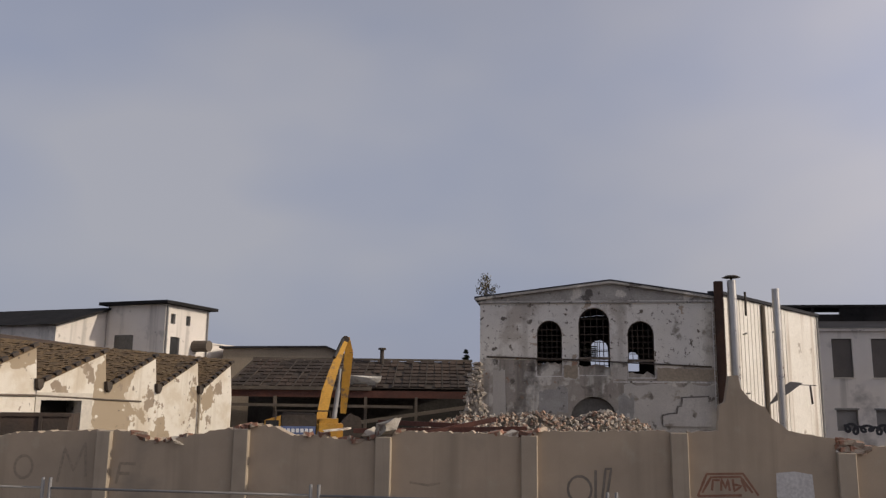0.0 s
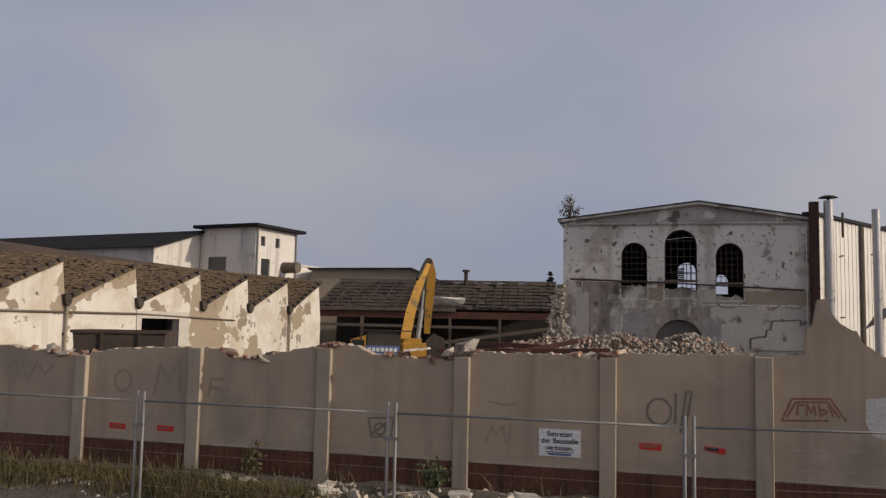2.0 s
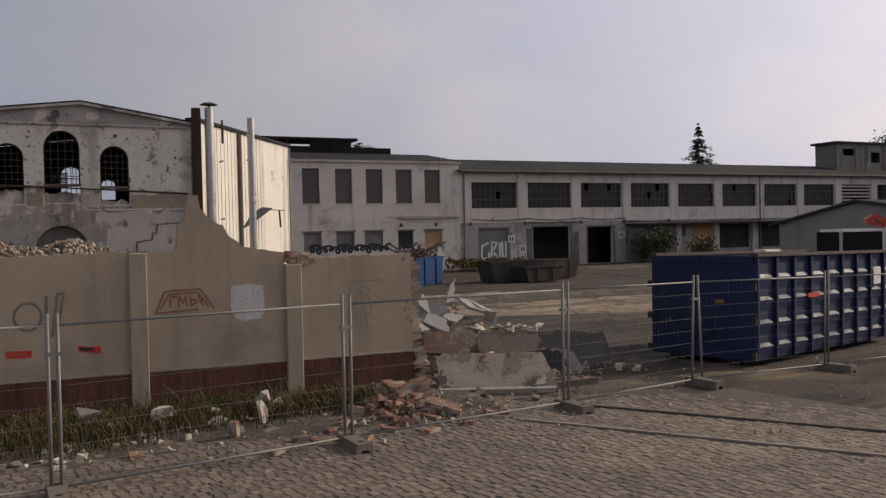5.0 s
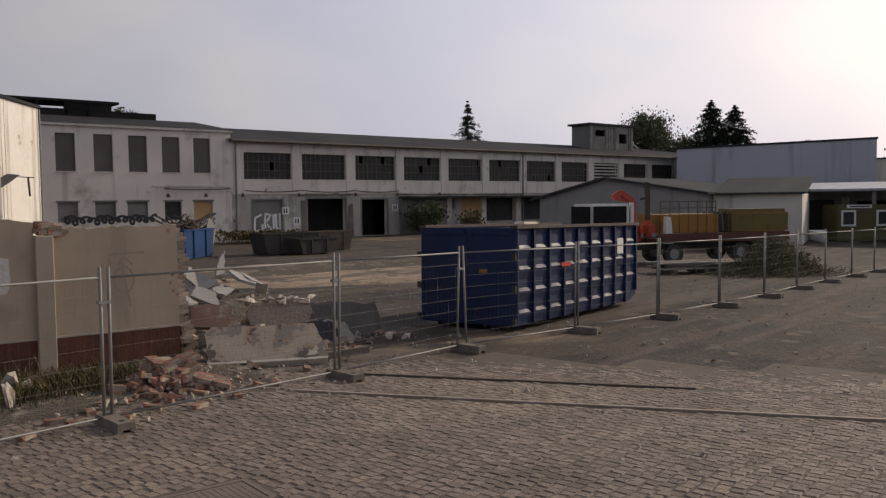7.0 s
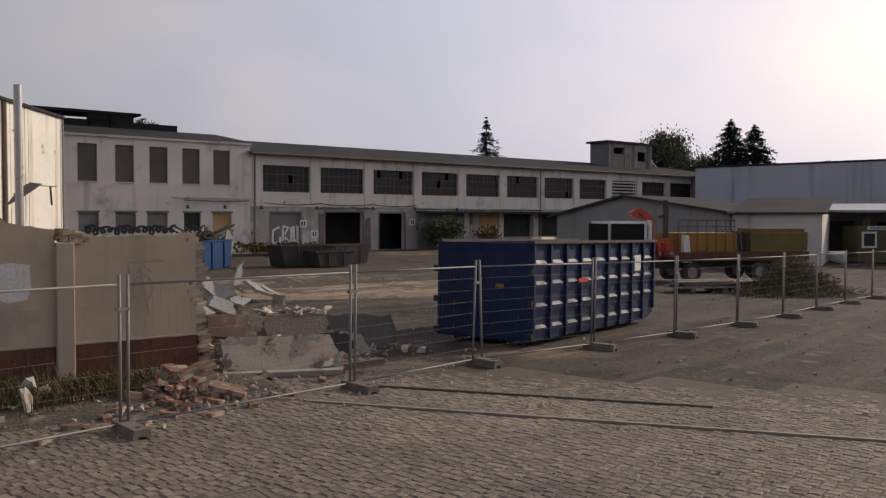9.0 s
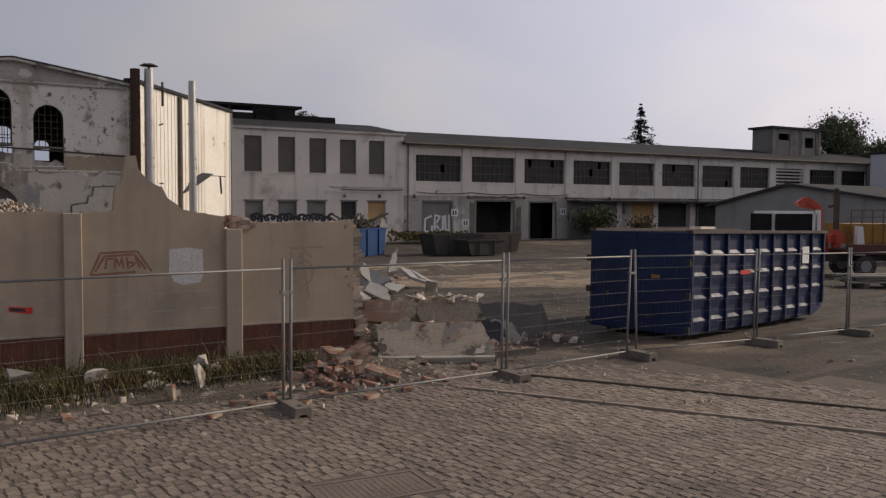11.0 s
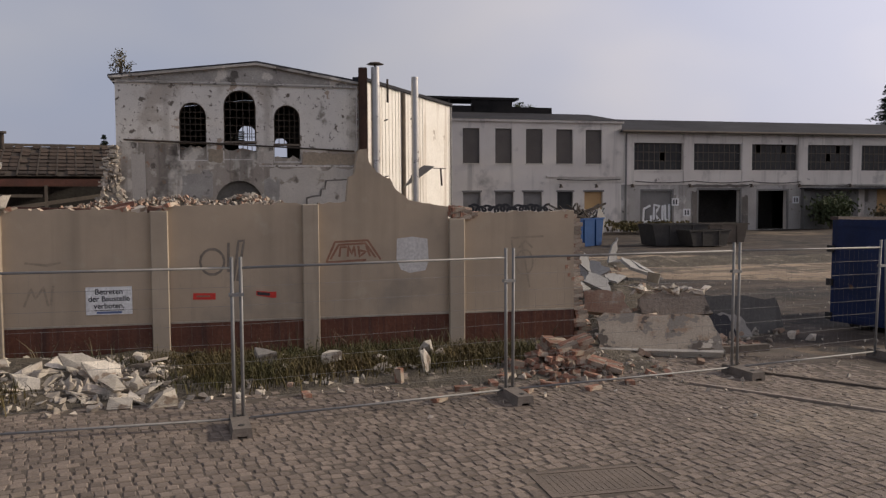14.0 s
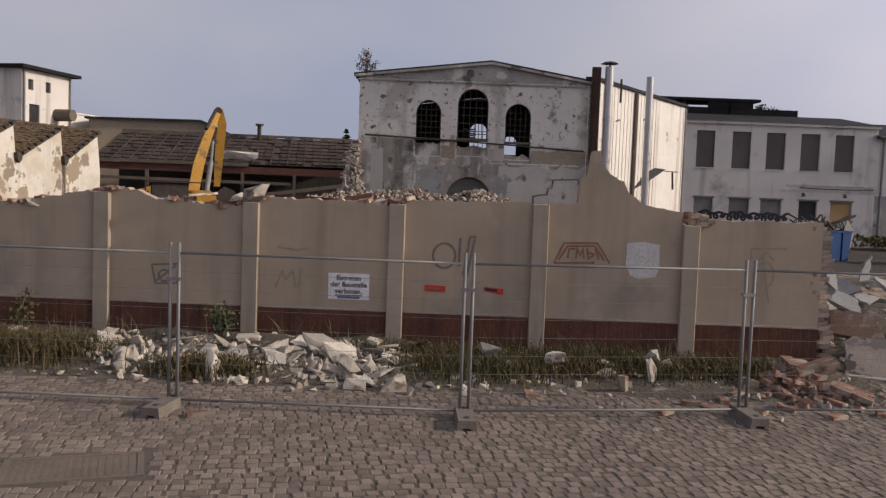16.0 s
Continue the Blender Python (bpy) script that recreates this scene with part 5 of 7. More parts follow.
for i in range(460):
    u = rc.random()
    s = rc.uniform(-2.6, 2.4) if u < 0.6 else rc.uniform(-10.0, -2.6) if u < 0.84 else rc.uniform(2.4, 7.8)
    core_ = -2.8 < s < 2.4
    off = -rc.uniform(0.5, 2.9 if core_ else 2.3)
    size = (0.05 + 0.23 * rc.random() ** 2.6) * (1 if core_ else 0.8)
    p = wall_pt(s, off)
    lift = max(0.0, (0.25 if core_ else 0.16) * (1 - abs(off + 1.3) / 1.5))
    k = rc.randrange(12, 20) if rc.random() < 0.7 else rc.randrange(12)
    at = Matrix.Translation((p.x, p.y, lift * rc.uniform(0.5, 1) + size * 0.2)) @ spin(rc, 0.6) @ Matrix.Diagonal((size * rc.uniform(1.1, 2.0), size * rc.uniform(0.8, 1.3), size * rc.uniform(0.7, 1.2), 1))
    if i < 285:
        chunk(at, k)
    else:
        spare.add(*broken((ROCKS + SLABS)[k], k, 0.08), at)
# a few big ones
for s, off, z, sx, sy, sz, rx, rz, k in ((0.95, -1.35, 0.36, 0.52, 0.36, 0.3, 55, 10, 13), (0.45, -2.0, 0.22, 0.3, 0.25, 0.4, 30, 60, 14), (1.75, -2.5, 0.10, 0.3, 0.22, 0.4, 5, 20, 15), (-1.75, -2.2, 0.24, 0.26, 0.24, 0.7, 75, -20, 16),
                                      (-0.2, -1.0, 0.34, 0.42, 0.25, 0.4, 12, 5, 17), (1.75, -0.8, 0.34, 0.26, 0.2, 0.4, 20, 80, 18), (-3.9, -0.9, 0.3, 0.5, 0.3, 0.4, 10, -10, 12), (-4.4, -0.8, 0.28, 0.3, 0.25, 0.5, 30, 40, 16), (4.6, -1.6, 0.16, 0.22, 0.18, 0.4, 55, 30, 19),
                                      (-7.2, -1.2, 0.25, 0.34, 0.26, 0.4, 20, 10, 14), (-2.3, -1.3, 0.3, 0.4, 0.3, 0.5, 25, 30, 15), (2.1, -1.6, 0.2, 0.3, 0.22, 0.4, 40, 50, 13)):
    p = wall_pt(s, off, z - 0.07)
    chunk(Matrix.Translation(p) @ pose(0, 0, 0, rx, 0, rz - 13) @ Matrix.Diagonal((sx, sy, sz, 1)), k, "large slab of pale broken plaster leaning in the rubble")
# single pieces lying out on the setts
for x, y2, z, sx, sy, sz, rx, ry, rz, k in ((1.5, 11.28, 0.09, 0.36, 0.24, 0.22, 8, 0, 10, 4), (-0.85, 11.98, 0.2, 0.22, 0.16, 0.52, 0, 12, 25, 2), (1.02, 11.36, 0.08, 0.3, 0.2, 0.3, 40, 0, -20, 14),
                                            (5.29, 11.42, 0.2, 0.14, 0.05, 0.46, 0, -14, 10, 7), (0.9, 12.65, 0.27, 0.5, 0.34, 0.4, 48, 0, 8, 13), (2.53, 11.26, 0.06, 0.2, 0.15, 0.2, 12, 0, 30, 16), (-0.59, 10.75, 0.03, 0.26, 0.1, 0.1, 0, 0, 12, 18),
                                            (4.1, 12.3, 0.28, 0.3, 0.26, 0.2, 10, 0, -10, 9), (5.6, 12.0, 0.3, 0.22, 0.2, 0.2, 30, 0, 40, 5), (3.2, 12.6, 0.3, 0.32, 0.26, 0.2, 5, 10, 0, 1)):
    chunk(Matrix.Translation((x, y2, z)) @ pose(0, 0, 0, rx, ry, rz) @ Matrix.Diagonal((sx, sy, sz, 1)), k, "white plaster block lying out on the setts")
small = spare
for i in range(2200):
    s = rc.uniform(-10.5, 9.5) if i % 5 < 2 else rc.gauss(-0.1, 1.7)
    off = -abs(rc.gauss(1.3, 0.8)) - 0.15
    p = wall_pt(s, off)
    if off < -3.4:
        continue
    z = rc.uniform(0.35, 3.0)
    size = rc.uniform(0.03, 0.12)
    small.add(*ROCKS[i % 12], Matrix.Translation((p.x, p.y, 0.02 + (0.15 if -2.6 < s < 2.4 and off > -2.4 else 0.03) * rc.random())) @ spin(rc) @ Matrix.Diagonal((size * 1.4, size, size * 0.8, 1)))
tagged(part("rubble_bits", small, m_plaster_bits), "small pale plaster and brick bits at the wall's foot", "rubble", kind="stuff")
bank = Soup()
NB, MB = 60, 10
for i in range(NB + 1):
    for j in range(MB + 1):
        s, t = -12 + 21.5 * i / NB, j / MB
        p = wall_pt(s, -3.3 * (1 - t) + 0.02)
        hh = 0.30 * math.sin(min(1, t * 1.25) * 1.57) * (0.65 + 0.6 * noise.noise((s * 0.9, t * 2, 0))) * (1.0 if s < 2.6 else 0.55)
        bank.v.append((p.x, p.y, -0.015 + max(0, hh) * (1 if 0 < j else 0)))
for i in range(NB):
    for j in range(MB):
        a = i * (MB + 1) + j
        bank.f.append((a, a + MB + 1, a + MB + 2, a + 1))
m_bank = surf("rubble_earth", (0.13, 0.108, 0.08), (0.075, 0.065, 0.05), 1.2, 0.95, 0.9, 14.0, patches=(((0.25, 0.215, 0.17), 2.2, 0.56, 0.66),), bdist=0.08)
tagged(part("rubble_bank", bank, m_bank, smooth=True), "low bank of earth and plaster dust along the wall", "earth bank", kind="stuff")

BRICK = Soup().box(-0.12, 0.12, -0.057, 0.057, -0.035, 0.035).mesh("brick")
BRICK.materials.append(m_brick)


def brick(parent, m, name="brick"):
    ob = new(name, BRICK)
    ob.parent, ob.matrix_basis = parent, m
    return ob


# ragged brick end and bared brick on the wall's top
for r in range(33):
    z = 0.05 + 0.075 * r
    if z > 2.36:
        break
    for yy in (0.06, 0.18):
        brick(wall, pose(9.03 + rc.uniform(-0.06, 0.06) + (0.05 if r % 2 else 0) - (0.0 if z > 0.7 else -0.12), yy, z, 0, rc.uniform(-2, 2), rc.uniform(-4, 4)))
for i in range(26):
    s = rc.uniform(6.72, 7.15)
    brick(wall, pose(s, rc.uniform(0.0, 0.2), 2.30 + rc.uniform(0, 0.16), rc.uniform(-10, 10), rc.uniform(-10, 10), rc.uniform(-25, 25)))
for i in range(44):
    s = rc.choice([rc.uniform(-9.5, -8.0), rc.uniform(-5.2, -3.9), rc.uniform(-3.2, -2.8), rc.uniform(-2.2, -0.5), rc.uniform(-0.7, -0.2), rc.uniform(1.0, 2.2)])
    brick(wall, pose(s, rc.uniform(0.02, 0.2), piecewise(TOPS, s) + 0.01, rc.uniform(-25, 25), rc.uniform(-15, 15), rc.uniform(0, 180)))
for s, z, sc, k in ((-0.45, 2.52, 0.34, 4), (-0.75, 2.45, 0.22, 7), (-1.35, 2.50, 0.30, 13), (-4.3, 2.28, 0.3, 15), (-8.9, 2.32, 0.25, 5), (-8.6, 2.28, 0.3, 16), (1.7, 2.48, 0.18, 8)):
    p = WALL @ Vector((s, 0.12, z))
    chunk(Matrix.Translation(p) @ spin(rc, 0.4) @ Matrix.Diagonal((sc * 1.5, sc, sc * 0.7, 1)), k, "broken mortar lump resting on the wall's top", "mortar_lump", "lumps on the wall")

# brick heap at the wall's end
heap = thing("brick_heap", pose(7.35, 10.85, 0, 0, 0, -25), "heap of broken red bricks and mortar", "rubble heap")
for i in range(110):
    a, r = rc.uniform(0, 6.3), abs(rc.gauss(0, 0.5))
    x, y2 = 1.35 * r * math.cos(a), 0.95 * r * math.sin(a)
    h = max(0.036, 0.34 - 0.45 * r)
    brick(heap, pose(x, y2, rc.uniform(0.035, h), rc.uniform(-22, 22), rc.uniform(-22, 22), rc.uniform(0, 180)) @ Matrix.Diagonal((rc.choice((0.5, 0.7, 1.0, 1.0)), 1.0, 1.0, 1)))
for x, y2, z, rx, ry, rz, nc, nl in ((0.15, 0.15, 0.27, 14, -18, 10, 4, 2), (-0.4, 0.2, 0.14, -20, 12, 60, 3, 1), (0.5, -0.3, 0.13, 10, 14, -20, 2, 2), (-0.1, 0.4, 0.30, 25, 8, 35, 3, 2), (-0.75, -0.1, 0.1, 10, 5, 100, 2, 1)):
    lump = part("masonry_lump", Soup().box(-0.115 * nl, 0.115 * nl, -0.09, 0.09, -0.037 * nc, 0.037 * nc, pose(x, y2, z, rx, ry, rz)), m_mortar, heap, "lump of brickwork still in its mortar")
    for c in range(nc):
        for l in range(nl):
            for side in (-0.062, 0.062):
                if rc.random() < 0.85:
                    brick(lump, pose(x, y2, z, rx, ry, rz) @ pose(-0.12 * nl + 0.125 + 0.24 * l + (0.06 if c % 2 else -0.03) + rc.uniform(-0.03, 0.03), side + rc.uniform(-0.015, 0.015), -0.04 * nc + 0.042 + 0.081 * c, rc.uniform(-4, 4), 0, rc.uniform(-5, 5)))
core = Soup()
for i in range(120):
    x, y2 = rc.gauss(0, 0.6), rc.gauss(0, 0.42)
    z = rc.uniform(0.02, max(0.04, 0.28 - 0.4 * math.hypot(x, y2)))
    k = rc.uniform(0.04, 0.13)
    core.add(*broken(ROCKS[i % 12], i, 0.1), Matrix.Translation((x, y2, z)) @ spin(rc) @ Matrix.Diagonal((k * 1.3, k, k * 0.8, 1)))
tagged(part("mortar_core", core, m_brick_joined, heap), kind="stuff")
up = new("loose_brick", BRICK)
up.matrix_basis = pose(4.69, 11.04, 0.13, 0, 84, 30)
tagged(up, "orange-red brick standing on end by the weeds", "brick", "loose bricks")
for x, y2, z, a in ( (5.31, 10.27, 0.05, -15), (4.75, 9.87, 0.04, 25), (5.44, 10.02, 0.05, 5), (6.0, 9.75, 0.045, 40), (5.85, 10.4, 0.04, 70), (6.5, 9.95, 0.04, 120), (6.9, 9.5, 0.04, 10), (7.6, 9.6, 0.04, 60), (6.2, 10.7, 0.05, 30), (-0.9, 10.1, 0.035, 12), (3.3, 10.9, 0.04, 80)):
    b = new("loose_brick", BRICK)
    b.matrix_basis = pose(x, y2, gz(x, y2) + z, 0, 0, a)
    tagged(b, "single loose red brick on the setts", "brick", "loose bricks")

# fallen wall slabs in the gap
m_slab = surf("torn_wall_slab", (0.39, 0.335, 0.27), (0.27, 0.222, 0.175), 1.6, 0.9, 0.4, 30.0, patches=(((0.27, 0.195, 0.14), 1.3, 0.50, 0.55), ((0.20, 0.178, 0.155), 1.7, 0.52, 0.535), ((0.10, 0.083, 0.07), 2.8, 0.57, 0.60), ((0.46, 0.41, 0.345), 2.2, 0.62, 0.64)), bdist=0.03)


m_warm_concrete = surf("dusty_broken_concrete", (0.33, 0.28, 0.225), (0.22, 0.185, 0.15), 1.5, 0.9, 0.7, 14.0, patches=(((0.38, 0.335, 0.28), 2.0, 0.55, 0.62), ((0.10, 0.088, 0.075), 2.8, 0.60, 0.65)), bdist=0.05)


def torn_slab(name, m, w, h, t, label, seed, mat=m_slab):
    r = random.Random(seed)
    out = [(-w / 2, 0), (w / 2, 0)]
    for i in range(1, 6):
        out.append((w / 2 + r.uniform(-0.03, 0.03) - 0.03 * i, h * i / 6))
    for i in range(8):
        out.append((w / 2 - 0.2 - (w - 0.3) * i / 7, h + r.uniform(-0.035, 0.035)))
    for i in range(5, 0, -1):
        out.append((-w / 2 + r.uniform(-0.03, 0.03), h * i / 6))
    ob = part(name, Soup().slab(out, 0, t), mat, m=m)
    return tagged(ob, label, "rubble slab", "fallen wall slabs")


torn_slab("fallen_slab", pose(9.42, 11.08, 0.10, -54, 0, -36), 2.05, 0.86, 0.12, "large fallen piece of plastered wall leaning on rubble", 1)
torn_slab("fallen_slab", pose(9.58, 12.8, 0.5, -15, 4, -38), 0.88, 0.42, 0.4, "fallen brick wall piece with torn plaster", 2, m_brick_joined)
torn_slab("fallen_slab", pose(10.95, 12.45, 0.42, -16, -2, -27), 1.35, 0.42, 0.25, "grey fallen block of wall in the gap", 3, m_warm_concrete)
rt4 = random.Random(44)
for i in range(26):
    u = rt4.uniform(-0.8, 0.8)
    chunk(Matrix.Translation((10.9 + u * 0.89, 12.6 - u * 0.45 + rt4.uniform(-0.1, 0.35), 0.86 + rt4.uniform(-0.02, 0.07))) @ spin(rt4, 0.4) @ Matrix.Diagonal((rt4.uniform(0.1, 0.3), rt4.uniform(0.08, 0.2), rt4.uniform(0.06, 0.12), 1)), rt4.randrange(20), "pale mortar rubble lying on a fallen block", "mortar_lump", "mortar on the fallen block")
torn_slab("fallen_slab", pose(10.2, 12.1, 0.02, -25, 3, -33), 1.5, 0.5, 0.3, "fallen brick wall piece with torn plaster", 12, m_brick_joined)
torn_slab("fallen_slab", pose(11.75, 12.2, 0.0, -40, 12, -20), 0.9, 0.5, 0.1, "dark bent sheet leaning on the rubble", 9, m_roof_grey)
m_sheet = surf("dull_grey_sheet", (0.135, 0.128, 0.12), (0.09, 0.085, 0.08), 1.0, 0.8, 0.2, 20.0, streak=((0.05, 0.047, 0.044), 2.0, 0.54, 0.7))
m_board = surf("dusty_pale_board", (0.39, 0.382, 0.37), (0.26, 0.253, 0.243), 1.4, 0.85, 0.2, 25.0, rnd=0.2, patches=(((0.28, 0.26, 0.235), 1.6, 0.58, 0.64),))
torn_slab("fallen_slab", pose(12.7, 12.55, -0.12, -14, 4, -24), 1.75, 0.78, 0.07, "dark grey sheet standing at the heap's edge", 5, m_sheet)
torn_slab("fallen_slab", pose(12.2, 12.15, -0.08, -40, 14, -10), 0.8, 0.55, 0.05, "dark bent sheet leaning on the rubble", 25, m_concrete)
torn_slab("fallen_slab", pose(10.6, 15.6, 0.45, -40, 0, -30), 2.0, 0.85, 0.3, "grey fallen slab behind the wall's end", 6, m_concrete)
for x, y2, z, rx, ry, rz, w, h, t, seed in ((12.55, 15.4, 0.95, -62, 16, 8, 0.85, 0.5, 0.07, 7), (12.95, 15.55, 0.88, -66, 20, 14, 0.85, 0.42, 0.05, 21), (11.75, 15.5, 1.12, -8, 28, 5, 0.26, 0.62, 0.05, 8),
                                            (11.15, 15.2, 0.92, -38, -26, -20, 0.62, 0.42, 0.05, 22), (10.75, 14.7, 0.75, -58, 24, -44, 0.6, 0.4, 0.05, 23), (11.55, 14.9, 0.86, -70, -12, 30, 0.5, 0.34, 0.04, 24), (10.85, 15.3, 1.12, -30, 40, -10, 0.42, 0.3, 0.04, 26)):
    torn_slab("fallen_board", pose(x, y2, z, rx, ry, rz), w, h, t, "pale broken board lying on the rubble heap", seed, m_board)
tagged(part("slab_lip", Soup().box(-1.0, 0.98, -0.03, 0.1, -0.05, 0.0), m_coping, m=pose(9.42, 11.08, 0.10, -54, 0, -36)), "pale cement edge of a fallen wall piece", "rubble slab")
gap_bits, gap_red = Soup(), Soup()
for i in range(1500):
    x, y2 = (rc.uniform(8.8, 13.6), rc.uniform(11.2, 19.0)) if i % 3 else (rc.gauss(10.8, 1.0), rc.gauss(12.2, 0.7))
    if rc.random() > 0.25 + 0.75 * math.exp(-((y2 - 14) / 3) ** 2) or x > 14 or (x > 11.7 and y2 < 14 and rc.random() < 0.75):
        continue
    z = gz(x, y2) + rc.uniform(0.0, 1.0) * (0.06 + 1.15 * math.exp(-((x - 11.5) / 1.7) ** 2 - ((y2 - 15.9) / 2.1) ** 2) + 0.45 * math.exp(-((x - 10.4) / 0.8) ** 2 - ((y2 - 12.6) / 0.6) ** 2))
    if i % 5 < 2:
        k = rc.uniform(0.4, 1.0)
        gap_red.box(-0.12 * k, 0.12 * k, -0.057, 0.057, -0.035, 0.035, Matrix.Translation((x, y2, z + 0.03)) @ spin(rc, 0.5))
    else:
        size = 0.03 + 0.2 * rc.random() ** 3
        gap_bits.add(*(ROCKS + SLABS)[i % 20], Matrix.Translation((x, y2, z)) @ spin(rc) @ Matrix.Diagonal((size * 1.5, size, size * 0.8, 1)))
tagged(part("gap_bricks", gap_red, m_brick_joined), "scattered broken bricks in the gap of the wall", "rubble", kind="stuff")
tagged(part("gap_rubble", gap_bits, m_plaster_bits), "scattered broken masonry in the gap of the wall", "rubble", kind="stuff")
mound = Soup()
for i in range(25):
    for j in range(25):
        x, y2 = 8.9 + 7 * i / 24, 11.0 + 9 * j / 24
        e = math.exp(-((x - 11.5) / 1.7) ** 2 - ((y2 - 15.9) / 2.1) ** 2)
        mound.v.append((x, y2, gz(x, y2) - 0.03 + 1.2 * e * (0.85 + 0.4 * noise.noise((x, y2, 0))) + 0.5 * math.exp(-((x - 10.4) / 0.9) ** 2 - ((y2 - 12.8) / 0.6) ** 2)))
mound.f = [(i * 25 + j, (i + 1) * 25 + j, (i + 1) * 25 + j + 1, i * 25 + j + 1) for i in range(24) for j in range(24)]
tagged(part("rubble_mound", mound, m_bank, smooth=True), "mound of earth and broken masonry in the gap", "rubble mound", kind="stuff")
tagged(part("timber_beam", Soup().beam((9.9, 10.75, 0.08), (11.1, 10.4, 0.12), 0.12, 0.10), m_timber), "short weathered beam lying by the fallen slab", "beam")
white_bits = [(11.7, 15.4, 1.15), (12.5, 15.0, 0.85), (10.6, 15.2, 0.8)]
for x, y2, z in white_bits:
    chunk(Matrix.Translation((x, y2, z)) @ spin(rc, 0.6) @ Matrix.Diagonal((0.6, 0.28, 0.3, 1)), rc.randrange(12, 20), "white broken plasterboard piece on the heap", "plasterboard_piece", "plasterboard pieces", m_overpaint)

# rubble heap before the hall
HALL = hall.matrix_basis.copy()
hm = Soup()
NX, NY = 40, 14


def heap_z(s, t):
    ridge = piecewise([(-6.5, 1.9), (-4.2, 2.5), (-2.6, 2.66), (-1.2, 2.62), (0.2, 2.55), (1.3, 2.66), (2.6, 2.35), (3.4, 1.95), (4.4, 1.5), (7.5, 0.9)], s)
    return ridge * max(0.0, 1 - abs(t - 0.55) * 1.25) * (1 + 0.1 * noise.noise((s, t * 3, 1)))


for i in range(NX + 1):
    for j in range(NY + 1):
        s, t = -6.5 + 14 * i / NX, j / NY
        hm.v.append((s, -8.0 + 7.7 * t, heap_z(s, t)))
hm.f = [(i * (NY + 1) + j, (i + 1) * (NY + 1) + j, (i + 1) * (NY + 1) + j + 1, i * (NY + 1) + j + 1) for i in range(NX) for j in range(NY)]
tagged(part("demolition_mound", hm, m_bank, m=HALL, smooth=True), "tall mound of demolition earth before the hall", "rubble mound", kind="stuff")
hb, hw = Soup(), Soup()
for i in range(3200):
    s, t = rc.uniform(-6.2, 6.5), rc.uniform(0.25, 0.75)
    size = rc.uniform(0.04, 0.16)
    (hb if i % 2 else hw).add(*ROCKS[i % 12], Matrix.Translation((s, -8.0 + 7.7 * t, heap_z(s, t) + 0.03)) @ spin(rc) @ Matrix.Diagonal((size * 1.5, size, size * 0.8, 1)))
tagged(part("heap_bricks", hb, m_brick_joined, m=HALL), "broken reddish bricks on the mound", "rubble", kind="stuff")
tagged(part("heap_plaster", hw, m_plaster_bits, m=HALL), "pale broken masonry on the mound", "rubble", kind="stuff")
gb = Soup()
for r in range(34):
    z = 2.0 + 0.085 * r
    reach = 0.95 - 0.24 * (z - 2.0) + rc.uniform(-0.16, 0.16)
    for q in range(3):
        x = HL + 0.08 - max(0.02, reach) * (q + rc.uniform(0.3, 0.9)) / 3
        gb.box(-0.125, 0.125, -0.2, 0.25, -0.036, 0.036, Matrix.Translation((x, rc.uniform(-0.05, 0.2), z)) @ pose(0, 0, 0, rc.uniform(-12, 12), rc.uniform(-16, 16), rc.uniform(-25, 25)))
for i in range(90):
    z = rc.uniform(2.0, 3.9)
    gb.add(*ROCKS[i % 12], Matrix.Translation((HL - 0.1 + rc.uniform(-0.7, 0.5) * (1 - (z - 2.0) * 0.3), rc.uniform(-0.25, -0.05), z)) @ spin(rc) @ Matrix.Diagonal((0.3, 0.2, 0.16, 1)))
gb_ob = part("torn_corner", gb, m_plaster_bits, hall, "torn brick corner of the hall")
tagged(gb_ob, kind="stuff")

# ---- charred beams before the hall ----
for a, b in (((-7.5, -8.4, 2.05), (-1.5, -8.2, 2.2)), ((-6.8, -7.6, 2.35), (-3.4, -7.9, 2.25)), ((-5.2, -8.6, 1.95), (-2.6, -7.8, 2.5))):
    tagged(part("charred_beam", Soup().beam(a, b, 0.16), m_rust_wood, m=HALL), "rust-brown charred beam lying over the rubble", "beam", "charred beams")

# ---- flues beside the hall ----
def flue(x, y, z0, z1, r, mat, label, cap=False, bands=5):
    ob = thing("flue", HALL @ pose(x, y, 0), label, "chimney", "flues beside the hall")
    part("pipe", Soup().tube((0, 0, z0), (0, 0, z1), r, 16), mat, ob, smooth=False)
    for i in range(bands):
        z = z0 + (z1 - z0) * (i + 1) / (bands + 0.5)
        part("band", Soup().tube((0, 0, z - 0.04), (0, 0, z + 0.04), r + 0.015, 16), mat, ob)
    if cap:
        part("cap", Soup().tube((0, 0, z1 + 0.12), (0, 0, z1 + 0.2), r * 2.1, 18, r * 1.2), m_burnt, ob)
        part("cap_stay", Soup().tube((0, 0, z1), (0, 0, z1 + 0.14), 0.05, 8), m_burnt, ob)
    for z in (3.6, 6.2):
        part("bracket", Soup().box(-0.03, 0.03, r, r + 0.7, z, z + 0.06), m_steel, ob)
    return ob


flue(6.42, -0.35, 0.0, 8.35, 0.20, m_rust, "rust-brown old flue at the hall's corner", bands=3)
flue(6.95, -0.5, 0.0, 8.38, 0.185, m_pipe, "shiny stainless flue with a rain cap", cap=True)
flue(8.73, -0.5, 0.0, 8.0, 0.155, m_pipe, "shiny stainless flue without a cap")
flue(7.75, 0.8, 7.0, 8.05, 0.05, m_burnt, "thin dark pipe above the eaves", bands=0)
flue(9.05, 0.4, 2.0, 4.9, 0.05, m_burnt, "thin dark broken pipe at the flank", bands=0)
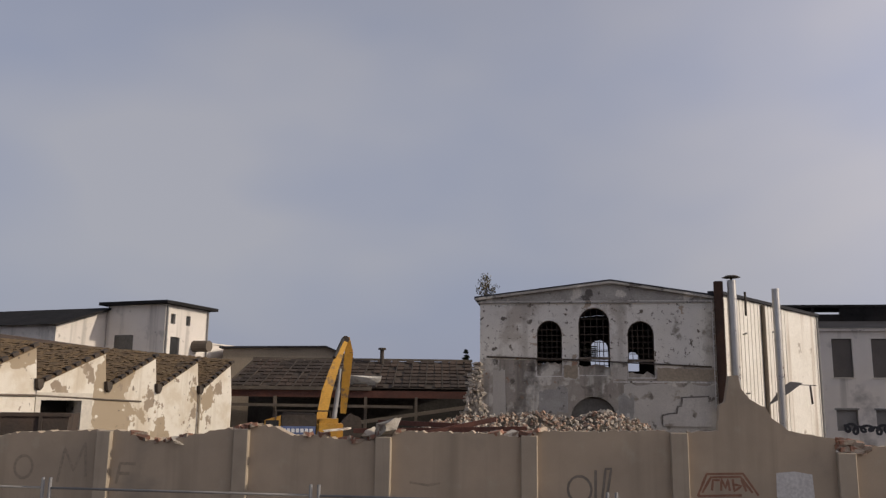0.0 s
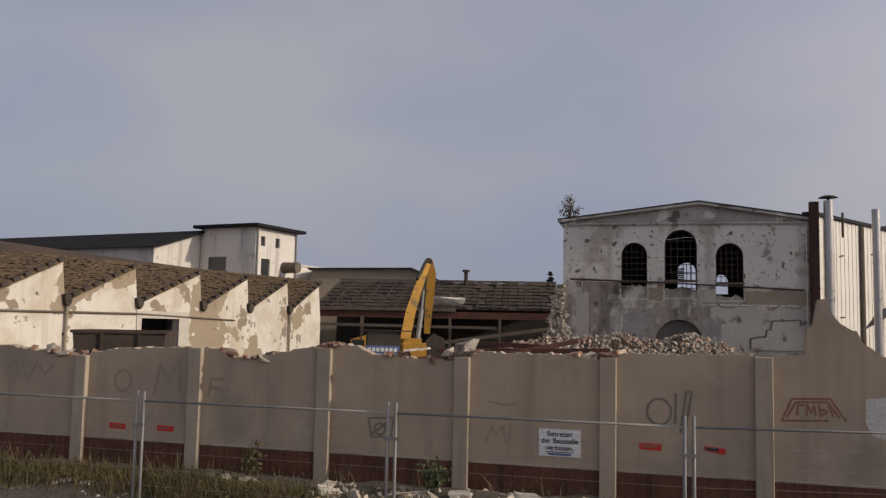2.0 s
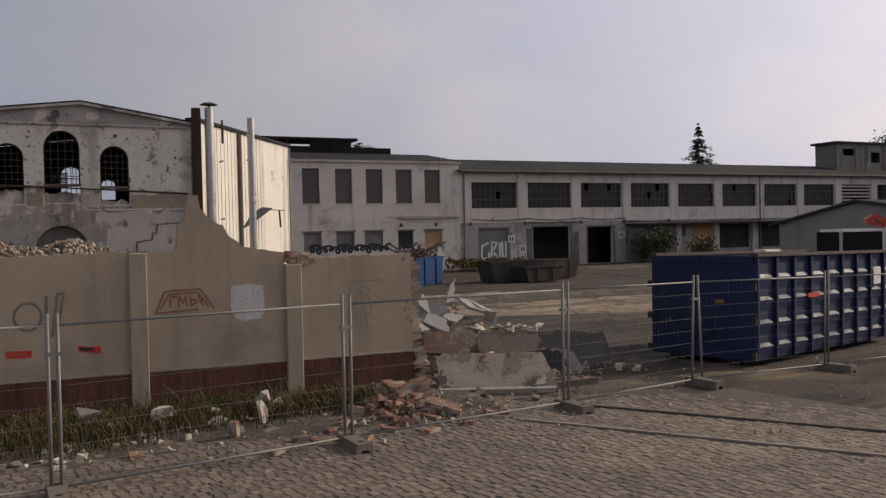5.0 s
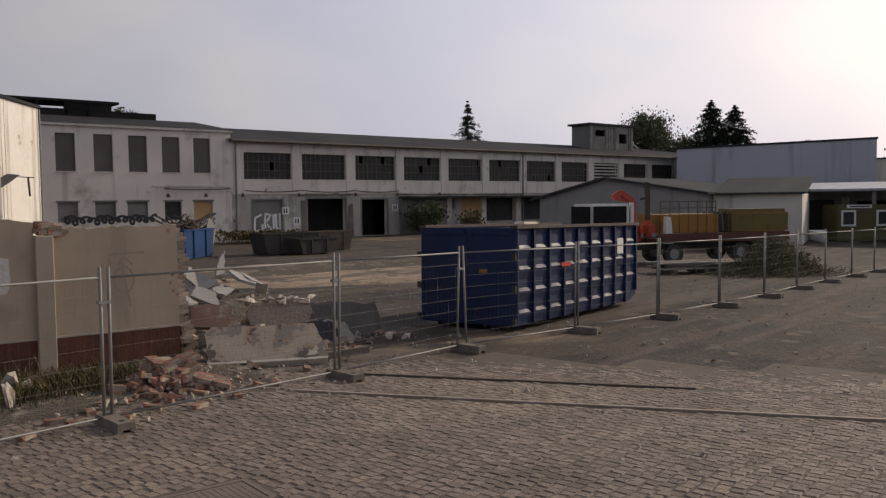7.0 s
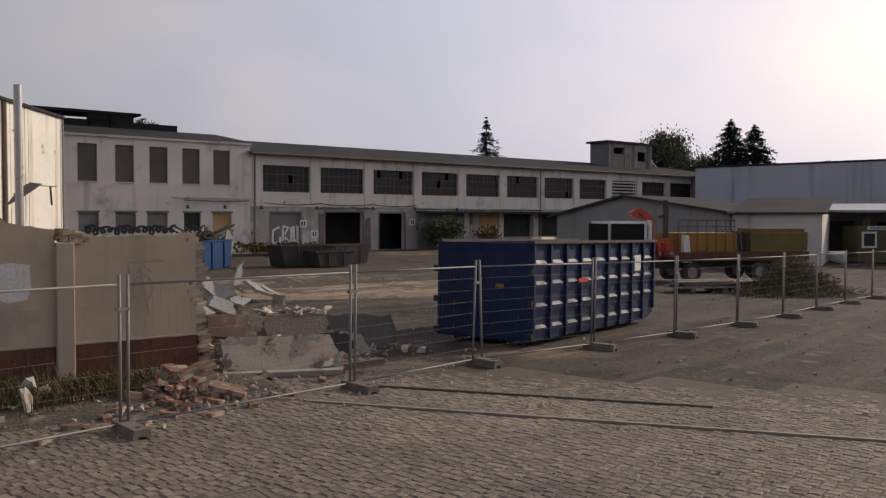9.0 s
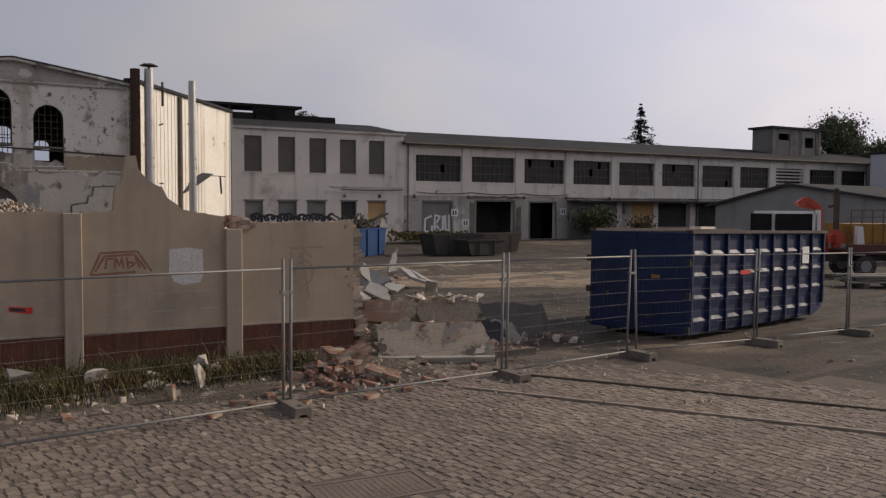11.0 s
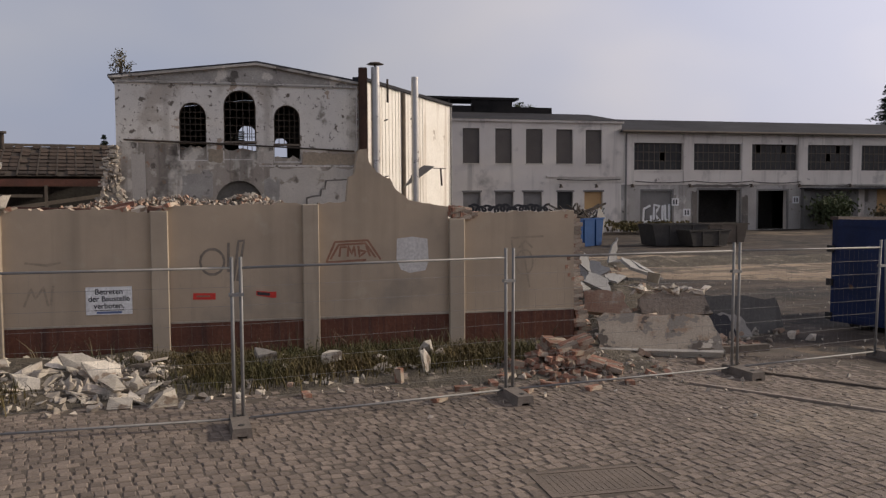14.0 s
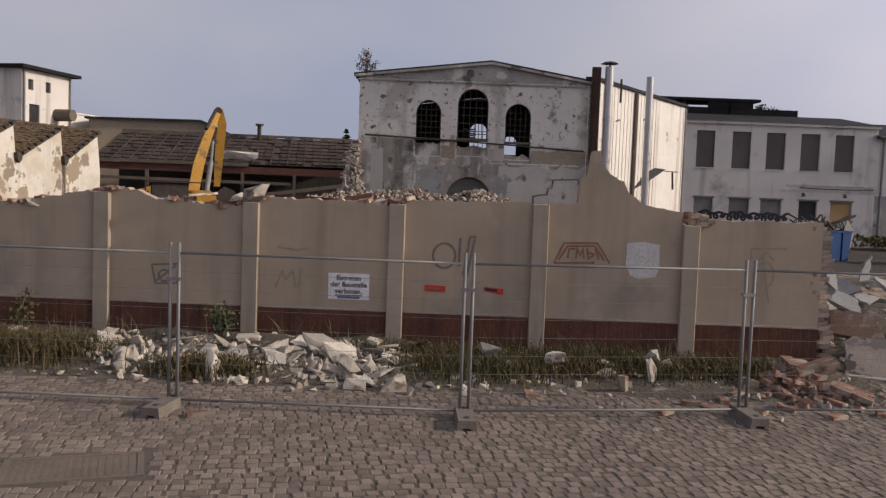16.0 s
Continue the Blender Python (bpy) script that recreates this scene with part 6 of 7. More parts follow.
ladder = thing("wall_ladder", HALL @ pose(6.18, -0.08, 0), "narrow white rung ladder up the hall's corner", "ladder")
part("stile", Soup().box(-0.03, 0.0, -0.03, 0.03, 3.0, 7.6), m_cab_white, ladder)
part("stile", Soup().box(0.13, 0.16, -0.03, 0.03, 3.0, 7.6), m_cab_white, ladder)
for i in range(15):
    part("rung", Soup().box(0.0, 0.13, -0.02, 0.02, 3.1 + 0.3 * i, 3.15 + 0.3 * i), m_cab_white, ladder)
awn = thing("torn_awning", HALL @ pose(9.4, 1.0, 0), "torn awning frame with hanging rag", "awning")
part("bar", Soup().beam((0.5, 0, 4.02), (1.15, 0, 3.99), 0.035), m_burnt, awn)
part("stay", Soup().beam((0.9, 0, 3.98), (0.95, 0, 3.2), 0.07), m_burnt, awn)
part("rag", Soup().slab([(-0.9, 3.1), (-0.3, 3.9), (0.1, 4.15), (0.6, 4.1), (0.2, 3.8), (-0.3, 3.45)], -0.02, 0.03), m_grey_wall, awn)
# bared stepped plaster on the hall front
STEPS = [(3.95, 2.2), (3.95, 2.62), (4.25, 2.7), (4.55, 2.72), (4.6, 3.0), (4.75, 3.02), (4.8, 3.38), (5.95, 3.44), (5.95, 2.2)]
patch = part("plaster_patch", Soup().slab(STEPS, -0.14, -0.04), m_pale_plaster, hall, "stepped patch of bare pale plaster")
# slab set off behind the patch leaves a dark outline along its steps
part("torn_edge", Soup().slab([(x - 0.06, z + 0.06) for x, z in STEPS], -0.10, -0.045), m_soot, hall, "dark rim around the stepped plaster")
rr_ = random.Random(61)


def ragged(x0, x1, z0, z1, n, amp):
    """A patch outline with torn edges."""
    lo = [(x0 + (x1 - x0) * i / n, z0 + rr_.uniform(-amp, amp)) for i in range(n + 1)]
    hi = [(x0 + (x1 - x0) * i / n + rr_.uniform(-amp, amp) * 0.3, z1 + rr_.uniform(-amp, amp)) for i in range(n + 1)]
    return lo + hi[::-1]


part("pale_plaster", Soup().slab(ragged(2.35, HR - 0.02, 2.0, 3.95, 14, 0.12), -0.046, -0.034), m_pale_plaster, hall, "paler plaster left on the lower wall")
part("bare_band", Soup().slab(ragged(3.78, HR - 0.02, 4.12, 4.64, 16, 0.05), -0.052, -0.034), m_tan_wall, hall, "bare brown band under the windows")
part("bare_band", Soup().slab(ragged(1.86, 2.5, 4.14, 4.7, 6, 0.06), -0.052, -0.034), m_pale_plaster, hall)
part("bare_band", Soup().slab(ragged(-0.2, 0.38, 4.2, 4.75, 6, 0.06), -0.052, -0.034), m_tan_wall, hall)
part("soot_stain", Soup().slab(ragged(2.1, 2.75, 2.6, 3.45, 9, 0.2), -0.058, -0.05), m_gable, hall, "soot over the doorway arch")
part("soot_stain", Soup().slab(ragged(-1.3, -0.05, 2.7, 3.75, 9, 0.16), -0.048, -0.034), m_gable, hall)
part("pale_plaster", Soup().slab(ragged(-3.3, -2.75, 2.4, 4.5, 6, 0.12), -0.046, -0.034), m_pale_plaster, hall)
sap = thing("roof_sapling", HALL @ pose(HL + 0.25, 0.3, HE), "small birch sapling growing on the gable corner", "sapling")
rs = random.Random(31)
tw, lf = Soup(), Soup()
for i in range(20):
    a, e = rs.uniform(0, 6.3), rs.uniform(0.55, 1.5)
    tip = Vector((0.55 * math.cos(a) * math.cos(e), 0.4 * math.sin(a), 1.15 * math.sin(e)))
    tw.tube((0, 0, 0), tip, 0.012, 5, 0.004)
    for k in range(16):
        p = tip * rs.uniform(0.45, 1.05) + Vector((rs.uniform(-0.13, 0.13), rs.uniform(-0.13, 0.13), rs.uniform(-0.1, 0.1)))
        lf.add([(-0.045, 0, 0), (0, 0.03, 0.03), (0.045, 0, 0.01), (0, -0.03, 0)], [(0, 1, 2, 3)], Matrix.Translation(p) @ spin(rs))
part("twigs", tw, m_bark, sap)
tagged(part("leaves", lf, m_brush, sap), kind="stuff")

# ---- big blue roll-off container ----
m_rim = surf("worn_rim_paint", (0.075, 0.05, 0.042), (0.05, 0.04, 0.045), 1.5, 0.7, 0.2, 20.0, patches=(((0.15, 0.085, 0.055), 2.2, 0.58, 0.64),))
CL, CW, CH = 7.0, 2.5, 2.28
skip = thing("rolloff_container", pose(15.45, 10.12, gz(15.4, 10.1), 0, 1.0, 4.5), "large dark blue steel roll-off container with ribbed sides", "container")
part("floor", Soup().box(0.05, CL, 0.05, CW - 0.05, 0.28, 0.40), m_blue, skip)
SIDE = [(0, 0.14), (CL - 0.4, 0.14), (CL - 0.1, 0.28), (CL, 0.5), (CL, CH), (0, CH)]
part("side", Soup().slab(SIDE, 0.055, 0.10), m_blue, skip)
part("side", Soup().slab(SIDE, CW - 0.10, CW - 0.055), m_blue, skip)
part("front_end", Soup().box(CL - 0.06, CL, 0.10, CW - 0.10, 0.45, CH), m_blue, skip)
for i in range(10):
    x = 0.02 + (CL - 0.12) * i / 9
    z0 = 0.14 if x < CL - 0.6 else 0.42
    part("rib", Soup().box(x, x + 0.07, -0.02, 0.055, z0, CH - 0.04), m_blue, skip)
    part("rib", Soup().box(x, x + 0.07, CW - 0.055, CW + 0.02, z0, CH - 0.04), m_blue, skip)
for i in range(9):
    xa = 0.092 + (CL - 0.12) * i / 9
    xb = 0.018 + (CL - 0.12) * (i + 1) / 9
    for z in (0.40, 0.88, 1.36, 1.82):
        if i == 8 and z < 0.8:
            continue
        part("ledge", Soup().add([(xa + 0.13, 0.054, z + 0.075), (xb - 0.13, 0.054, z + 0.075), (xb - 0.07, 0.012, z), (xa + 0.07, 0.012, z), (xa + 0.05, 0.054, z - 0.22), (xb - 0.05, 0.054, z - 0.22)], [(3, 2, 1, 0), (4, 5, 2, 3), (0, 4, 3), (1, 2, 5)]), m_blue, skip)
part("rim", Soup().box(-0.04, CL + 0.03, -0.05, 0.13, CH - 0.02, CH + 0.045), m_rim, skip, "rust-brown top rim")
part("rim", Soup().box(-0.04, CL + 0.03, CW - 0.13, CW + 0.05, CH - 0.02, CH + 0.045), m_rim, skip)
for a, b in ((0.0, 1.245), (1.255, 2.5)):
    d = part("door", Soup().box(-0.03, 0.03, a, b, 0.12, CH - 0.01), m_blue, skip, "flat rear door")
    for z in (0.16, CH - 0.16):
        part("stiffener", Soup().box(-0.055, -0.03, a + 0.05, b - 0.05, z, z + 0.12), m_blue, d)
    for z in (0.24, 0.95, 1.65):
        part("hinge", Soup().box(-0.10, -0.03, (2.44 if a else -0.03), (2.57 if a else 0.06), z - 0.07, z + 0.07), m_rubber, d)
part("label_plate", Soup().box(-0.036, -0.031, 0.72, 0.92, 1.28, 1.36), m_ochre, skip)
for y2 in (0.55, 1.95):
    part("skid", Soup().box(0.1, CL - 0.5, y2 - 0.08, y2 + 0.08, 0.0, 0.28), m_rubber, skip)
    part("roller", Soup().tube((0.25, y2 - 0.2, 0.14), (0.25, y2 + 0.2, 0.14), 0.14, 14), m_rubber, skip)
part("sticker", Soup().box(5.52, 5.92, -0.026, -0.018, 1.50, 1.92), m_sign, skip, "white sticker")
part("warning_strip", Soup().box(2.15, 2.65, -0.03, -0.022, 1.33, 1.43), m_red, skip, "red and white warning strip")
load = Soup()
for i in range(50):
    load.add(*(ROCKS + SLABS)[i % 20], Matrix.Translation((rc.uniform(0.4, 6.6), rc.uniform(0.4, 2.1), rc.uniform(1.3, 1.8))) @ spin(rc) @ Matrix.Diagonal((0.7, 0.5, 0.3, 1)))
tagged(part("load", load, m_plaster_bits, skip), kind="stuff")
tagged(part("board", Soup().box(0.0, 0.75, -0.1, 0.14, 0, 0.05), m_white_rubble, m=skip.matrix_basis @ pose(0.2, 0.03, CH + 0.075, 0, 0, 2)), "pale board lying on the container's rim", "board")

# ---- excavator ----
ex = thing("excavator", pose(-3.12, 31.9, -0.09, 0, 0, 5.5) @ Matrix.Scale(1.12, 4), "yellow crawler excavator at work in the ruin, boom raised", "excavator")
for x in (-1.3, 1.0):
    tr = Soup()
    tr.slab([(-1.7, 0.35), (-1.5, 0.08), (1.5, 0.08), (1.7, 0.35), (1.6, 0.75), (1.35, 0.9), (-1.35, 0.9), (-1.6, 0.75)], 0, 0.5, m=pose(x + 0.4, 0, 0, 0, 0, 90))
    part("track", tr, m_rubber, ex)
part("turntable", Soup().tube((-0.3, 0, 0.85), (-0.3, 0, 1.15), 0.75, 20), m_rubber, ex)
me = bevelled((2.55, 1.9, 0.35), 0.05, (-0.33, 0.1, 1.3))
part("deck", me, m_yellow, ex)
part("counterweight", bevelled((0.92, 1.7, 0.8), 0.16, (0.36, 0.1, 1.86)), m_yellow, ex, "rounded yellow counterweight")
part("engine_cover", bevelled((1.15, 1.6, 0.95), 0.06, (-0.6, 0.1, 1.95)), m_burnt, ex, "dark engine cover")
part("name_band", Soup().box(-1.15, -0.05, -0.78, -0.72, 1.76, 2.02), m_bar_blue, ex, "blue band with lettering bars")
for k in range(7):
    part("lettering_bar", Soup().box(-1.08 + 0.14 * k, -0.98 + 0.14 * k, -0.795, -0.78, 1.83, 1.95), m_sign, ex)
cabx = part("cab", Soup().slab([(-1.65, 1.45), (-1.15, 1.45), (-1.15, 2.35), (-1.65, 2.2)], -0.7, 0.9), m_yellow, ex)
part("cab_window", Soup().box(-1.6, -1.2, -0.72, -0.702, 1.85, 2.2), m_glass, cabx)
part("handrail", Soup().beam((-1.3, -0.7, 2.5), (0.4, -0.7, 2.5), 0.04).beam((-1.3, -0.7, 2.1), (-1.3, -0.7, 2.5), 0.04).beam((0.4, -0.7, 2.3), (0.4, -0.7, 2.5), 0.04), m_burnt, ex)


def arm(name, pts, widths, depth, mat, parent, label=""):
    """A welded box beam along points that rise in x and z, with y lean."""
    s = Soup()
    for (a, b), wa, wb in zip(zip(pts, pts[1:]), widths, widths[1:]):
        a, b = Vector(a), Vector(b)
        d = (b - a).normalized()
        n = Vector((d.z, 0, -d.x)).normalized()
        o = Vector((0, depth / 2, 0))
        v = [a - n * wa / 2 - o, a + n * wa / 2 - o, a + n * wa / 2 + o, a - n * wa / 2 + o, b - n * wb / 2 - o, b + n * wb / 2 - o, b + n * wb / 2 + o, b - n * wb / 2 + o]
        s.add(v, [(0, 1, 5, 4), (1, 2, 6, 5), (2, 3, 7, 6), (3, 0, 4, 7), (3, 2, 1, 0), (4, 5, 6, 7)])
    return part(name, s, mat, parent, label)


arm("boom", [(0.06, 0.0, 1.8), (0.16, 0.2, 2.43), (0.28, 0.6, 3.1), (0.46, 1.0, 3.73), (0.70, 1.6, 4.45), (0.94, 2.1, 5.0)], [0.34, 0.34, 0.34, 0.30, 0.25, 0.16], 0.34, m_yellow, ex, "curved yellow boom")
arm("stick", [(0.98, 2.3, 5.08), (1.05, 2.4, 4.55), (0.98, 2.6, 3.5), (0.93, 2.8, 2.4)], [0.14, 0.30, 0.29, 0.2], 0.3, m_yellow, ex, "yellow stick hanging down")
part("cylinder", Soup().tube((0.5, -0.2, 2.0), (0.66, 0.6, 3.2), 0.08).tube((0.66, 0.6, 3.2), (0.72, 1.0, 3.9), 0.045), m_steel, ex, "steel ram")
part("cylinder", Soup().tube((0.5, 1.2, 4.3), (0.82, 1.9, 5.0), 0.06), m_rubber, ex)
part("pivot", Soup().tube((0.90, 1.85, 4.98), (0.90, 2.6, 4.98), 0.13, 12), m_burnt, ex)
part("pivot", Soup().tube((0.08, -0.3, 1.85), (0.08, 0.3, 1.85), 0.16, 12), m_burnt, ex)
part("hose", Soup().tube((0.20, 0.28, 2.6), (0.42, 0.78, 3.5), 0.03, 6).tube((0.42, 0.78, 3.5), (0.72, 1.45, 4.4), 0.03, 6), m_burnt, ex)
part("bucket", Soup().slab([(-0.45, 0.0), (0.15, -0.35), (0.55, -0.1), (0.45, 0.5), (0.1, 0.65), (-0.1, 0.5)], 2.5, 3.4, m=pose(1.1, 0, 1.75)), m_burnt, ex, "dark bucket")

# ---- yard: skips, truck, cabin, brushwood ----
def open_skip(m, w, d, h, mat, label, name="skip"):
    ob = thing(name, m, label, "skip", "skips in the yard")
    part("side", Soup().slab([(0.25, 0), (w - 0.25, 0), (w, h), (0, h)], 0, 0.06), mat, ob)
    part("side", Soup().slab([(0.25, 0), (w - 0.25, 0), (w, h), (0, h)], d - 0.06, d), mat, ob)
    part("end", Soup().add([(0, 0.06, h), (0.25, 0.06, 0), (0.25, d - 0.06, 0), (0, d - 0.06, h), (0.06, 0.06, h), (0.31, 0.06, 0), (0.31, d - 0.06, 0), (0.06, d - 0.06, h)], [(0, 1, 2, 3), (7, 6, 5, 4), (0, 3, 7, 4)]), mat, ob)
    part("end", Soup().add([(w, 0.06, h), (w - 0.25, 0.06, 0), (w - 0.25, d - 0.06, 0), (w, d - 0.06, h), (w - 0.06, 0.06, h), (w - 0.31, 0.06, 0), (w - 0.31, d - 0.06, 0), (w - 0.06, d - 0.06, h)], [(3, 2, 1, 0), (4, 5, 6, 7), (0, 4, 7, 3)]), mat, ob)
    part("rim", Soup().box(-0.05, w + 0.05, -0.05, 0.03, h - 0.08, h), mat, ob)
    for x in (w * 0.3, w * 0.7):
        part("rib", Soup().box(x, x + 0.08, -0.06, 0.0, 0.02, h - 0.08), mat, ob)
    part("floor", Soup().box(0.25, w - 0.25, 0.06, d - 0.06, 0.0, 0.3), m_dark, ob)
    return ob


bs = open_skip(pose(25.5, 36.85, 0.0, 0, 0, 25), 3.1, 1.8, 1.5, m_blue_bright, "bright blue skip heaped with dark scrap")
sc = Soup()
for i in range(30):
    sc.beam((rc.uniform(0.1, 3), rc.uniform(0.2, 1.6), 1.35), (rc.uniform(-0.3, 3.6), rc.uniform(0, 1.8), rc.uniform(1.6, 2.3)), 0.07)
tagged(part("scrap", sc, m_burnt, bs), kind="stuff")
part("sheet", Soup().slab([(0.0, 0), (1.0, 0), (1.1, 1.2), (0.1, 1.3)], 0, 0.05, m=pose(2.9, 0.4, 1.1, -10, 35, 0)), m_grey_wall, bs, "dark leaning sheet")
open_skip(pose(29.9, 36.0, 0.0, 0, 0, -10), 3.4, 1.6, 1.15, m_skip_dark, "weathered grey steel skip by the wall")
open_skip(pose(31.2, 34.6, 0.0, 0, 0, -5), 2.6, 1.4, 0.85, m_dark, "low dark steel skip with a pale rim")
open_skip(pose(34.4, 36.6, 0.0, 0, 0, -15), 2.4, 1.4, 1.1, m_timber, "low brown skip by the factory doorway")

open_skip(pose(-11.25, 22.9, 0.0, 0, 0, 12), 2.45, 2.0, 2.62, m_rust_dark, "tall rust-brown open container before the sheds", "rusty_container")
truck = thing("crane_truck", along(36.6, 20.6, 125, gz(38, 18)), "flatbed truck with white cab and orange-red loading crane", "truck")
part("chassis", Soup().box(0.2, 11.0, -0.5, 0.5, 0.7, 1.0), m_rubber, truck)
cabt = part("cab", bevelled((2.1, 2.3, 2.0), 0.12, (1.2, 0, 2.0)), m_cab_white, truck, "white cab")
part("cab_window", Soup().box(0.24, 1.98, -1.175, -1.152, 1.7, 2.88), m_roof_dark, cabt)
part("grille", Soup().box(0.13, 0.145, -0.9, 0.9, 1.2, 1.6), m_burnt, cabt)
part("windscreen", Soup().box(0.125, 0.14, -1.05, 1.05, 1.8, 2.88), m_roof_dark, cabt)
part("bed", Soup().box(3.6, 11.2, -1.2, 1.2, 1.05, 1.25).box(3.6, 11.2, -1.22, -1.16, 1.25, 1.5), m_rust_wood, truck, "long rust-brown flatbed")
for x in (1.2, 4.6, 8.4, 9.6):
    for y2 in (-1.15, 0.85):
        wh = part("wheel", Soup().tube((x, y2, 0.5), (x, y2 + 0.3, 0.5), 0.5, 20), m_rubber, truck)
        part("rim", Soup().tube((x, y2 - 0.01, 0.5), (x, y2 + 0.31, 0.5), 0.26, 14), m_steel, wh)
part("rear_pillar", Soup().box(2.2, 2.36, -1.2, -1.0, 1.2, 3.05), m_cab_white, truck)
cr = part("crane", Soup().box(2.7, 3.2, -0.4, 0.4, 1.1, 1.9).beam((2.95, 0, 1.9), (2.95, 0, 3.1), 0.22).beam((2.95, 0, 3.1), (2.25, 0, 3.55), 0.26).beam((2.25, 0, 3.55), (1.85, 0, 3.3), 0.24).beam((2.0, 0, 3.25), (2.6, 0, 3.15), 0.16), m_orange, truck, "folded orange-red crane")
part("crane_post", Soup().beam((3.75, 0, 1.2), (3.75, 0, 4.05), 0.16).beam((4.0, 0.3, 1.2), (4.0, 0.3, 3.9), 0.12).beam((3.4, 0, 3.2), (3.9, 0, 3.3), 0.12), m_burnt, cr)
part("crane_seat", bevelled((0.7, 0.7, 0.8), 0.2, (3.35, -0.75, 1.75)), m_orange, cr)
part("crane_foot", Soup().slab([(4.1, 1.0), (4.55, 1.0), (4.4, 2.3), (4.15, 2.35)], -1.15, -0.9), m_cab_white, cr, "pale outrigger leg")
tank = thing("ochre_tank", along(42.6, 16.4, 125, gz(42, 16) + 1.25), "ochre steel box body standing on the flatbed", "truck body")
part("body", bevelled((3.4, 2.2, 0.95), 0.05, (-1.2, 1.1, 0.78)), m_ochre, tank)
for i in range(7):
    part("stiffener", Soup().box(-2.8 + 0.53 * i, -2.72 + 0.53 * i, -0.05, 0.0, 0.34, 1.2), m_ochre, tank)
for i in range(7):
    part("railing_post", Soup().box(-2.8 + 0.53 * i, -2.76 + 0.53 * i, 0.05, 0.09, 1.25, 1.9), m_timber, tank)
part("railing", Soup().box(-2.8, 0.45, 0.05, 0.1, 1.87, 1.92).box(-2.8, 0.45, 0.05, 0.1, 1.55, 1.59), m_timber, tank)
ol = thing("olive_container", along(53.6, 19.6, 135, gz(54, 18)), "olive-yellow closed steel tank standing on a frame", "container")
part("body", bevelled((4.1, 2.2, 1.6), 0.22, (2.2, 1.1, 1.86)), m_olive_yellow, ol)
part("end_panel", bevelled((0.25, 2.0, 1.3), 0.1, (0.1, 1.1, 1.8)), m_burnt, ol, "dark pump end")
part("band", Soup().box(0.5, 4.1, -0.012, 0.0, 2.35, 2.42).box(0.5, 4.1, -0.012, 0.0, 1.25, 1.3), m_ochre, ol)
part("skids", Soup().box(0.2, 4.2, 0.2, 0.4, 0, 1.06).box(0.2, 4.2, 1.8, 2.0, 0, 1.06), m_rubber, ol)
for i in range(5):
    part("hose", Soup().tube((-0.1 - 0.33 * i, 0.2, 1.3), (-0.15 - 0.33 * i, 0.3, 2.3), 0.05, 8).tube((-0.15 - 0.33 * i, 0.3, 2.3), (-0.4 - 0.33 * i, 0.2, 2.5), 0.05, 8).tube((-0.4 - 0.33 * i, 0.2, 2.5), (-0.5 - 0.33 * i, 0.2, 1.9), 0.05, 8), m_timber, ol)
part("hose_rack", Soup().box(-1.7, 0.0, 0.1, 1.2, 0.0, 1.2), m_timber, ol)
cabin = thing("site_cabin", along(68.1, 16.4, 140, gz(60, 14)), "olive-brown site cabin with two small windows", "cabin")
part("body", bevelled((6.0, 2.4, 2.7), 0.05, (2.8, 1.2, 1.45)), m_olive, cabin)
for x in (0.1, 2.75):
    w = part("window", Soup().slab(rect(x, x + 1.1, 1.2, 2.4), -0.06, -0.004, [rect(x + 0.14, x + 0.96, 1.34, 2.26)]), m_cab_white, cabin)
    part("pane", Soup().box(x + 0.14, x + 0.96, -0.03, -0.01, 1.34, 2.26), m_glass, w)
part("name_board", Soup().box(0.5, 2.4, -0.05, -0.004, 2.55, 2.8), m_cab_white, cabin)
part("name_bars", Soup().box(0.7, 2.2, -0.056, -0.05, 2.63, 2.72), m_black, cabin)
bag = part("white_sack", Soup().add(*ROCKS[6]), m_bag, m=pose(66.3, 17.5, gz(50, 14) + 0.5) @ Matrix.Diagonal((1.25, 1.1, 1.0, 1)))
tagged(bag, "full white builder's sack in the yard", "sack")
brush = Soup()
for i in range(2600):
    x, y2 = rc.gauss(0, 1.25), rc.gauss(0, 0.8)
    h = 1.55 * math.exp(-(x / 1.9) ** 2 - (y2 / 1.3) ** 2)
    p = Vector((x, y2, rc.uniform(0.02, max(0.05, h))))
    d = Vector((rc.gauss(0, 1), rc.gauss(0, 0.5), rc.gauss(0, 0.35))).normalized() * rc.uniform(0.3, 0.9)
    brush.beam(p - d / 2, p + d / 2, 0.02)
    if i % 3 == 0:
        for k in range(3):
            brush.add([(-0.055, 0, 0), (0, 0.03, 0.02), (0.055, 0, 0), (0, -0.03, 0)], [(0, 1, 2, 3)], Matrix.Translation(p + d / 2 + Vector((rc.uniform(-0.15, 0.15), 0, rc.uniform(0, 0.2)))) @ spin(rc))
tagged(part("brushwood_pile", brush, m_brush, m=along(37.2, 11.5, 98, gz(37, 11))), "heap of cut dry branches on the yard", "brushwood", kind="stuff")
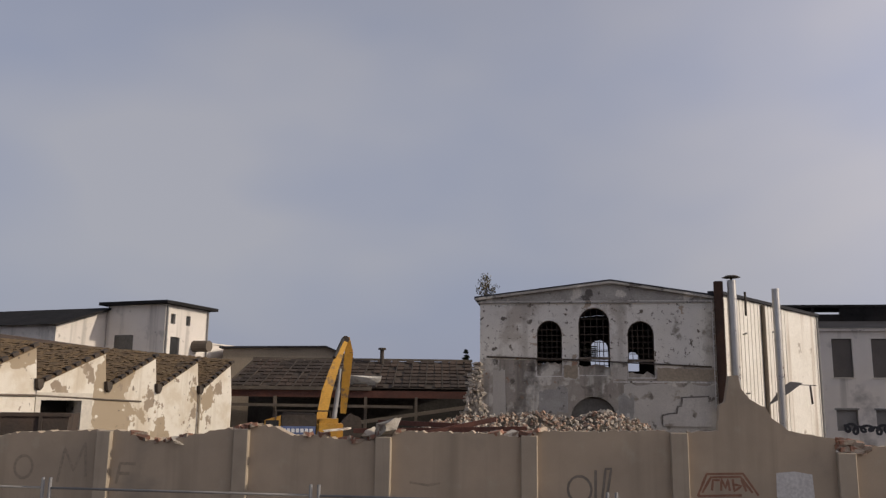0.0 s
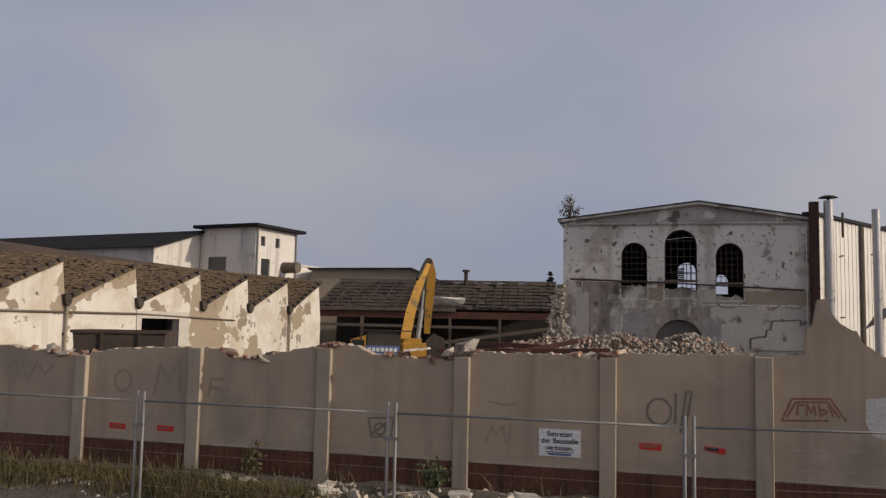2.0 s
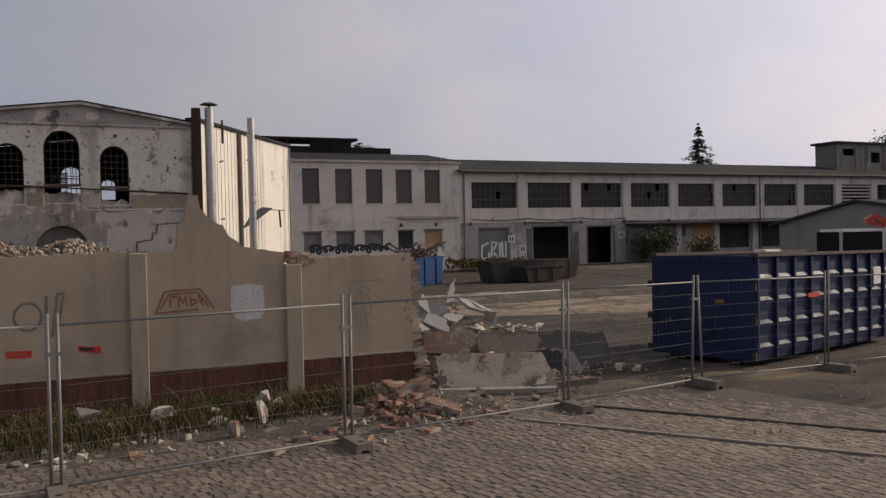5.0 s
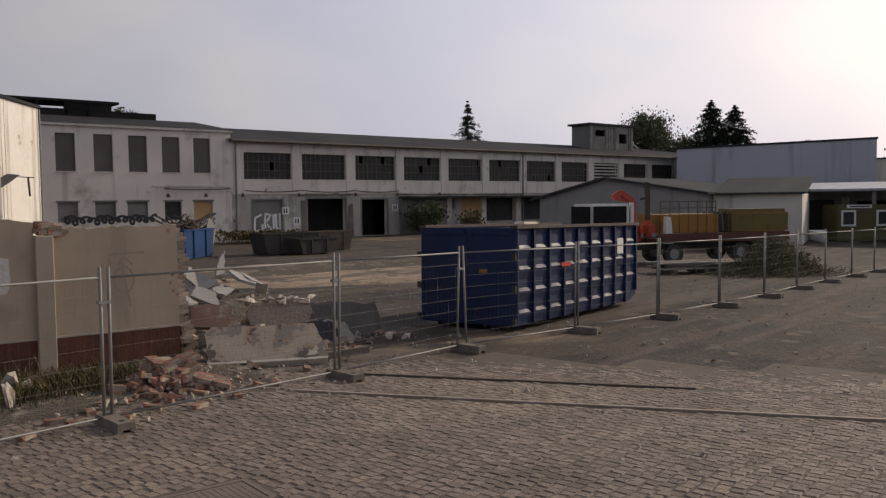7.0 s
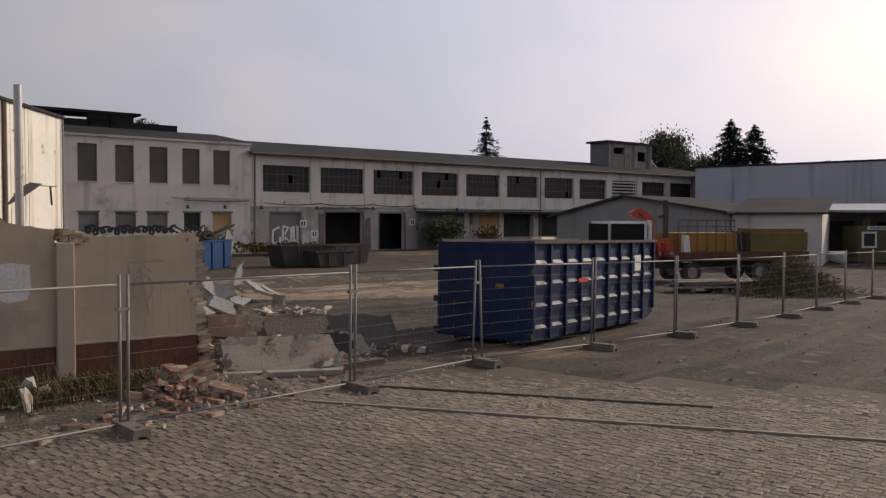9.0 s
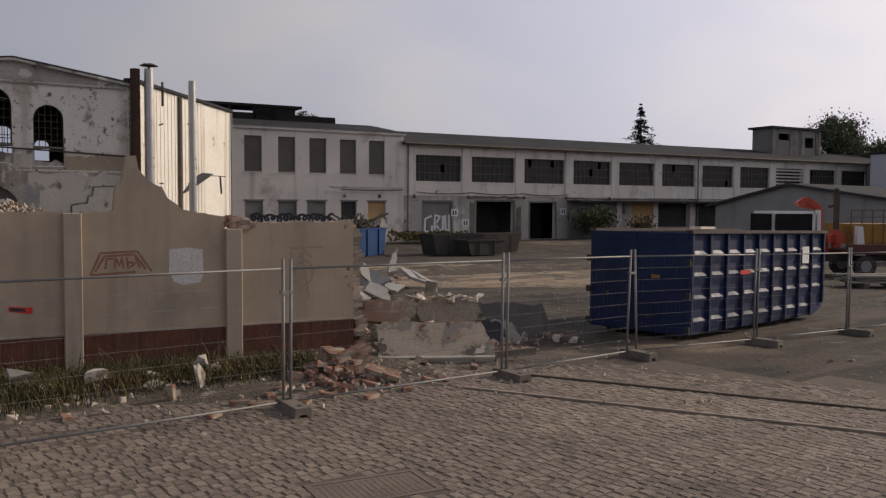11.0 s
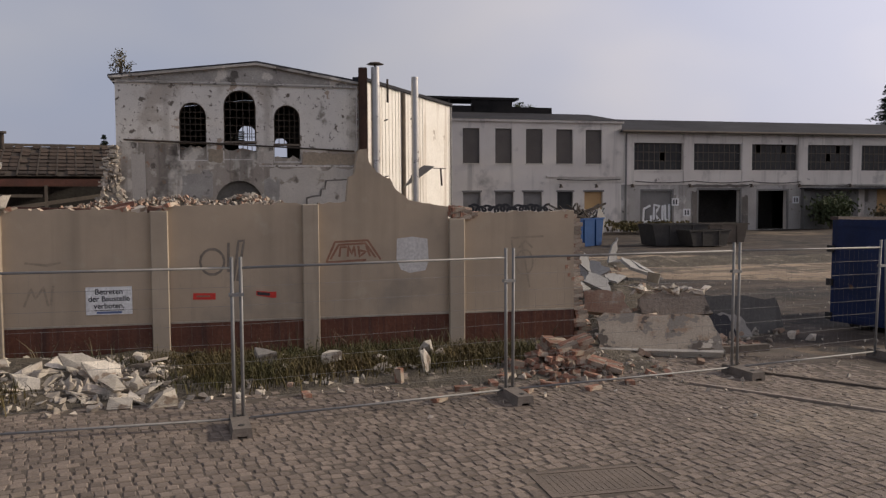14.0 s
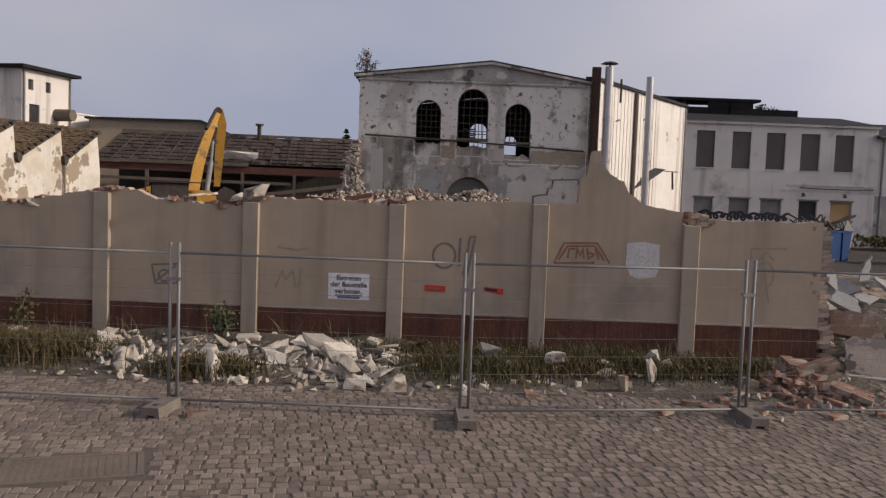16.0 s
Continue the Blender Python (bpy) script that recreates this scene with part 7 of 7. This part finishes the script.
for i, (x, y2) in enumerate(((33.6, 14.6), (35.4, 13.6))):
    pl = thing("timber_stack", along(x, y2, 125, gz(x, y2)), "low stack of grey planks and pallets", "timber stack", "timber stacks")
    for layer in range(4):
        for k in range(4):
            e, f = rc.uniform(-0.25, 0.25), rc.uniform(-3, 3)
            part("plank", Soup().box(-1.3, 1.3, -0.15, 0.15, 0, 0.06, pose(1.1 + e, 0.2 + 0.36 * k, 0.2 + 0.075 * layer, 0, 0, f)), m_plank if (k + layer) % 3 else m_concrete, pl)
    for k in range(2):
        part("bearer", Soup().box(0.2 + 1.5 * k, 0.4 + 1.5 * k, 0, 1.4, 0, 0.2), m_timber, pl)
con = thing("sand_ridge", pose(0, 0, 0), "long low ridge of sandy spoil in the yard", "spoil", kind="stuff")
ridge = Soup()
for i in range(31):
    for j in range(7):
        x, t = 19 + 22 * i / 30, j / 6
        ridge.v.append((x, 27.5 - 0.12 * (x - 19) + (t - 0.5) * 3.0, gz(x, 27) - 0.02 + 0.4 * math.sin(t * 3.14) * (0.6 + 0.7 * abs(noise.noise((x * 0.4, t, 5))))))
ridge.f = [(i * 7 + j, (i + 1) * 7 + j, (i + 1) * 7 + j + 1, i * 7 + j + 1) for i in range(30) for j in range(6)]
part("ridge", ridge, m_bank, con, smooth=True)

crumbs = Soup()
for i in range(1500):
    x, y2 = (rc.uniform(7.5, 34), rc.uniform(0.5, 26)) if i % 3 else (rc.gauss(9, 2.5), rc.gauss(11, 1.6))
    size = 0.015 + 0.06 * rc.random() ** 3
    crumbs.add(*ROCKS[i % 12], Matrix.Translation((x, y2, gz(x, y2) + 0.022)) @ spin(rc) @ Matrix.Diagonal((size * 1.5, size, size * 0.7, 1)))
tagged(part("stone_crumbs", crumbs, m_plaster_bits), "pale stone crumbs scattered over the yard", "rubble", kind="stuff")
sand = Soup()
m_sand = surf("pale_sandy_spoil", (0.36, 0.275, 0.19), (0.225, 0.17, 0.12), 0.6, 0.95, 0.8, 8.0, patches=(((0.095, 0.076, 0.058), 0.55, 0.53, 0.59), ((0.33, 0.26, 0.185), 1.4, 0.58, 0.63), ((0.10, 0.08, 0.062), 2.6, 0.61, 0.65)), tracks=((0.10, 0.08, 0.06), 0.5, 0.52, 0.60), bdist=0.06)
NR, NA = 8, 40
for i in range(NR + 1):
    for j in range(NA):
        a, r = 6.2832 * j / NA, i / NR
        rr = r * (1 + 0.25 * noise.noise((math.cos(a) * 1.5, math.sin(a) * 1.5, 2)))
        x, y2 = 25.5 + 9.5 * rr * math.cos(a), 25.5 + 5.5 * rr * math.sin(a) - 1.5 * rr * math.cos(a)
        sand.v.append((x, y2, gz(x, y2) + 0.06 + 0.05 * noise.noise((x * 0.5, y2 * 0.5, 0)) - (0.09 if i == NR else 0)))
sand.f = [(i * NA + j, i * NA + (j + 1) % NA, (i + 1) * NA + (j + 1) % NA, (i + 1) * NA + j) for i in range(NR) for j in range(NA)]
sand.f = [f[::-1] for f in sand.f]
tagged(part("sand_spread", sand, m_sand, smooth=True), "spread of pale sandy spoil over the yard", "sand", kind="stuff")

# ---- graffiti on the white wing and door ----
FG = FACADE
loop = []
for i in range(170):
    t = i / 169
    loop.append((17.3 + 6.1 * t + 0.24 * math.sin(t * 82), 1.82 + 0.27 * math.cos(t * 82) * (0.75 + 0.25 * math.sin(t * 19)) + 0.08 * math.sin(t * 33)))
scrawl = [(23.8 + 4.0 * i / 60, 1.5 + 0.2 * math.sin(i * 1.3) + 0.1 * math.sin(i * 0.45)) for i in range(61)]
strokes("graffiti", "looping black spray graffiti along the white wall", m_black, [loop], 0.14, FG, -0.012, "graffiti on the wing")
strokes("graffiti", "thin black scrawl along the white wall", m_black, [scrawl, [(x, z - 0.25) for x, z in scrawl[::2]]], 0.06, FG, -0.012, "graffiti on the wing")
strokes("graffiti", "bold white spray letters on the grey door", m_sign, ([(31.65, 1.95), (31.1, 1.7), (31.05, 0.7), (31.7, 0.8), (31.7, 1.2)], [(31.95, 0.6), (31.95, 2.0), (32.4, 1.9), (32.0, 1.3), (32.5, 0.7)], [(32.65, 0.8), (32.65, 1.95)], [(32.85, 2.0), (32.9, 0.9), (33.2, 0.8), (33.2, 2.05)]), 0.17, FG, 0.14, "graffiti on the wing")
strokes("graffiti", "black outlines inside spray letters on the door", m_black, ([(31.55, 1.8), (31.2, 1.6), (31.17, 0.85), (31.6, 0.9)], [(32.05, 0.8), (32.05, 1.85)], [(33.0, 1.7), (33.02, 1.0)]), 0.045, FG, 0.13, "graffiti on the wing")
for x, z in ((33.6, 2.2), (34.6, 1.4), (44.2, 2.3)):
    nb = thing("wall_plate", FG @ pose(x, -0.05, z), "small white plate with dark bars on the wall", "plate", "wall plates")
    part("plate", Soup().box(-0.3, 0.3, -0.012, 0.012, -0.28, 0.28), m_sign, nb)
    part("bars", Soup().box(-0.18, -0.06, -0.018, -0.012, -0.18, 0.18).box(0.04, 0.16, -0.018, -0.012, -0.18, 0.18), m_black, nb)

# ---- plants ----
rg = random.Random(77)


def grass_clump(name, spots_, n, h, label, mat=None):
    s = Soup()
    for i in range(n):
        cx, cy, rx, ry = rg.choice(spots_)
        x, y2 = rg.gauss(cx, rx * 0.5), rg.gauss(cy, ry * 0.5)
        p = wall_pt(x, y2, 0.0)
        hh = h * rg.uniform(0.4, 1.25)
        a = rg.uniform(0, 6.3)
        w = 0.005 + 0.006 * rg.random()
        lean = rg.uniform(0.1, 0.9) * hh
        dx, dy = math.cos(a), math.sin(a)
        b = Vector((p.x, p.y, 0.02))
        m1 = b + Vector((dx * lean * 0.35, dy * lean * 0.35, hh * 0.6))
        t = b + Vector((dx * lean, dy * lean, hh))
        o = Vector((-dy * w, dx * w, 0))
        s.add([b - o, b + o, m1 + o * 0.8, m1 - o * 0.8, t], [(0, 1, 2, 3), (3, 2, 4)])
        for q in range(1):
            e = rg.uniform(0.010, 0.028)
            s.add([(-e, 0, 0), (0, e * 0.5, e * 0.3), (e, 0, 0), (0, -e * 0.5, 0)], [(0, 1, 2, 3)], Matrix.Translation(b.lerp(t, rg.uniform(0.3, 0.95))) @ spin(rg))
    return tagged(part(name, s, mat or m_grass), label, "grass", kind="stuff")


grass_clump("weed_strip", [(-9.5, -1.3, 1.2, 0.8), (-7.4, -1.4, 1.2, 0.8), (-5.4, -1.3, 1.1, 0.8), (-4.0, -1.8, 0.9, 0.7), (-2.9, -2.0, 0.8, 0.6)], 16000, 0.33, "rough yellow-green weeds along the wall's foot")
grass_clump("weed_strip", [(-0.4, -2.6, 0.7, 0.4), (2.9, -1.7, 0.8, 0.7), (3.8, -1.6, 0.8, 0.7), (5.0, -1.4, 0.9, 0.6), (6.2, -1.4, 0.9, 0.6), (7.4, -1.2, 0.8, 0.6), (3.0, -0.8, 1.5, 0.4), (5.6, -0.7, 1.5, 0.4)], 12000, 0.27, "yellow-green weeds at the foot of the wall")
grass_clump("dry_stalks", [(s + 0.2, -0.6, 2.0, 0.5) for s in (-9, -6, -3, 1, 4, 6)], 520, 0.46, "tall dry weed stalks before the plinth", m_brush)


def shrub(name, m, h, w, n, label, leaf=0.05, mat=None):
    ob = thing(name, m, label, "shrub")
    t, l = Soup(), Soup()
    for i in range(14):
        a = rg.uniform(0, 6.3)
        tip = Vector((w * 0.5 * math.cos(a) * rg.random(), w * 0.5 * math.sin(a) * rg.random(), h * rg.uniform(0.5, 1)))
        t.tube((0, 0, 0), tip, 0.012 * h + 0.004, 5, 0.004)
        for k in range(n // 14):
            p = tip * rg.uniform(0.35, 1.0) + Vector((rg.gauss(0, w * 0.13), rg.gauss(0, w * 0.13), rg.gauss(0, h * 0.06)))
            l.add([(-leaf, 0, 0), (0, leaf * 0.6, leaf * 0.3), (leaf, 0, 0), (0, -leaf * 0.6, 0)], [(0, 1, 2, 3)], Matrix.Translation(p) @ spin(rg))
    part("twigs", t, m_bark, ob)
    tagged(part("leaves", l, mat or m_leaf, ob), kind="stuff")
    return ob


p = wall_pt(-0.75, -0.75)
shrub("wall_shrub", pose(p.x, p.y, 0.2), 0.62, 0.5, 300, "small green shrub growing in the rubble", 0.045)
p = wall_pt(-4.15, -0.5)
shrub("wall_shrub", pose(p.x, p.y, 0.1), 0.75, 0.45, 260, "yellowish weed shrub before the plinth", 0.04, m_grass)
p = FG @ Vector((46.2, -1.6, 0))
shrub("yard_shrub", pose(p.x, p.y, 0), 2.9, 3.6, 1500, "dark overgrown shrub by the factory wall", 0.16)
p = FG @ Vector((50.6, -2.5, 0))
shrub("yard_shrub", pose(p.x, p.y, 0), 2.0, 2.6, 700, "scrubby shrub by the factory wall", 0.14, m_brush)
p = FG @ Vector((29.5, -3.0, 0))
shrub("yard_weeds", pose(p.x, p.y, 0), 0.9, 6.0, 1400, "patch of tall weeds in the yard", 0.12, m_grass)


def fir(x, y2, base, top, r, label, power=0.85):
    """A conifer: tiers of drooping boughs with gaps."""
    ob = thing("fir_tree", pose(x, y2, 0), label, "tree", "conifers")
    part("trunk", Soup().tube((0, 0, 0), (0, 0, top * 0.98), r * 0.05, 8, 0.03), m_bark, ob)
    s = Soup()
    n = 46 if r > 4 else 34
    for i in range(n):
        t = i / (n - 1)
        z = base + (top - base) * min(1.0, t + rg.uniform(-0.015, 0.015))
        tier = 1 - (t * 13) % 1.0
        rad = r * (1 - t) ** power * (0.65 + 0.45 * tier) * rg.uniform(0.92, 1.05) + 0.08
        for k in range(12 if power < 1 else 7):
            a = rg.uniform(0, 6.3)
            rr = rad * rg.uniform(0.6, 1.12)
            tip = Vector((rr * math.cos(a), rr * math.sin(a), z - 0.3 * rr))
            root = Vector((0, 0, z + 0.1 * rr))
            for q in range(24 if r > 7.5 else 16 if r > 3 else 9):
                c = root.lerp(tip, rg.uniform(0.2, 1)) + Vector((rg.gauss(0, 0.04 + 0.06 * rr), rg.gauss(0, 0.04 + 0.06 * rr), rg.gauss(0, 0.03 + 0.05 * rr)))
                e = 0.1 + 0.06 * rr
                s.add([(-e, 0, 0), (0, e * 0.4, 0.02), (e, 0, -e * 0.4), (0, -e * 0.4, 0)], [(0, 1, 2, 3)], Matrix.Translation(c) @ spin(rg, 0.6))
    tagged(part("crown", s, m_needle, ob), kind="stuff")
    return ob


def leafy(x, y2, h, w, label, clumps=26, per=150, low=0.38, mat=None, least=0.75, spire=False):
    ob = thing("leafy_tree", pose(x, y2, 0), label, "tree", "leafy trees")
    t, s = Soup(), Soup()
    t.tube((0, 0, 0), (0, 0, h * 0.6), 0.035 * h, 9, 0.015 * h)
    for i in range(clumps):
        a, z = rg.uniform(0, 6.3), h * rg.uniform(low, 0.97)
        spread = max(0.12, 1 - max(0.0, (z / h - 0.3) / 0.68) ** 2) if spire else 1 - abs(z / h - 0.62) * 1.1
        rr = w * rg.uniform(0.1, 0.5) * spread
        c = Vector((rr * math.cos(a), rr * math.sin(a), z))
        t.tube((0, 0, max(0.25 * h, z - rr - 0.1 * h)), c, 0.008 * h, 5, 0.003 * h)
        cr_ = max(least, w * rg.uniform(0.09, 0.18)) * (spread ** 0.5 if spire else 1)
        for k in range(per):
            d = Vector((rg.gauss(0, 1), rg.gauss(0, 1), rg.gauss(0, 0.9))) * cr_ * 0.6
            e = 0.17 * rg.uniform(0.6, 1.3)
            s.add([(-e, 0, 0), (0, e * 0.6, e * 0.2), (e, 0, 0), (0, -e * 0.6, 0)], [(0, 1, 2, 3)], Matrix.Translation(c + d) @ spin(rg))
    part("trunk", t, m_bark, ob)
    tagged(part("crown", s, mat or m_leaf, ob), kind="stuff")
    return ob


def at_az(az, d):
    return d * math.sin(radians(az)), d * math.cos(radians(az))


fir(*at_az(53.25, 96), 2.5, 13.9, 7.0, "slender dark fir tree behind the factory", 1.15)
fir(*at_az(68.9, 120), 1.5, 15.8, 8.6, "broad dark conifer behind the halls", 0.75)
fir(*at_az(70.3, 122), 1.5, 15.3, 8.2, "broad dark conifer behind the halls", 0.75)
leafy(*at_az(64.6, 118), 13.6, 9.5, "loose-crowned green tree behind the factory roof", 52, 330, 0.38, m_far_leaf)
leafy(*at_az(66.3, 120), 11.0, 8.0, "low spreading green tree behind the factory roof", 34, 300, 0.38, m_far_leaf)
leafy(*at_az(74.0, 125), 9.8, 6.0, "small treetop showing above the blue-grey hall", 14, 90)
for az, h in ((79.6, 11.4), (80.5, 12.6), (81.4, 12.2), (82.4, 13.6)):
    leafy(*at_az(az, 115), h, 1.9, "narrow tall poplar behind the halls", 110, 46, 0.06, m_far_leaf, 0.55, True)
leafy(*at_az(80.4, 118), 8.6, 6.5, "low leafy trees at the foot of the poplars", 30, 160, 0.3, m_far_leaf)
leafy(*at_az(82.6, 117), 9.2, 6.5, "low leafy trees at the foot of the poplars", 30, 160, 0.3, m_far_leaf)
leafy(*at_az(87.0, 118), 10.5, 7.0, "wide leafy tree behind the halls", 30, 120)
fir(*at_az(4.4, 72), 1.0, 7.6, 1.8, "dark conifer behind the burnt shed")
for s, y2 in ((20.9, 4.5), (22.6, 4.6), (23.6, 4.8)):
    p = FG @ Vector((s, y2, 9.0))
    shrub("roof_weed", Matrix.Translation(p), 0.9, 1.1, 200, "weeds growing on the factory roof", 0.08)

# ---- the setts nearest the eye, one by one ----
sett_meshes = []
for v, f in SETTS:
    me = Soup().add(v, f).mesh("sett")
    me.materials.append(m_cobble_piece)
    sett_meshes.append(me)
for px, py, pz, k, a in single:
    ob = new("sett", sett_meshes[k])
    ob.parent, ob.matrix_basis = pavement, Matrix.Translation((px, py, pz)) @ Matrix.Rotation(a, 4, "Z")
